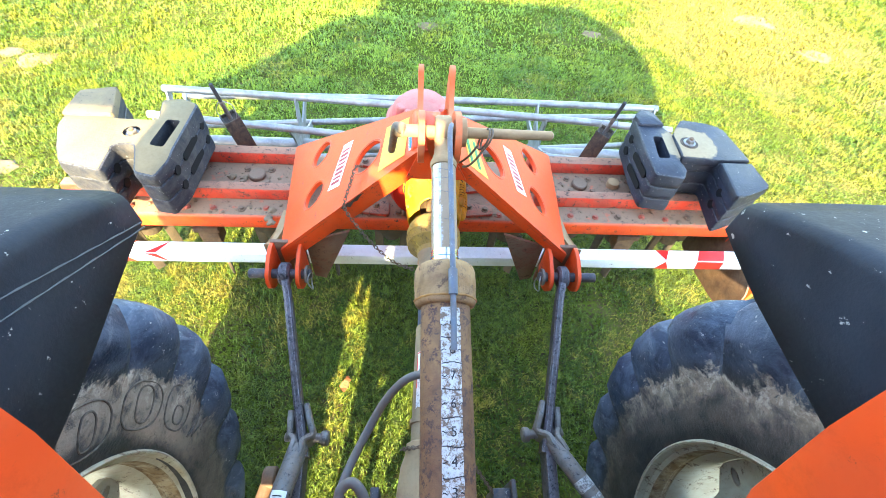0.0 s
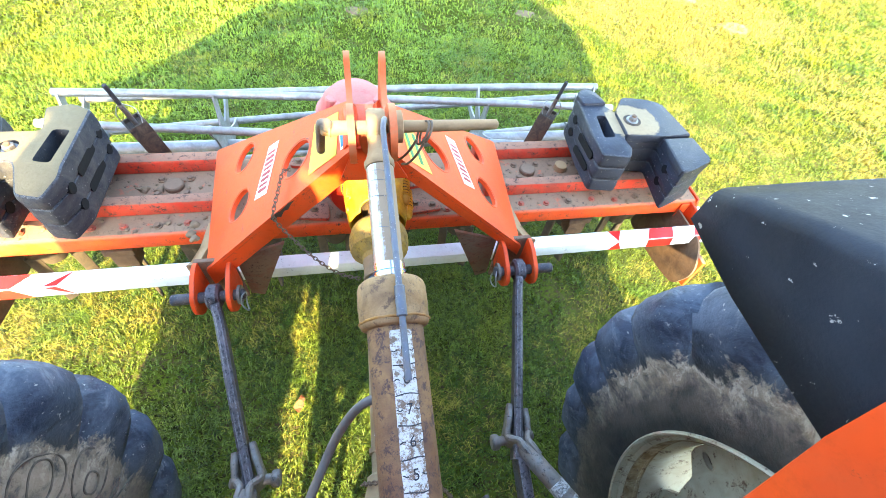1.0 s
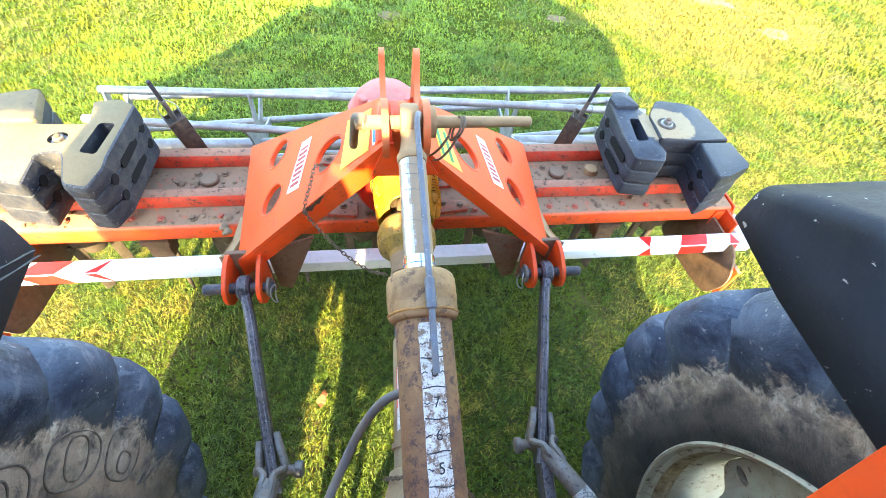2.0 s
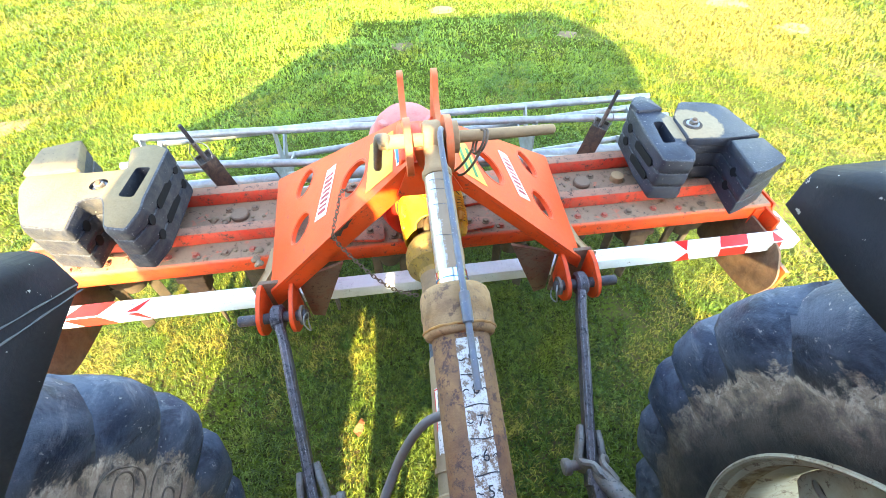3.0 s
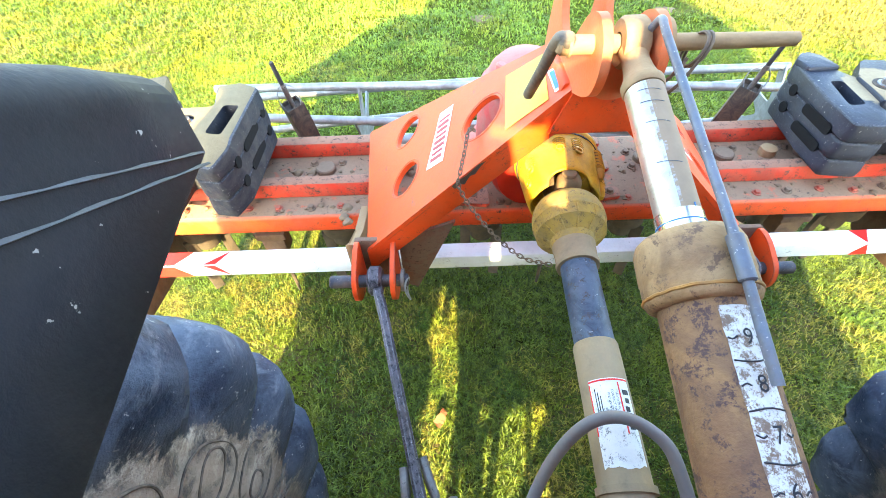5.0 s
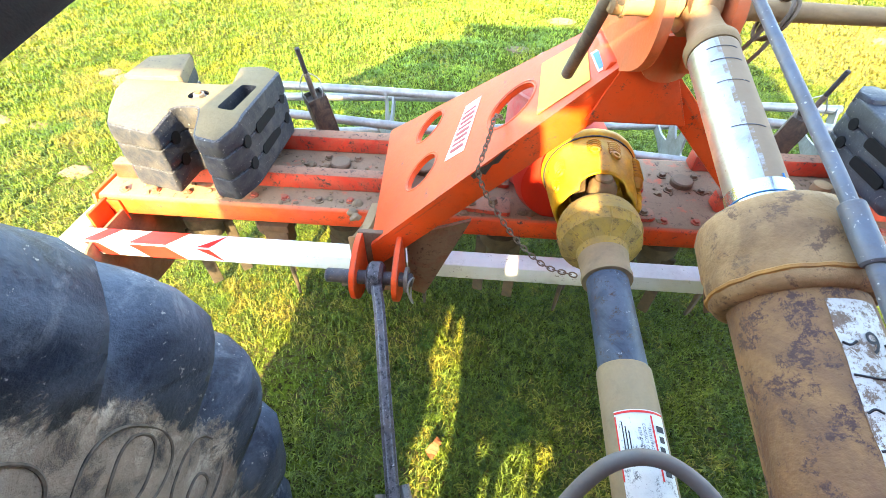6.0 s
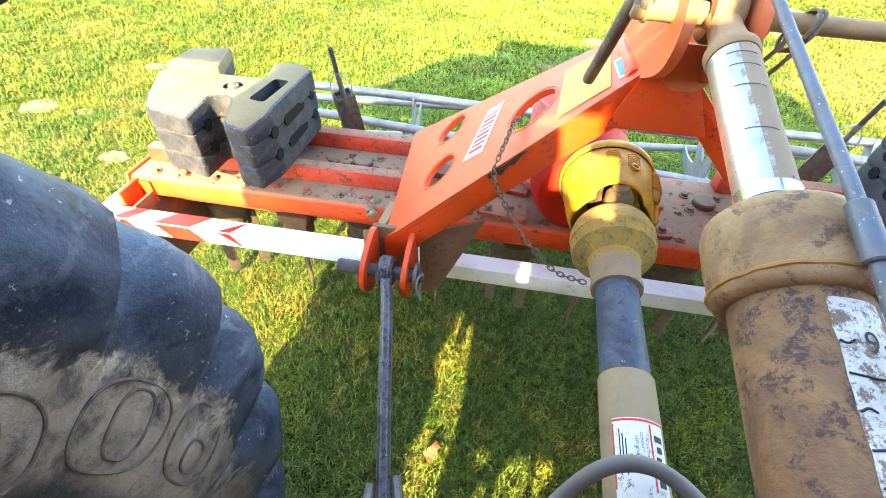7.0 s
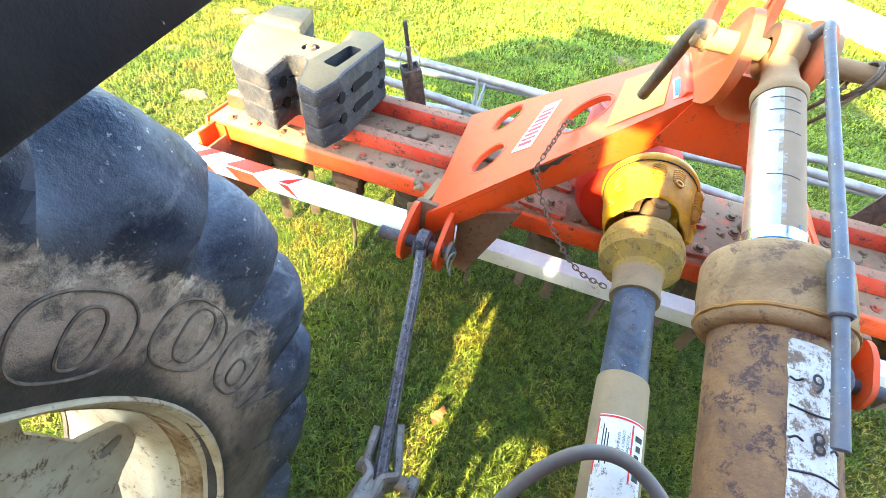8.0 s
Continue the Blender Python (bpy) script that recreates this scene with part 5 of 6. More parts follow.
# gearbox behind the headstock
bm = bmesh.new()
lathe(bm, [(0, 0), (0, 0.150), (0.03, 0.158), (0.05, 0.132), (0.20, 0.128), (0.24, 0.112), (0.275, 0.096), (0.300, 0.070), (0.312, 0.0)], (-0.012, 0.40, 0.545), (0, 0, 1), 40)
for k in range(5):
    a = math.pi * (0.15 + 0.7 * k / 4)
    rod(bm, (-0.012 + 0.088 * math.cos(a), 0.40 - 0.088 * math.sin(a), 0.76), (-0.012 + 0.075 * math.cos(a), 0.40 - 0.075 * math.sin(a), 0.846), 0.020, 10, 0.004)
gear = part("gearbox", bm, M_GEARBOX, harrow, "faded red gearbox with bolted cover")
bm = bmesh.new()
lathe(bm, [(0, 0), (0, 0.130), (0.08, 0.130), (0.12, 0.124), (0.150, 0.108), (0.158, 0.09), (0.158, 0)], (0.004, 0.31, 0.640), (0, -1, 0), 40)
part("input_housing", bm, M_HOUSING, gear, "red input housing")
bm = bmesh.new()
lathe(bm, [(0, 0.09), (0, 0.122), (0.010, 0.122), (0.012, 0.116), (0.012, 0.09)], (-0.012, 0.40, 0.770), (0, 0, 1), 40)
part("cover_flange", bm, M_GEARBOX, gear)
for k in range(8):
    a = 2 * math.pi * k / 8 + 0.2
    piece("bolt", BOLT, gear, pose(-0.012 + 0.103 * math.cos(a), 0.40 + 0.103 * math.sin(a), 0.781, 0, 0, 0))
# feet with bolts beside the gearbox
for s in (-1, 1):
    for y in (0.18, 0.30, 0.42):
        bm = bmesh.new()
        prism(bm, rounded([(s * 0.12, y - 0.035), (s * 0.25, y - 0.02), (s * 0.25, y + 0.02), (s * 0.12, y + 0.035)][::s], 0.01), 0.541, 0.553, 'z', 0.002)
        foot = part("gearbox_foot", bm, M_RED, harrow)
        piece("bolt", BOLT_D, foot, pose(s * 0.222, y, 0.5525, 0, 0, 20))
        piece("bolt", BOLT_D, foot, pose(s * 0.165, y + 0.01, 0.5525, 0, 0, 50))

# adjusting posts with lever pins at the roller arms
for s in (-1, 1):
    base, top = Vector((s * 0.700, 0.535, 0.50)), Vector((s * 0.720, 0.512, 0.668))
    bm = bmesh.new()
    way = top - base
    m = Matrix.Translation((base + top) / 2) @ way.to_track_quat('Z', 'Y').to_matrix().to_4x4() @ pose(0, 0, 0, 0, 0, 12 * s)
    for x0, x1, y0, y1 in ((-0.030, 0.030, -0.030, -0.024), (-0.030, 0.030, 0.024, 0.030), (-0.030, -0.024, -0.0245, 0.0245), (0.024, 0.030, -0.0245, 0.0245)):
        box(bm, (x0, y0, -way.length / 2), (x1, y1, way.length / 2), 0.0015, m)
    box(bm, (-0.0235, -0.0235, -way.length / 2), (0.0235, 0.0235, way.length / 2 - 0.012), 0.0, m)
    post = part("adjusting_post", bm, M_POST, harrow, "dark brown square adjusting post")
    bm = bmesh.new()
    tip = Vector((s * 0.732, 0.488, 0.815))
    rod(bm, top - way.normalized() * 0.02, top + (tip - top) * 0.50, 0.0080, 12, 0.002)
    part("lever_pin", bm, M_JOINT, post, "grey steel pin")
    bm = bmesh.new()
    rod(bm, top + (tip - top) * 0.46, tip, 0.0068, 12, 0.002)
    part("lever_grip", bm, M_INK, post, "black lever grip")
    bm = bmesh.new()
    loop = smooth_path([top + (tip - top) * 0.52, top + Vector((0.024, -0.004, 0.055)), top + Vector((0.034, -0.010, 0.030)), top + Vector((0.030, -0.012, 0.0))], 5)
    tube(bm, loop, 0.0017, 6)
    loop = smooth_path([top + (tip - top) * 0.52, top + Vector((-0.026, 0.0, 0.052)), top + Vector((-0.036, -0.004, 0.028)), top + Vector((-0.030, -0.008, 0.0))], 5)
    tube(bm, loop, 0.0017, 6)
    part("spring_clip", bm, M_GALV, post)
    bm = bmesh.new()
    prism(bm, [(0.45, 0.47), (0.58, 0.47), (0.60, 0.42), (0.52, 0.36), (0.45, 0.36)], s * 0.66, s * 0.675, 'x', 0.002)
    prism(bm, [(0.45, 0.47), (0.58, 0.47), (0.60, 0.42), (0.52, 0.36), (0.45, 0.36)], s * 0.725, s * 0.74, 'x', 0.002)
    part("post_bracket", bm, M_RUSTY, harrow)

# marker bar with red chevrons
bm = bmesh.new()
prism(bm, [(0.000, 0.455), (0.050, 0.455), (0.050, 0.502), (0.000, 0.502)], -1.272, 1.272, 'x', 0.003)
bar = part("marker_bar", bm, M_WHITE, harrow, "white square marker bar with red chevrons")


def on_top(u, v):
    return Vector((u, v, 0.5024))


def on_front(u, v):
    return Vector((u, -0.0004, v))


for s in (-1, 1):
    if s > 0:
        shapes = [([(0.868, 0.0025), (0.845, 0.0475), (0.893, 0.0475)], [(0.868, 0.4995), (0.842, 0.4575), (0.892, 0.4575)]),
                  ([(0.985, 0.0025), (1.085, 0.0025), (1.105, 0.0475), (1.010, 0.0475)], [(0.985, 0.4995), (1.085, 0.4995), (1.092, 0.4575), (0.995, 0.4575)]),
                  ([(1.175, 0.0025), (1.215, 0.0025), (1.200, 0.0475)], [(1.175, 0.4995), (1.205, 0.4995), (1.215, 0.4575), (1.190, 0.4575)])]
    else:
        shapes = [([(-0.905, 0.0025), (-0.842, 0.0475), (-0.872, 0.0025)], [(-0.905, 0.4995), (-0.872, 0.4995), (-0.842, 0.4575)]),
                  ([(-1.085, 0.0025), (-0.985, 0.0025), (-0.945, 0.0475), (-1.045, 0.0475)], [(-1.085, 0.4995), (-0.985, 0.4995), (-0.945, 0.4575), (-1.045, 0.4575)]),
                  ([(-1.205, 0.0025), (-1.165, 0.0025), (-1.125, 0.0475), (-1.165, 0.0475)], [(-1.205, 0.4995), (-1.165, 0.4995), (-1.125, 0.4575), (-1.165, 0.4575)])]
    for a, b in shapes:
        bm = bmesh.new()
        sheet(bm, a, [], on_top, (0, 0, 0.0006))
        sheet(bm, b, [], on_front, (0, -0.0006, 0))
        part("chevron", bm, M_REFLECT, bar, "red reflective chevron")
for s in (-1, 1):
    # the bar's ends turn back to the trough
    bm = bmesh.new()
    prism(bm, [(s * 1.226, 0.0505), (s * 1.272, 0.0505), (s * 1.272, 0.140), (s * 1.226, 0.140)][::s], 0.455, 0.502, 'z', 0.003)
    end = part("bar_end", bm, M_WHITE, bar, "white return of the marker bar")
    bm = bmesh.new()
    rod(bm, (s * 1.249, 0.098, 0.502), (s * 1.249, 0.098, 0.509), 0.010, 6)
    part("bar_bolt", bm, M_BOLT_DARK, end)

# ---- crumbler roller ----
roller = thing("crumbler_roller", (0, 0.93, 0.0), "galvanised cage roller with helical tubes, resting on lawn", "cage roller")
AX_Y, AX_Z, RR = 0.87, 0.258, 0.242
bm = bmesh.new()
rod(bm, (-1.19, AX_Y, AX_Z), (1.19, AX_Y, AX_Z), 0.030, 16)
part("axle", bm, M_GALV, roller)
for k in range(5):
    x = -1.165 + 2.33 * k / 4
    bm = bmesh.new()
    spokes = []
    for i in range(8):
        a0 = radians(70 + 45 * i + 10 * k)
        for da, r in ((-0.34, 0.10), (-0.12, 0.17), (-0.085, RR + 0.010), (0.085, RR + 0.010), (0.12, 0.17)):
            spokes.append((AX_Y + r * math.cos(a0 + da), AX_Z + r * math.sin(a0 + da)))
    prism(bm, rounded(spokes, 0.02, 3), x - 0.004, x + 0.004, 'x', 0.0)
    part("disc", bm, M_GALV, roller, "galvanised star disc")
for i in range(8):
    bm = bmesh.new()
    tube(bm, [(x, AX_Y + RR * math.cos(a), AX_Z + RR * math.sin(a)) for x, a in ((-1.185 + 2.37 * k / 16, radians(70 + 45 * i + 40 * k / 16)) for k in range(17))], 0.0165, 12)
    part("cage_tube", bm, M_GALV, roller, "galvanised tube")
for s in (-1, 1):
    bm = bmesh.new()
    prism(bm, rounded([(0.46, 0.44), (0.46, 0.36), (0.90, 0.21), (0.97, 0.24), (0.97, 0.30), (0.90, 0.32)], 0.02), s * 1.195 - 0.006, s * 1.195 + 0.006, 'x', 0.002)
    part("arm", bm, M_RUSTY, roller)

# ---- weights ----
def weight(outline, low, high, slot, bolt, material, label, grooves, pads=(), dip=None):
    """A cast suitcase weight lying flat: notched outline with draft to a parting line, hand slot, rubbed chamfered rim; the arms dip beyond a line."""
    bm = bmesh.new()

    def inset(pts, d):
        out = []
        for i in range(len(pts)):
            p, a, b = Vector(pts[i]), Vector(pts[i - 1]), Vector(pts[(i + 1) % len(pts)])
            e0, e1 = (p - a).normalized(), (b - p).normalized()
            n0, n1 = Vector((-e0.y, e0.x)), Vector((-e1.y, e1.x))
            k = (n0 + n1)
            k = k / max(0.5, k.dot(n0))
            out.append((p.x + k.x * d, p.y + k.y * d))
        return out
    shape = rounded(outline, 0.014, 3)
    mid = (low + high) / 2
    ring_z = [(low + 0.0005, 0.005), (low + 0.004, 0.0015), (mid - 0.002, 0.0), (mid + 0.002, 0.0010), (high - 0.009, 0.0020), (high - 0.0035, 0.0032), (high, 0.0080)]
    rings = [[bm.verts.new((x, y, z)) for x, y in inset(shape, d)] for z, d in ring_z]
    m = len(shape)
    for level, (u, v) in enumerate(zip(rings, rings[1:])):
        for i in range(m):
            bm.faces.new((u[i], u[(i + 1) % m], v[(i + 1) % m], v[i])).material_index = 1 if level > 4 else 0
    holes_top, holes_low = [], []
    for hole in (slot, circle(bolt[0], bolt[1], 0.026, 0.026, 18)):
        holes_top.append([bm.verts.new((x, y, high)) for x, y in hole])
        depth = low + 0.002 if hole is slot else high - 0.012
        holes_low.append([bm.verts.new((x, y, depth)) for x, y in hole])

    def cap(ring, holes):
        es = []
        for loop in [ring] + holes:
            for i in range(len(loop)):
                e = bm.edges.get((loop[i], loop[(i + 1) % len(loop)]))
                es.append(e or bm.edges.new((loop[i], loop[(i + 1) % len(loop)])))
        bmesh.ops.triangle_fill(bm, use_beauty=True, use_dissolve=False, edges=es)
    cap(rings[-1], holes_top)
    cap(rings[0], [holes_low[0]])
    for a, b in zip(holes_top, holes_low):
        for i in range(len(a)):
            bm.faces.new((a[i], a[(i + 1) % len(a)], b[(i + 1) % len(b)], b[i]))
    bm.faces.new(holes_low[1])
    if dip:
        # ends of the arms slope away from the web
        line, slope = dip
        bmesh.ops.bisect_plane(bm, geom=bm.verts[:] + bm.edges[:] + bm.faces[:], plane_co=(0, line, 0), plane_no=(0, 1, 0))
        for v in bm.verts:
            if v.co.y < line and v.co.z > mid + 0.003:
                v.co.z -= slope * (line - v.co.y) + 0.003
    for v in bm.verts:
        v.co += 0.0026 * Vector((noise.noise(v.co * 24), noise.noise(v.co * 24 + Vector((7, 0, 0))), 0.25 * noise.noise(v.co * 31)))
    bm.normal_update()
    ob = solid("weight", bm, material, (bolt[0], bolt[1], low), label, "tractor weight", "weights on the harrow", angle=40)
    ob.data.materials.append(M_IRON_RUB)
    for pts, tall, rim, coat in pads:
        bm = bmesh.new()
        prism(bm, rounded(pts, 0.010, 3), high - 0.022, high + tall, 'z', rim)
        for v in bm.verts:
            v.co += 0.0025 * Vector((noise.noise(v.co * 26), noise.noise(v.co * 26 + Vector((7, 0, 0))), 0.3 * noise.noise(v.co * 30)))
        part("cast_pad", bm, coat, ob, "raised cast pad at the end of the weight", 40)
    mid = low
    if low < 0.60:
        return ob
    # no recess is cut here: near-black plugs imitate shaded slot and holes
    xi = grooves[0][1][0]
    bm = bmesh.new()
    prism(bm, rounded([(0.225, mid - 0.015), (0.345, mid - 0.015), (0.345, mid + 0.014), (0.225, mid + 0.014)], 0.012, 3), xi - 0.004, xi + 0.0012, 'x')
    part("slot_shade", bm, M_RECESS_SHADE, ob, "near-black plug painted as a shaded hand slot")
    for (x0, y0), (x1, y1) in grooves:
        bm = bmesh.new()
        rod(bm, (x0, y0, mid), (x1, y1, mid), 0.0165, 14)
        part("hole_shade", bm, M_RECESS_SHADE, ob, "near-black plug painted as a shaded hole")
    return ob


LEFT_SHAPE = [(-0.864, 0.102), (-0.797, 0.086), (-0.772, 0.160), (-0.768, 0.435), (-0.825, 0.468), (-0.895, 0.450), (-0.872, 0.345), (-1.005, 0.345), (-1.052, 0.500), (-1.160, 0.470), (-1.162, 0.300),
              (-1.088, 0.135), (-0.955, 0.105), (-0.952, 0.210), (-0.898, 0.215)]
RIGHT_SHAPE = [(0.772, 0.175), (0.872, 0.158), (0.898, 0.205), (0.890, 0.262), (1.030, 0.250), (1.000, 0.062), (1.048, 0.078), (1.140, 0.120), (1.135, 0.262), (1.108, 0.428), (1.054, 0.455), (0.966, 0.470), (0.918, 0.400),
               (0.892, 0.442), (0.868, 0.516), (0.834, 0.530), (0.796, 0.495), (0.775, 0.300)]
zl = 0.588
for k in range(3):
    h = 0.060
    sl = rounded([(-0.850, 0.215), (-0.806, 0.205), (-0.797, 0.340), (-0.842, 0.345)], 0.012, 3)
    weight(LEFT_SHAPE, zl, zl + h, sl, (-0.925, 0.278), M_IRON, "black cast iron suitcase weight, dusty top of a stack" if k == 2 else "black cast iron suitcase weight inside a stack of three",
           (((-0.80, 0.17), (-0.7718, 0.17)), ((-0.80, 0.40), (-0.7690, 0.40)), ((-0.99, 0.17), (-0.9530, 0.17))),
           [([(-1.162, 0.343), (-1.005, 0.347), (-1.052, 0.5015), (-1.161, 0.4715)], 0.012, 0.006, M_IRON_PAD)] if k == 2 else (), (0.196, 0.13) if k == 2 else None)
    zl += h + 0.0015
zr = 0.588
for k in range(3):
    h = 0.053
    sl = rounded([(0.812, 0.262), (0.856, 0.262), (0.866, 0.380), (0.832, 0.385)], 0.012, 3)
    weight(RIGHT_SHAPE, zr, zr + h, sl, (0.945, 0.335), M_IRON_DARK, "black cast iron suitcase weight, worn top of a stack" if k == 2 else "black cast iron suitcase weight inside a stack of three",
           (((0.80, 0.24), (0.7745, 0.24)), ((0.82, 0.43), (0.7870, 0.43)), ((1.04, 0.15), (1.0150, 0.15))),
           [([(0.893, 0.259), (1.031, 0.247), (1.1365, 0.248), (1.109, 0.430), (1.054, 0.457), (0.965, 0.472), (0.916, 0.400), (0.905, 0.385)], 0.011, 0.006, M_IRON_DARK),
            ([(1.022, 0.236), (1.002, 0.068), (1.048, 0.077), (1.141, 0.119), (1.1365, 0.238)], 0.011, 0.007, M_IRON_DARK),
            ([(0.798, 0.440), (0.893, 0.440), (0.869, 0.5175), (0.834, 0.5315), (0.795, 0.495)], 0.011, 0.006, M_IRON_DARK)] if k == 2 else ())
    zr += h + 0.0015
for x, y, z in ((-0.925, 0.278, zl - 0.0135), (0.945, 0.335, zr + 0.0105)):
    fix = thing("hold_down_bolt", (x, y, z), "rusty hold-down bolt and nut in the stacked weights", "bolt", "hold-down bolts")
    bm = bmesh.new()
    lathe(bm, [(0, 0), (0, 0.021), (0.003, 0.021), (0.003, 0)], (x, y, z), (0, 0, 1), 20)
    part("washer", bm, M_GALV, fix)
    # dark ring imitates the shade of a recess that isn't modelled
    bm = bmesh.new()
    lathe(bm, [(0.0006, 0.0215), (0.0006, 0.031), (-0.002, 0.0315), (-0.002, 0.0215)], (x, y, z), (0, 0, 1), 24)
    part("bolt_recess_shade", bm, M_POST, fix, "dark ring painted in for the shaded bolt recess")
    bm = bmesh.new()
    lathe(bm, [(0.003, 0), (0.003, 0.015), (0.014, 0.015), (0.016, 0.012), (0.016, 0)], (x, y, z), (0, 0, 1), 6)
    part("nut", bm, M_JOINT, fix)
    bm = bmesh.new()
    rod(bm, (x, y, z + 0.012), (x, y, z + 0.021), 0.008, 12, 0.0015)
    part("thread", bm, M_RUSTY, fix)

# ---- hydraulic top link ----
EYE_P = Vector((0.0205, -0.133, 1.122))


def axis_at(y):
    return Vector((0.0205, y, 1.122 + 0.295 * (y + 0.133)))


AX_WAY = (axis_at(-1.0) - axis_at(-0.133)).normalized()
link = thing("top_link", (0.016, -0.70, 0.9), "hydraulic top link with dirty brown barrel and painted scale", "top link")


def along(y):
    return (axis_at(y) - EYE_P).length


bm = bmesh.new()
lathe(bm, [(-0.017, 0.014), (-0.017, 0.030), (-0.012, 0.034), (0.012, 0.034), (0.017, 0.030), (0.017, 0.014)], EYE_P, (1, 0, 0), 32)
lathe(bm, [(0.015, 0.019), (0.038, 0.0175), (0.056, 0.0195), (0.072, 0.0240), (0.076, 0.0270), (0.084, 0.0270), (0.088, 0.0250), (0.092, 0.0)], EYE_P, AX_WAY, 32)
part("rod_eye", bm, M_DUSTY_STEEL, link, "dusty brown rod eye", 45)
bm = bmesh.new()
lathe(bm, [(0.09, 0.0), (0.09, 0.0245), (along(-0.394), 0.0245), (along(-0.394), 0.0)], EYE_P, AX_WAY, 40)
rod_ob = part("rod", bm, M_CHROME, link, "chromed rod half covered with brown dust")
bm = bmesh.new()
lathe(bm, [(along(-0.392), 0.0), (along(-0.392), 0.0258), (along(-0.430), 0.0258), (along(-0.430), 0.0)], EYE_P, AX_WAY, 40)
ring = part("wiped_ring", bm, M_SLEEVE, link, "clean bright chrome by the gland")
for y in (-0.207, -0.234, -0.252, -0.281, -0.336):
    bm = bmesh.new()
    tube(bm, [axis_at(y) + (Vector((1, 0, 0)) * math.cos(t) + Vector((0, -0.283, 0.959)) * math.sin(t)) * 0.0248 + AX_WAY * 0.004 * math.cos(t) for t in (math.pi * (0.40 + 0.36 * i / 14) for i in range(15))], 0.0004, 5)
    part("scratch_mark", bm, M_GREYROD, rod_ob)
bm = bmesh.new()
tube(bm, [axis_at(-0.405) + (Vector((1, 0, 0)) * math.cos(t) + Vector((0, -0.283, 0.959)) * math.sin(t)) * 0.0260 for t in (2 * math.pi * i / 30 for i in range(30))], 0.0007, 5, closed=True)
tube(bm, [axis_at(y) + Vector((0.0075, 0, 0.0250)) for y in (-0.394, -0.42)], 0.0008, 5)
part("pen_mark", bm, M_DECAL_BLUE, ring)
bm = bmesh.new()
g0, g1 = along(-0.420), along(-0.494)
lathe(bm, [(g0, 0.025), (g0, 0.047), (g0 + 0.005, 0.0525), (g0 + 0.013, 0.0553), (g0 + 0.045, 0.0560), (g0 + 0.048, 0.0548), (g0 + 0.053, 0.0552), (g1 - 0.008, 0.0548), (g1 - 0.003, 0.0525), (g1, 0.0475), (g1, 0.043)], EYE_P, AX_WAY, 64)
gland = part("gland_cap", bm, M_GLAND, link, "dusty tan gland cap")
bm = bmesh.new()
tube(bm, [axis_at(-0.483) + (Vector((1, 0, 0)) * math.cos(t) + Vector((0, -0.283, 0.959)) * math.sin(t)) * (0.0547 + 0.0004 * math.sin(9 * t) + 0.0003 * math.sin(23 * t)) + AX_WAY * (0.0004 * math.sin(5 * t) + 0.0003 * math.sin(17 * t)) for t in (2 * math.pi * i / 120 for i in range(120))], 0.0021, 6, closed=True)
part("weld_bead", bm, M_RUST_RING, gland, "rusty yellow-brown weld bead")
bm = bmesh.new()
lathe(bm, [(g1 - 0.01, 0.0), (g1 - 0.01, 0.0440), (along(-1.35), 0.0440), (along(-1.35), 0.0)], EYE_P, AX_WAY, 48)
barrel = part("barrel", bm, M_BARREL, link, "scratched dirty brown barrel")

UPV = Vector((1, 0, 0)).cross(AX_WAY).normalized()
UPV = UPV if UPV.z > 0 else -UPV


def on_barrel(u, y, lift=0.0):
    """u: metres across the top of the barrel, from its crest; y: along it."""
    t = u / 0.044
    return axis_at(y) + (Vector((1, 0, 0)) * math.sin(t) + UPV * math.cos(t)) * (0.044 + lift)


bm = bmesh.new()
rows = []
for k in range(61):
    y = -0.502 - 0.60 * k / 60
    j = 0.0004 * math.sin(k * 2.3) + 0.0003 * math.sin(k * 5.1)
    rows.append([bm.verts.new(on_barrel(-0.012 + j + 0.034 * i / 7, y, 0.0005)) for i in range(8)])
for u, v in zip(rows, rows[1:]):
    for i in range(7):
        bm.faces.new((u[i], u[i + 1], v[i + 1], v[i]))
strip = part("scale_strip", bm, M_SCALE, barrel, "hand-painted white scale with black numbers")


def text_mesh(body, size):
    cu = bpy.data.curves.new("digit", 'FONT')
    cu.body, cu.size, cu.resolution_u = body, size, 3
    cu.align_x, cu.align_y = 'CENTER', 'CENTER'
    cu.extrude = 0.0
    tmp = bpy.data.objects.new("digit_tmp", cu)
    me = bpy.data.meshes.new_from_object(tmp)
    bpy.data.objects.remove(tmp)
    bpy.data.curves.remove(cu)
    return me


DIGIT_Y = [("9", -0.531), ("8", -0.570), ("7", -0.609), ("6", -0.649), ("5", -0.688), ("4", -0.728), ("3", -0.767), ("2", -0.806), ("1", -0.845)]
for ch, y in DIGIT_Y:
    me = text_mesh(ch, 0.020)
    bm = bmesh.new()
    bm.from_mesh(me)
    bpy.data.meshes.remove(me)
    for v in bm.verts:
        v.co = on_barrel(0.007 + v.co.x, y + v.co.y, 0.0011)
    part("digit", bm, M_INK, strip)
    bm = bmesh.new()
    for yy, u0, u1 in ((y - 0.0195, -0.011, 0.022), (y, -0.011, -0.003), (y, 0.0155, 0.022)):
        tube(bm, [on_barrel(u0 + (u1 - u0) * i / 5, yy + 0.0012 * math.sin(i + y * 90), 0.0008) for i in range(6)], 0.0008, 5)
    part("tick", bm, M_INK, strip)

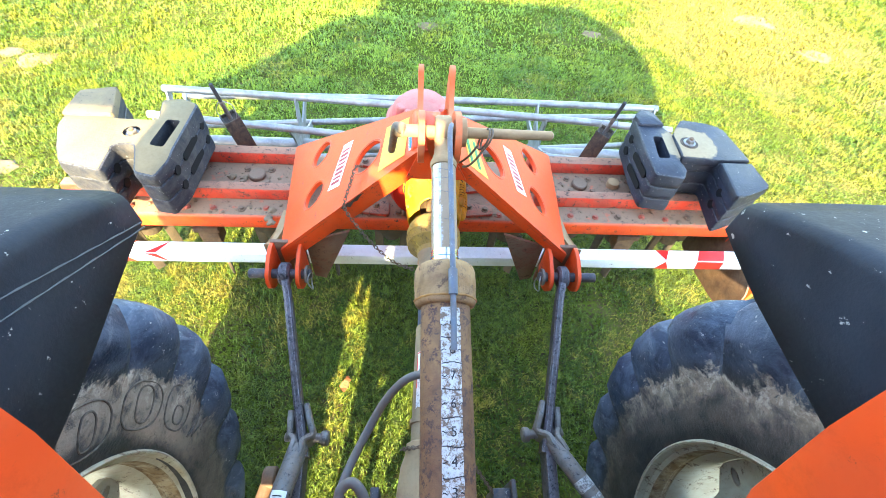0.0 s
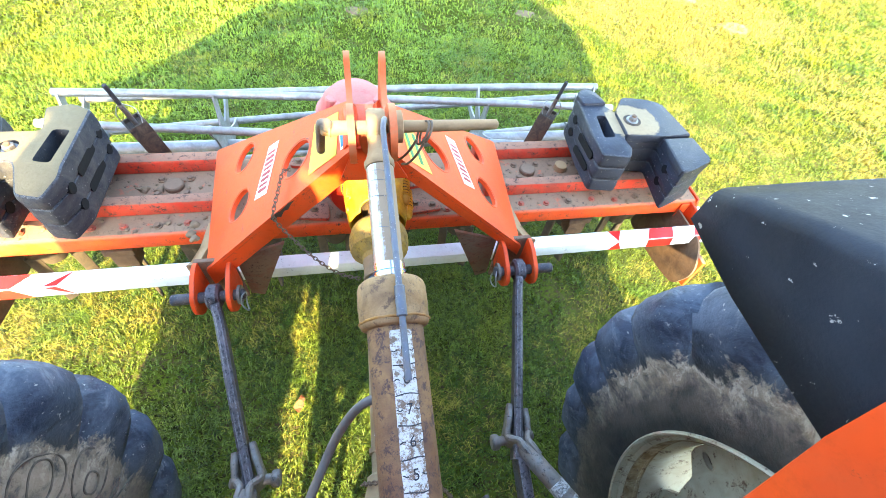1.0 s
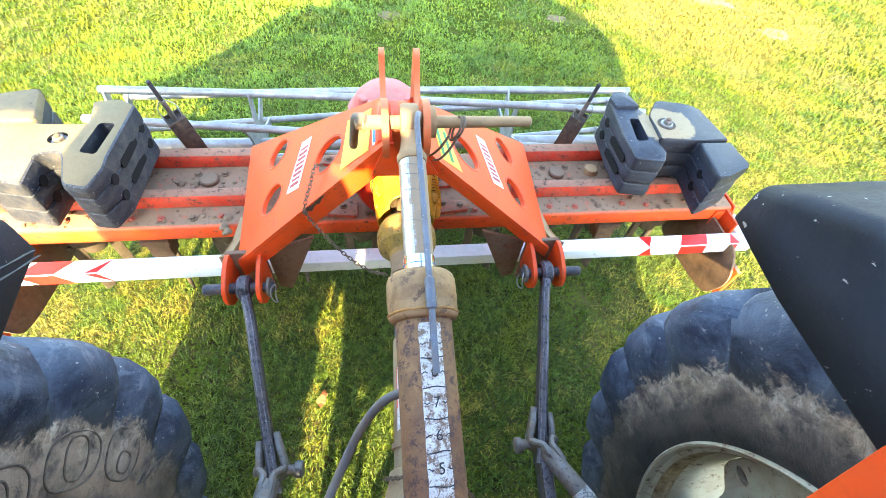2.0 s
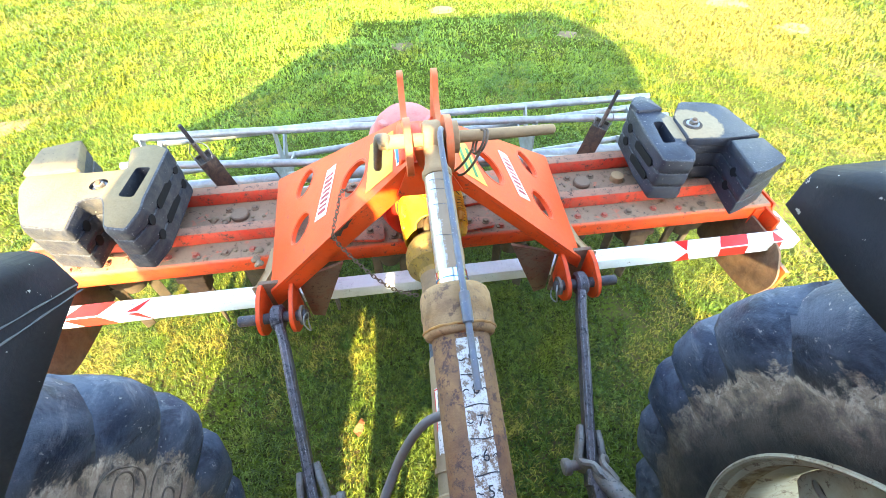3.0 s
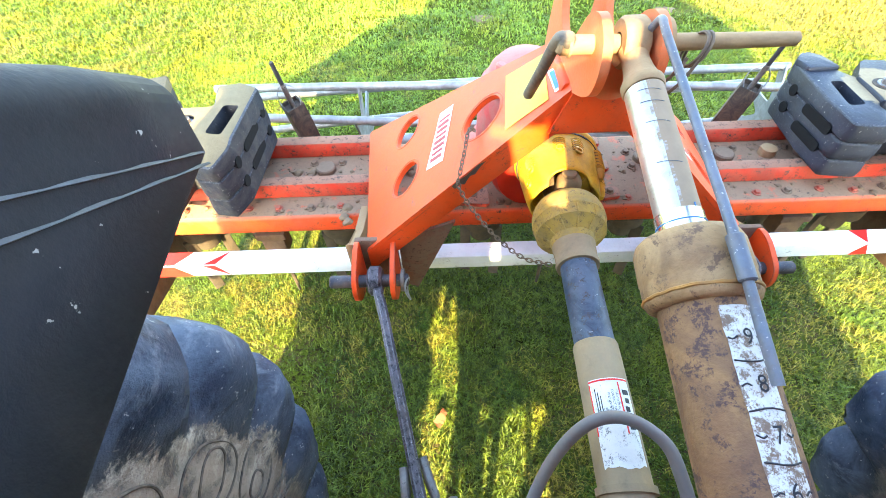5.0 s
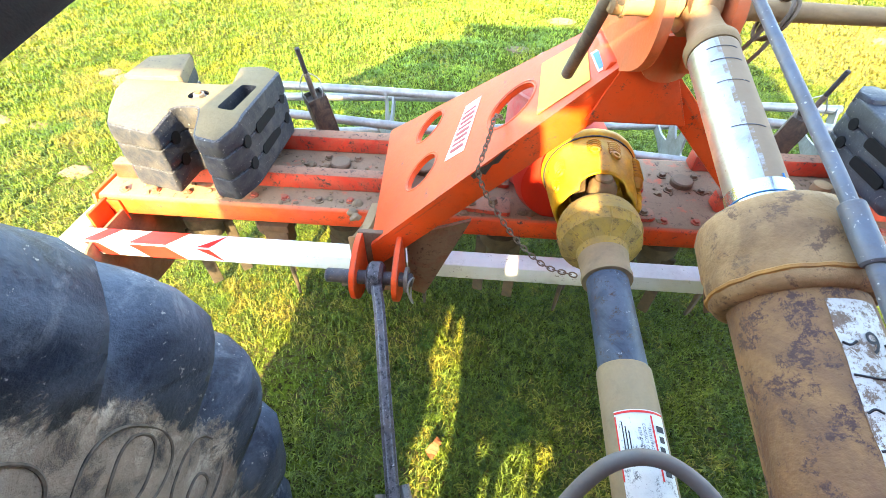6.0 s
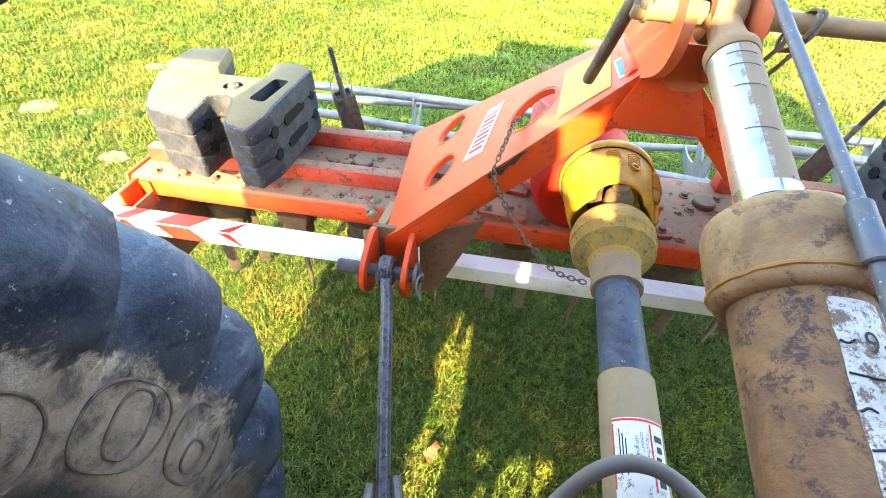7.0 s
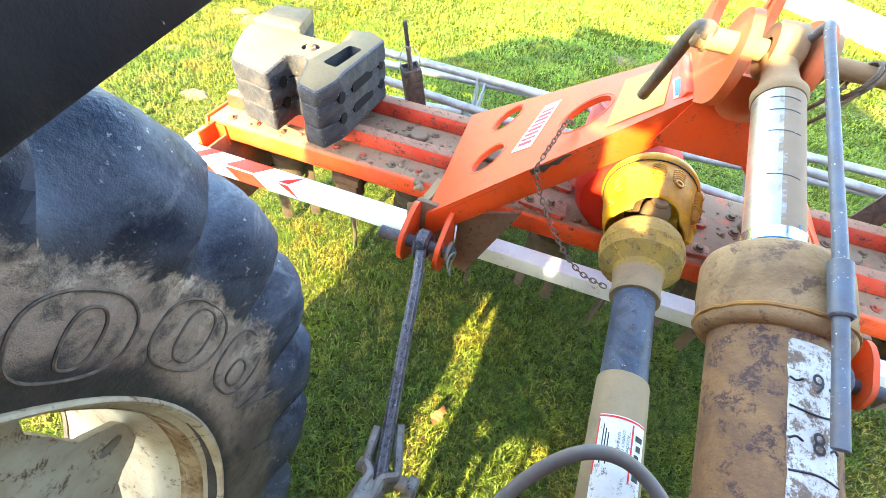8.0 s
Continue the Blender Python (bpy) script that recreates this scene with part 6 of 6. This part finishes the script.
# indicator rod that rides beside the barrel
ind = thing("indicator_rod", (0.035, -0.3, 1.0), "thin grey bent indicator rod clipped to the top link", "indicator rod")
path = [(0.034, -0.150, 1.146), (0.034, -0.166, 1.164), (0.031, -0.182, 1.171), (0.0285, -0.203, 1.167), (0.0285, -0.463, 1.093), (0.0285, -0.590, 1.0500)]
path = path[:4] + [Vector(path[3]).lerp(Vector(path[4]), k / 4) for k in (1, 2, 3)] + path[4:]
bm = bmesh.new()
tube(bm, smooth_path(path, 6), 0.0050, 12)
part("rod", bm, M_GREYROD, ind)
bm = bmesh.new()
rod(bm, (0.0285, -0.462, 1.0933), (0.0285, -0.506, 1.0795), 0.0079, 16, 0.0015)
part("guide_sleeve", bm, M_GREYROD, ind, "grey guide sleeve")

# top link pin with bent handle, and its ring clip
pin = thing("hitch_pin", (0.06, -0.08, 1.04), "dusty brown top link pin with bent dark handle", "hitch pin")
bm = bmesh.new()
rod(bm, (-0.080, -0.133, 1.122), (0.262, -0.120, 1.112), 0.0135, 20, 0.004, 0.0098)
part("shank", bm, M_DUSTY_STEEL, pin)
bm = bmesh.new()
tube(bm, smooth_path([(-0.062, -0.134, 1.124), (-0.073, -0.134, 1.132), (-0.079, -0.124, 1.122), (-0.086, -0.088, 1.062), (-0.093, -0.047, 0.999)], 6), 0.0092, 14)
bmesh.ops.create_uvsphere(bm, u_segments=16, v_segments=10, radius=0.0135, matrix=Matrix.Translation((-0.068, -0.134, 1.128)))
part("handle", bm, M_HANDLE, pin, "dark bent handle with bare tip")
bm = bmesh.new()
lathe(bm, [(0, 0.010), (0, 0.0165), (0.004, 0.0165), (0.004, 0.010)], (-0.066, -0.133, 1.122), (1, 0, 0), 20)
part("collar", bm, M_DUSTY_STEEL, pin)
clip = thing("ring_clip", (0.105, -0.13, 1.10), "rusty spring ring clip through the hitch pin", "lynch pin")
bm = bmesh.new()
for k in range(2):
    tube(bm, [(0.108 + 0.006 * k + 0.010 * math.sin(t), -0.140 + 0.020 * math.cos(t), 1.112 + 0.022 * math.sin(t)) for t in (2 * math.pi * i / 28 for i in range(28))], 0.0024, 6, closed=True)
part("spring_ring", bm, M_CHAIN, clip)
bm = bmesh.new()
tube(bm, smooth_path([(0.094, -0.158, 1.110), (0.080, -0.160, 1.085), (0.068, -0.150, 1.060), (0.062, -0.138, 1.045)], 5), 0.0026, 6)
tube(bm, smooth_path([(0.108, -0.162, 1.106), (0.094, -0.166, 1.08), (0.080, -0.160, 1.055), (0.070, -0.146, 1.040)], 5), 0.0026, 6)
part("spring_leg", bm, M_CHAIN, clip)

# lower hitch pins
for s in (-1, 1):
    c0 = hx(s * 0.425)
    hp = thing("lower_hitch_pin", (c0, -0.15, 0.6), "blue-grey steel hitch pin through the clevis", "hitch pin", "lower hitch pins")
    bm = bmesh.new()
    rod(bm, (c0 - s * 0.075, -0.150, 0.612), (c0 + s * 0.103, -0.150, 0.612), 0.0145, 18, 0.003)
    part("shank", bm, M_PIN, hp)
    bm = bmesh.new()
    lathe(bm, [(0, 0.014), (0, 0.026), (0.007, 0.026), (0.007, 0.014)], (c0 - s * 0.066, -0.150, 0.612), (s, 0, 0), 20)
    part("washer", bm, M_JOINT, hp)
    bm = bmesh.new()
    tube(bm, [(c0 - s * 0.072 + 0.004 * math.sin(2 * t), -0.160 + 0.020 * math.cos(t), 0.592 + 0.032 * math.sin(t)) for t in (2 * math.pi * i / 22 for i in range(22))], 0.0022, 6, closed=True)
    part("spring_ring", bm, M_GALV, hp, "thin spring ring")

# ---- drive shaft ----
P0, P1 = Vector((0.032, 0.16, 0.718)), Vector((-0.018, -1.25, 0.672))
SW = (P1 - P0).normalized()


def sy(y):
    return (0.16 - y) / abs(SW.y)


shaft = thing("drive_shaft", (0.0, -0.45, 0.66), "dusty drive shaft with yellow plastic guard cones", "drive shaft")


def turned(name, prof, mat, label="", parent=None, n=40, angle=35.0):
    bm = bmesh.new()
    lathe(bm, [(sy(y), r) for y, r in prof], P0, SW, n)
    return part(name, bm, mat, parent or shaft, label, angle)


turned("inner_tube", [(-0.16, 0.0), (-0.16, 0.0350), (-0.395, 0.0350), (-0.395, 0)], M_PTO_BLUE, "blue-black inner guard tube")
outer = turned("outer_tube", [(-0.372, 0.0), (-0.372, 0.0372), (-0.375, 0.0385), (-0.80, 0.0395), (-1.2, 0.0405), (-1.2, 0)], M_PTO_TAN, "dusty tan outer guard tube")
turned("tube_band", [(-0.595, 0.039), (-0.595, 0.0435), (-0.605, 0.0435), (-0.605, 0.039)], M_PTO_TAN)
turned("tractor_cone", [(-0.64, 0.039), (-0.645, 0.048), (-0.665, 0.050), (-0.69, 0.058), (-0.78, 0.068), (-0.80, 0.076), (-1.0, 0.081), (-1.0, 0.0)], M_PTO_TAN, "dusty guard cone at the tractor")
cone = turned("guard_cone", [(-0.150, 0.0335), (-0.150, 0.0440), (-0.135, 0.0465), (-0.124, 0.0610), (-0.117, 0.0735), (-0.095, 0.0765), (-0.092, 0.0785), (-0.072, 0.0780), (-0.055, 0.0735), (-0.043, 0.067), (-0.036, 0.0558), (-0.036, 0.0)],
              M_YELLOW_DUSTY, "dusty yellow guard cone")
turned("collar", [(-0.203, 0.0335), (-0.203, 0.0423), (-0.195, 0.0436), (-0.189, 0.0414), (-0.165, 0.0426), (-0.149, 0.0442), (-0.149, 0.0335)], M_PTO_TAN, "dusty tan collar of the guard cone", cone)
bm = bmesh.new()
for k in range(12):
    a = 2 * math.pi * k / 12
    d, aa, bb = frame_of(SW)
    c = (aa * math.cos(a) + bb * math.sin(a))
    tube(bm, [P0 + SW * sy(-0.095) + c * 0.0760, P0 + SW * sy(-0.116) + c * 0.0732, P0 + SW * sy(-0.124) + c * 0.0602, P0 + SW * sy(-0.136) + c * 0.0460], 0.0020, 6)
part("rib", bm, M_YELLOW_DUSTY, cone)
joint = turned("joint", [(-0.03, 0.0), (-0.03, 0.036), (0.0, 0.040), (0.05, 0.045), (0.10, 0.05), (0.10, 0)], M_HOLLOW, "dark universal joint")
bm = bmesh.new()
box(bm, (-0.026, -0.040, -0.075), (0.026, 0.004, 0.075), 0.016, Matrix.Translation(P0 + SW * sy(0.0)), 4)
rod(bm, P0 + SW * sy(-0.012) + Vector((0, 0, -0.080)), P0 + SW * sy(-0.012) + Vector((0, 0, 0.080)), 0.017, 18, 0.003)
part("yoke", bm, M_YOKE, joint, "dusty cast yoke")
bm = bmesh.new()
d, aa, bb = frame_of(SW)
rings = []
# bellows shield, open towards the cone, with its window left free at the top
prof = [(-0.036, 0.074), (-0.020, 0.079), (0.0, 0.083), (0.030, 0.087), (0.070, 0.0915), (0.104, 0.094), (0.110, 0.1005), (0.126, 0.1005), (0.131, 0.095), (0.138, 0.089), (0.145, 0.076)]
n = 96
crest = math.atan2(bb.z, aa.z)


def shield_radius(y):
    for (y0, r0), (y1, r1) in zip(prof, prof[1:]):
        if y <= y1:
            return r0 + (r1 - r0) * max(0.0, (y - y0) / (y1 - y0))
    return prof[-1][1]


for j in range(23):
    ring = []
    for i in range(n):
        t = 2 * math.pi * i / n
        ang = (t - crest + math.pi) % (2 * math.pi) - math.pi
        front = -0.030
        if abs(ang + 0.02) < 0.62:
            front += 0.028 * math.sqrt(1 - ((ang + 0.02) / 0.62) ** 2) ** 0.8
        front += 0.008 * max(0.0, math.cos(3.0 * (abs(ang) - 1.75))) * (0.9 < abs(ang) < 2.6)
        y = front + (0.145 - front) * (j / 22) ** 0.9 if j < 22 else 0.145
        r = shield_radius(y)
        ring.append(bm.verts.new(P0 + SW * sy(y) + (aa * math.cos(t) + bb * math.sin(t)) * r))
    rings.append(ring)
for u, v in zip(rings, rings[1:]):
    for i in range(n):
        bm.faces.new((u[i], u[(i + 1) % n], v[(i + 1) % n], v[i]))
shield = part("shield", bm, M_YELLOW, shaft, "bright yellow plastic joint shield with a window", 50)
mod = shield.modifiers.new("thickness", 'SOLIDIFY')
mod.thickness = 0.004
# stacks of crescent ridges moulded on the shield, each ending in a small ring
for a, y0, count in ((crest - 0.14, 0.094, 5), (crest + 0.32, 0.094, 6), (crest - 1.00, 0.070, 5), (crest - 1.22, 0.036, 4)):
    for j in range(count):
        yj = y0 - 0.0062 * j
        # each ridge gets a near-black arc that paints in the shade before it
        for dy, lift, wire, coat, name in ((0.0, 0.0012, 0.0021, M_YELLOW, "ridge"), (-0.0031, 0.0002, 0.0013, M_RECESS_SHADE, "ridge_shade")):
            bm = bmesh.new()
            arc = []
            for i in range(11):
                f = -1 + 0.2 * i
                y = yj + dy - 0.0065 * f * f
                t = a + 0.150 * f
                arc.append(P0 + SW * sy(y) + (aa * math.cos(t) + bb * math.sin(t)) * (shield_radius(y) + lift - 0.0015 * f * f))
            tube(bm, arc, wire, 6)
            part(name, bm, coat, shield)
    y = y0 - 0.0062 * count - 0.004
    c = aa * math.cos(a) + bb * math.sin(a)
    bm = bmesh.new()
    lathe(bm, [(0.0, 0.0105), (0.0045, 0.0095), (0.0045, 0.0060), (0.001, 0.0050), (0.001, 0.0)], P0 + SW * sy(y) + c * (shield_radius(y) - 0.0005), c, 18)
    part("ridge_ring", bm, M_YELLOW, shield)
# ribbed spring housings moulded on the shield
for k, (a, y0, y1) in enumerate(((crest + 1.12, 0.096, 0.010), (crest + 1.6, 0.096, -0.008), (crest + 2.6, 0.096, 0.0), (crest - 2.6, 0.096, 0.0))):
    radial = aa * math.cos(a) + bb * math.sin(a)
    lobe = []
    m = 6
    span = y0 - y1
    for j in range(m):
        s0 = span * j / m * 0.72
        lobe += [(s0, 0.0150 - 0.0003 * j), (s0 + span * 0.045, 0.0190 - 0.0003 * j), (s0 + span * 0.10, 0.0150 - 0.0003 * j)]
    lobe += [(span * 0.80, 0.0135), (span * 0.92, 0.011), (span, 0.006), (span, 0.0)]
    bm = bmesh.new()
    lathe(bm, [(0.0, 0.0)] + lobe, P0 + SW * sy(y0) + radial * 0.0860, SW, 20)
    spring = part("spring_housing", bm, M_YELLOW, shield)
    # near-black arcs imitate the shade in the housing's grooves
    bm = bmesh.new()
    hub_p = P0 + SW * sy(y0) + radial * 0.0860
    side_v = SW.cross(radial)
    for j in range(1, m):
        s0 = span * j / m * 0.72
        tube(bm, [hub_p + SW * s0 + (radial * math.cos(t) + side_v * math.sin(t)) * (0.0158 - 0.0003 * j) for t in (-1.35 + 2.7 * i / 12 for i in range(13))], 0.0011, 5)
    part("groove_shade", bm, M_RECESS_SHADE, spring)
bm = bmesh.new()
lathe(bm, [(sy(0.108), 0.093), (sy(0.108), 0.0970), (sy(0.103), 0.0970), (sy(0.103), 0.093)], P0, SW, 48)
part("clamp_band", bm, M_INK, shield, "black clamp band")

# warning label on the outer tube
def on_tube(a, y, lift=0.0):
    """a: metres round the tube from its crest, y along it."""
    t = a / 0.039
    up = Vector((0, 0, 1))
    up = (up - SW * up.dot(SW)).normalized()
    return P0 + SW * sy(y) + (Vector((1, 0, 0)) * math.sin(t) + up * math.cos(t)) * (0.0389 + lift)


def wrap(name, a0, a1, y0, y1, lift, mat, parent, label="", ragged=0.0):
    bm = bmesh.new()
    rows = [[bm.verts.new(on_tube(a0 + (a1 - a0) * i / 12, y0 + (y1 - y0) * j / 6 + (ragged * (math.sin(i * 0.7 + j) + 0.5 * math.sin(i * i * 1.3)) if j == 0 else 0), lift)) for i in range(13)] for j in range(7)]
    for u, v in zip(rows, rows[1:]):
        for i in range(12):
            bm.faces.new((u[i], u[i + 1], v[i + 1], v[i]))
    return part(name, bm, mat, parent, label)


lab = wrap("label", -0.036, 0.030, -0.575, -0.445, 0.0006, M_LABEL, outer, "torn white safety label with red border", 0.003)
wrap("border", -0.036, 0.030, -0.4495, -0.4465, 0.0011, M_REFLECT, lab)
wrap("border", 0.0085, 0.0110, -0.53, -0.452, 0.0011, M_REFLECT, lab)
wrap("border", -0.036, -0.0340, -0.53, -0.452, 0.0011, M_REFLECT, lab)
for k in range(5):
    wrap("picture", 0.014 + 0.002 * (k % 2), 0.026 - 0.002 * (k % 3), -0.472 - 0.013 * k, -0.464 - 0.013 * k, 0.0012, M_INK, lab)
for row, words in enumerate(("ROTATING", "CONTACT CAN", "KEEP AWAY")):
    me = text_mesh(words, 0.0050)
    bm = bmesh.new()
    bm.from_mesh(me)
    bpy.data.meshes.remove(me)
    for v in bm.verts:
        v.co = on_tube(0.004 - 0.0058 * row + v.co.y, -0.482 - v.co.x, 0.0012)
    part("wording", bm, M_INK, lab)
for k in range(3):
    wrap("print_bar", -0.028 + 0.0035 * k, -0.0265 + 0.0035 * k, -0.515 + 0.004 * (k % 2), -0.460 - 0.006 * (k % 3), 0.0012, M_INK, lab)

# grey hydraulic hose that arches over the shaft
hose = bmesh.new()
tube(hose, smooth_path([(0.060, -0.70, 0.715), (0.068, -0.650, 0.730), (0.066, -0.599, 0.746), (0.052, -0.552, 0.761), (0.005, -0.520, 0.768), (-0.046, -0.522, 0.752), (-0.094, -0.556, 0.708), (-0.132, -0.610, 0.668),
                        (-0.163, -0.672, 0.655), (-0.182, -0.735, 0.665), (-0.192, -0.82, 0.70), (-0.185, -0.95, 0.66)], 8), 0.0092, 14)
line = thing("hydraulic_hose", (-0.10, -0.65, 0.68), "grey rubber hydraulic hose arched over the drive shaft", "hose")
part("rubber", hose, M_HOSE, line)
bm = bmesh.new()
rod(bm, (0.060, -0.70, 0.715), (0.055, -0.74, 0.700), 0.0125, 6, 0.001)
part("fitting", bm, M_JOINT, line, "steel hose fitting")
hose = bmesh.new()
tube(hose, smooth_path([(-0.174, -0.86, 0.66), (-0.177, -0.745, 0.690), (-0.170, -0.724, 0.698), (-0.154, -0.716, 0.702), (-0.136, -0.728, 0.699), (-0.122, -0.760, 0.685), (-0.112, -0.86, 0.655)], 8), 0.0105, 14)
line = thing("hydraulic_hose", (-0.15, -0.82, 0.69), "short grey hose loop beside the drive shaft", "hose")
part("rubber", hose, M_HOSE, line)
bm = bmesh.new()
rod(bm, (-0.112, -0.85, 0.657), (-0.108, -0.92, 0.64), 0.014, 6, 0.001)
part("fitting", bm, M_JOINT, line, "steel hose fitting")


# ---- chains ----
def chain(name, pts, label, pitch=0.0100, wire=0.0013):
    path = smooth_path(pts, 24)
    lens = [0.0]
    for a, b in zip(path, path[1:]):
        lens.append(lens[-1] + (b - a).length)
    total = lens[-1]
    link_bm = bmesh.new()
    loop = []
    for i in range(16):
        t = 2 * math.pi * i / 16
        loop.append((0.0072 * math.cos(t), 0.0040 * math.sin(t), 0))
    tube(link_bm, loop, wire, 6, closed=True)
    me = finish("link", link_bm, M_CHAIN)
    top = thing(name, path[0], label, "chain")
    n = int(total / pitch)
    for k in range(n):
        s = (k + 0.5) * total / n
        i = max(j for j in range(len(lens)) if lens[j] <= s)
        i = min(i, len(path) - 2)
        p = path[i].lerp(path[i + 1], (s - lens[i]) / max(1e-6, lens[i + 1] - lens[i]))
        q = (path[i + 1] - path[i]).to_track_quat('X', 'Z').to_matrix().to_4x4()
        piece("link", me, top, Matrix.Translation(p) @ q @ pose(0, 0, 0, 45 if k % 2 else -45, 0, 0))
    return top


chain("safety_chain", [(-0.178, 0.020, 0.885), (-0.192, -0.005, 0.900), (-0.202, -0.050, 0.886), (-0.212, -0.092, 0.872), (-0.216, -0.100, 0.845), (-0.192, -0.110, 0.795), (-0.140, -0.140, 0.735), (-0.085, -0.168, 0.700), (-0.034, -0.195, 0.708)], "thin rusty safety chain from the headstock to the shaft guard")
chain("guard_chain", [(-0.055, -0.655, 0.700), (-0.02, -0.665, 0.760), (0.03, -0.665, 0.755), (0.085, -0.675, 0.70), (0.150, -0.725, 0.60)], "thin chain round the shaft guard")

# ---- bits on the lawn ----
leaf = bmesh.new()
prism(leaf, rounded([(-0.045, -0.02), (-0.01, -0.028), (0.035, -0.012), (0.055, 0.012), (0.02, 0.022), (-0.03, 0.018)], 0.012), 0.0, 0.0015, 'z')
bmesh.ops.triangulate(leaf, faces=list(leaf.faces))
bmesh.ops.subdivide_edges(leaf, edges=list(leaf.edges), cuts=2)
for v in leaf.verts:
    v.co += Vector((0.006 * noise.noise(v.co * 70), 0.010 * noise.noise(v.co * 60 + Vector((4, 0, 0))), 9.0 * v.co.y ** 2 + 0.010 * math.sin(v.co.x * 60) + 0.007 * noise.noise(v.co * 90)))
leaf.transform(pose(-0.284, -0.265, 0.036, 22, -18, 55) @ Matrix.Scale(0.62, 4))
solid("leaf", leaf, M_LEAF, (-0.279, -0.257, 0.03), "curled dry brown leaf lying on the grass", "leaf")


def bare_patch(x, y, r):
    bm = bmesh.new()
    n, rings = 28, []
    for k in range(6):
        ring = []
        for i in range(n):
            t = 2 * math.pi * i / n
            rr = r * k / 5 * (1 + 0.35 * noise.noise((math.cos(t) * 1.4 + x, math.sin(t) * 1.4 + y, 0.4)) + 0.12 * noise.noise((math.cos(t) * 5, math.sin(t) * 5, x)))
            p = (x + rr * math.cos(t), y + rr * math.sin(t) / 1.3)
            ring.append(bm.verts.new((*p, 0.005 * (1 - (k / 5) ** 2) + 0.003 * noise.noise((p[0] * 40, p[1] * 40, 0.0)) - (0.012 if k == 5 else 0.0))))
        rings.append(ring)
    for u, v in zip(rings[1:], rings[2:]):
        for i in range(n):
            bm.faces.new((u[i], u[(i + 1) % n], v[(i + 1) % n], v[i]))
    bm.faces.new(rings[1])
    for v in rings[0]:
        bm.verts.remove(v)
    solid("bare_soil", bm, M_STONE, (x, y, 0.0), "bare patch of dry crumbly soil in the lawn", "soil patch", "bare patches in the lawn", angle=80)


for x, y, r in BARE:
    if y > 0.5:
        bare_patch(x, y, r)
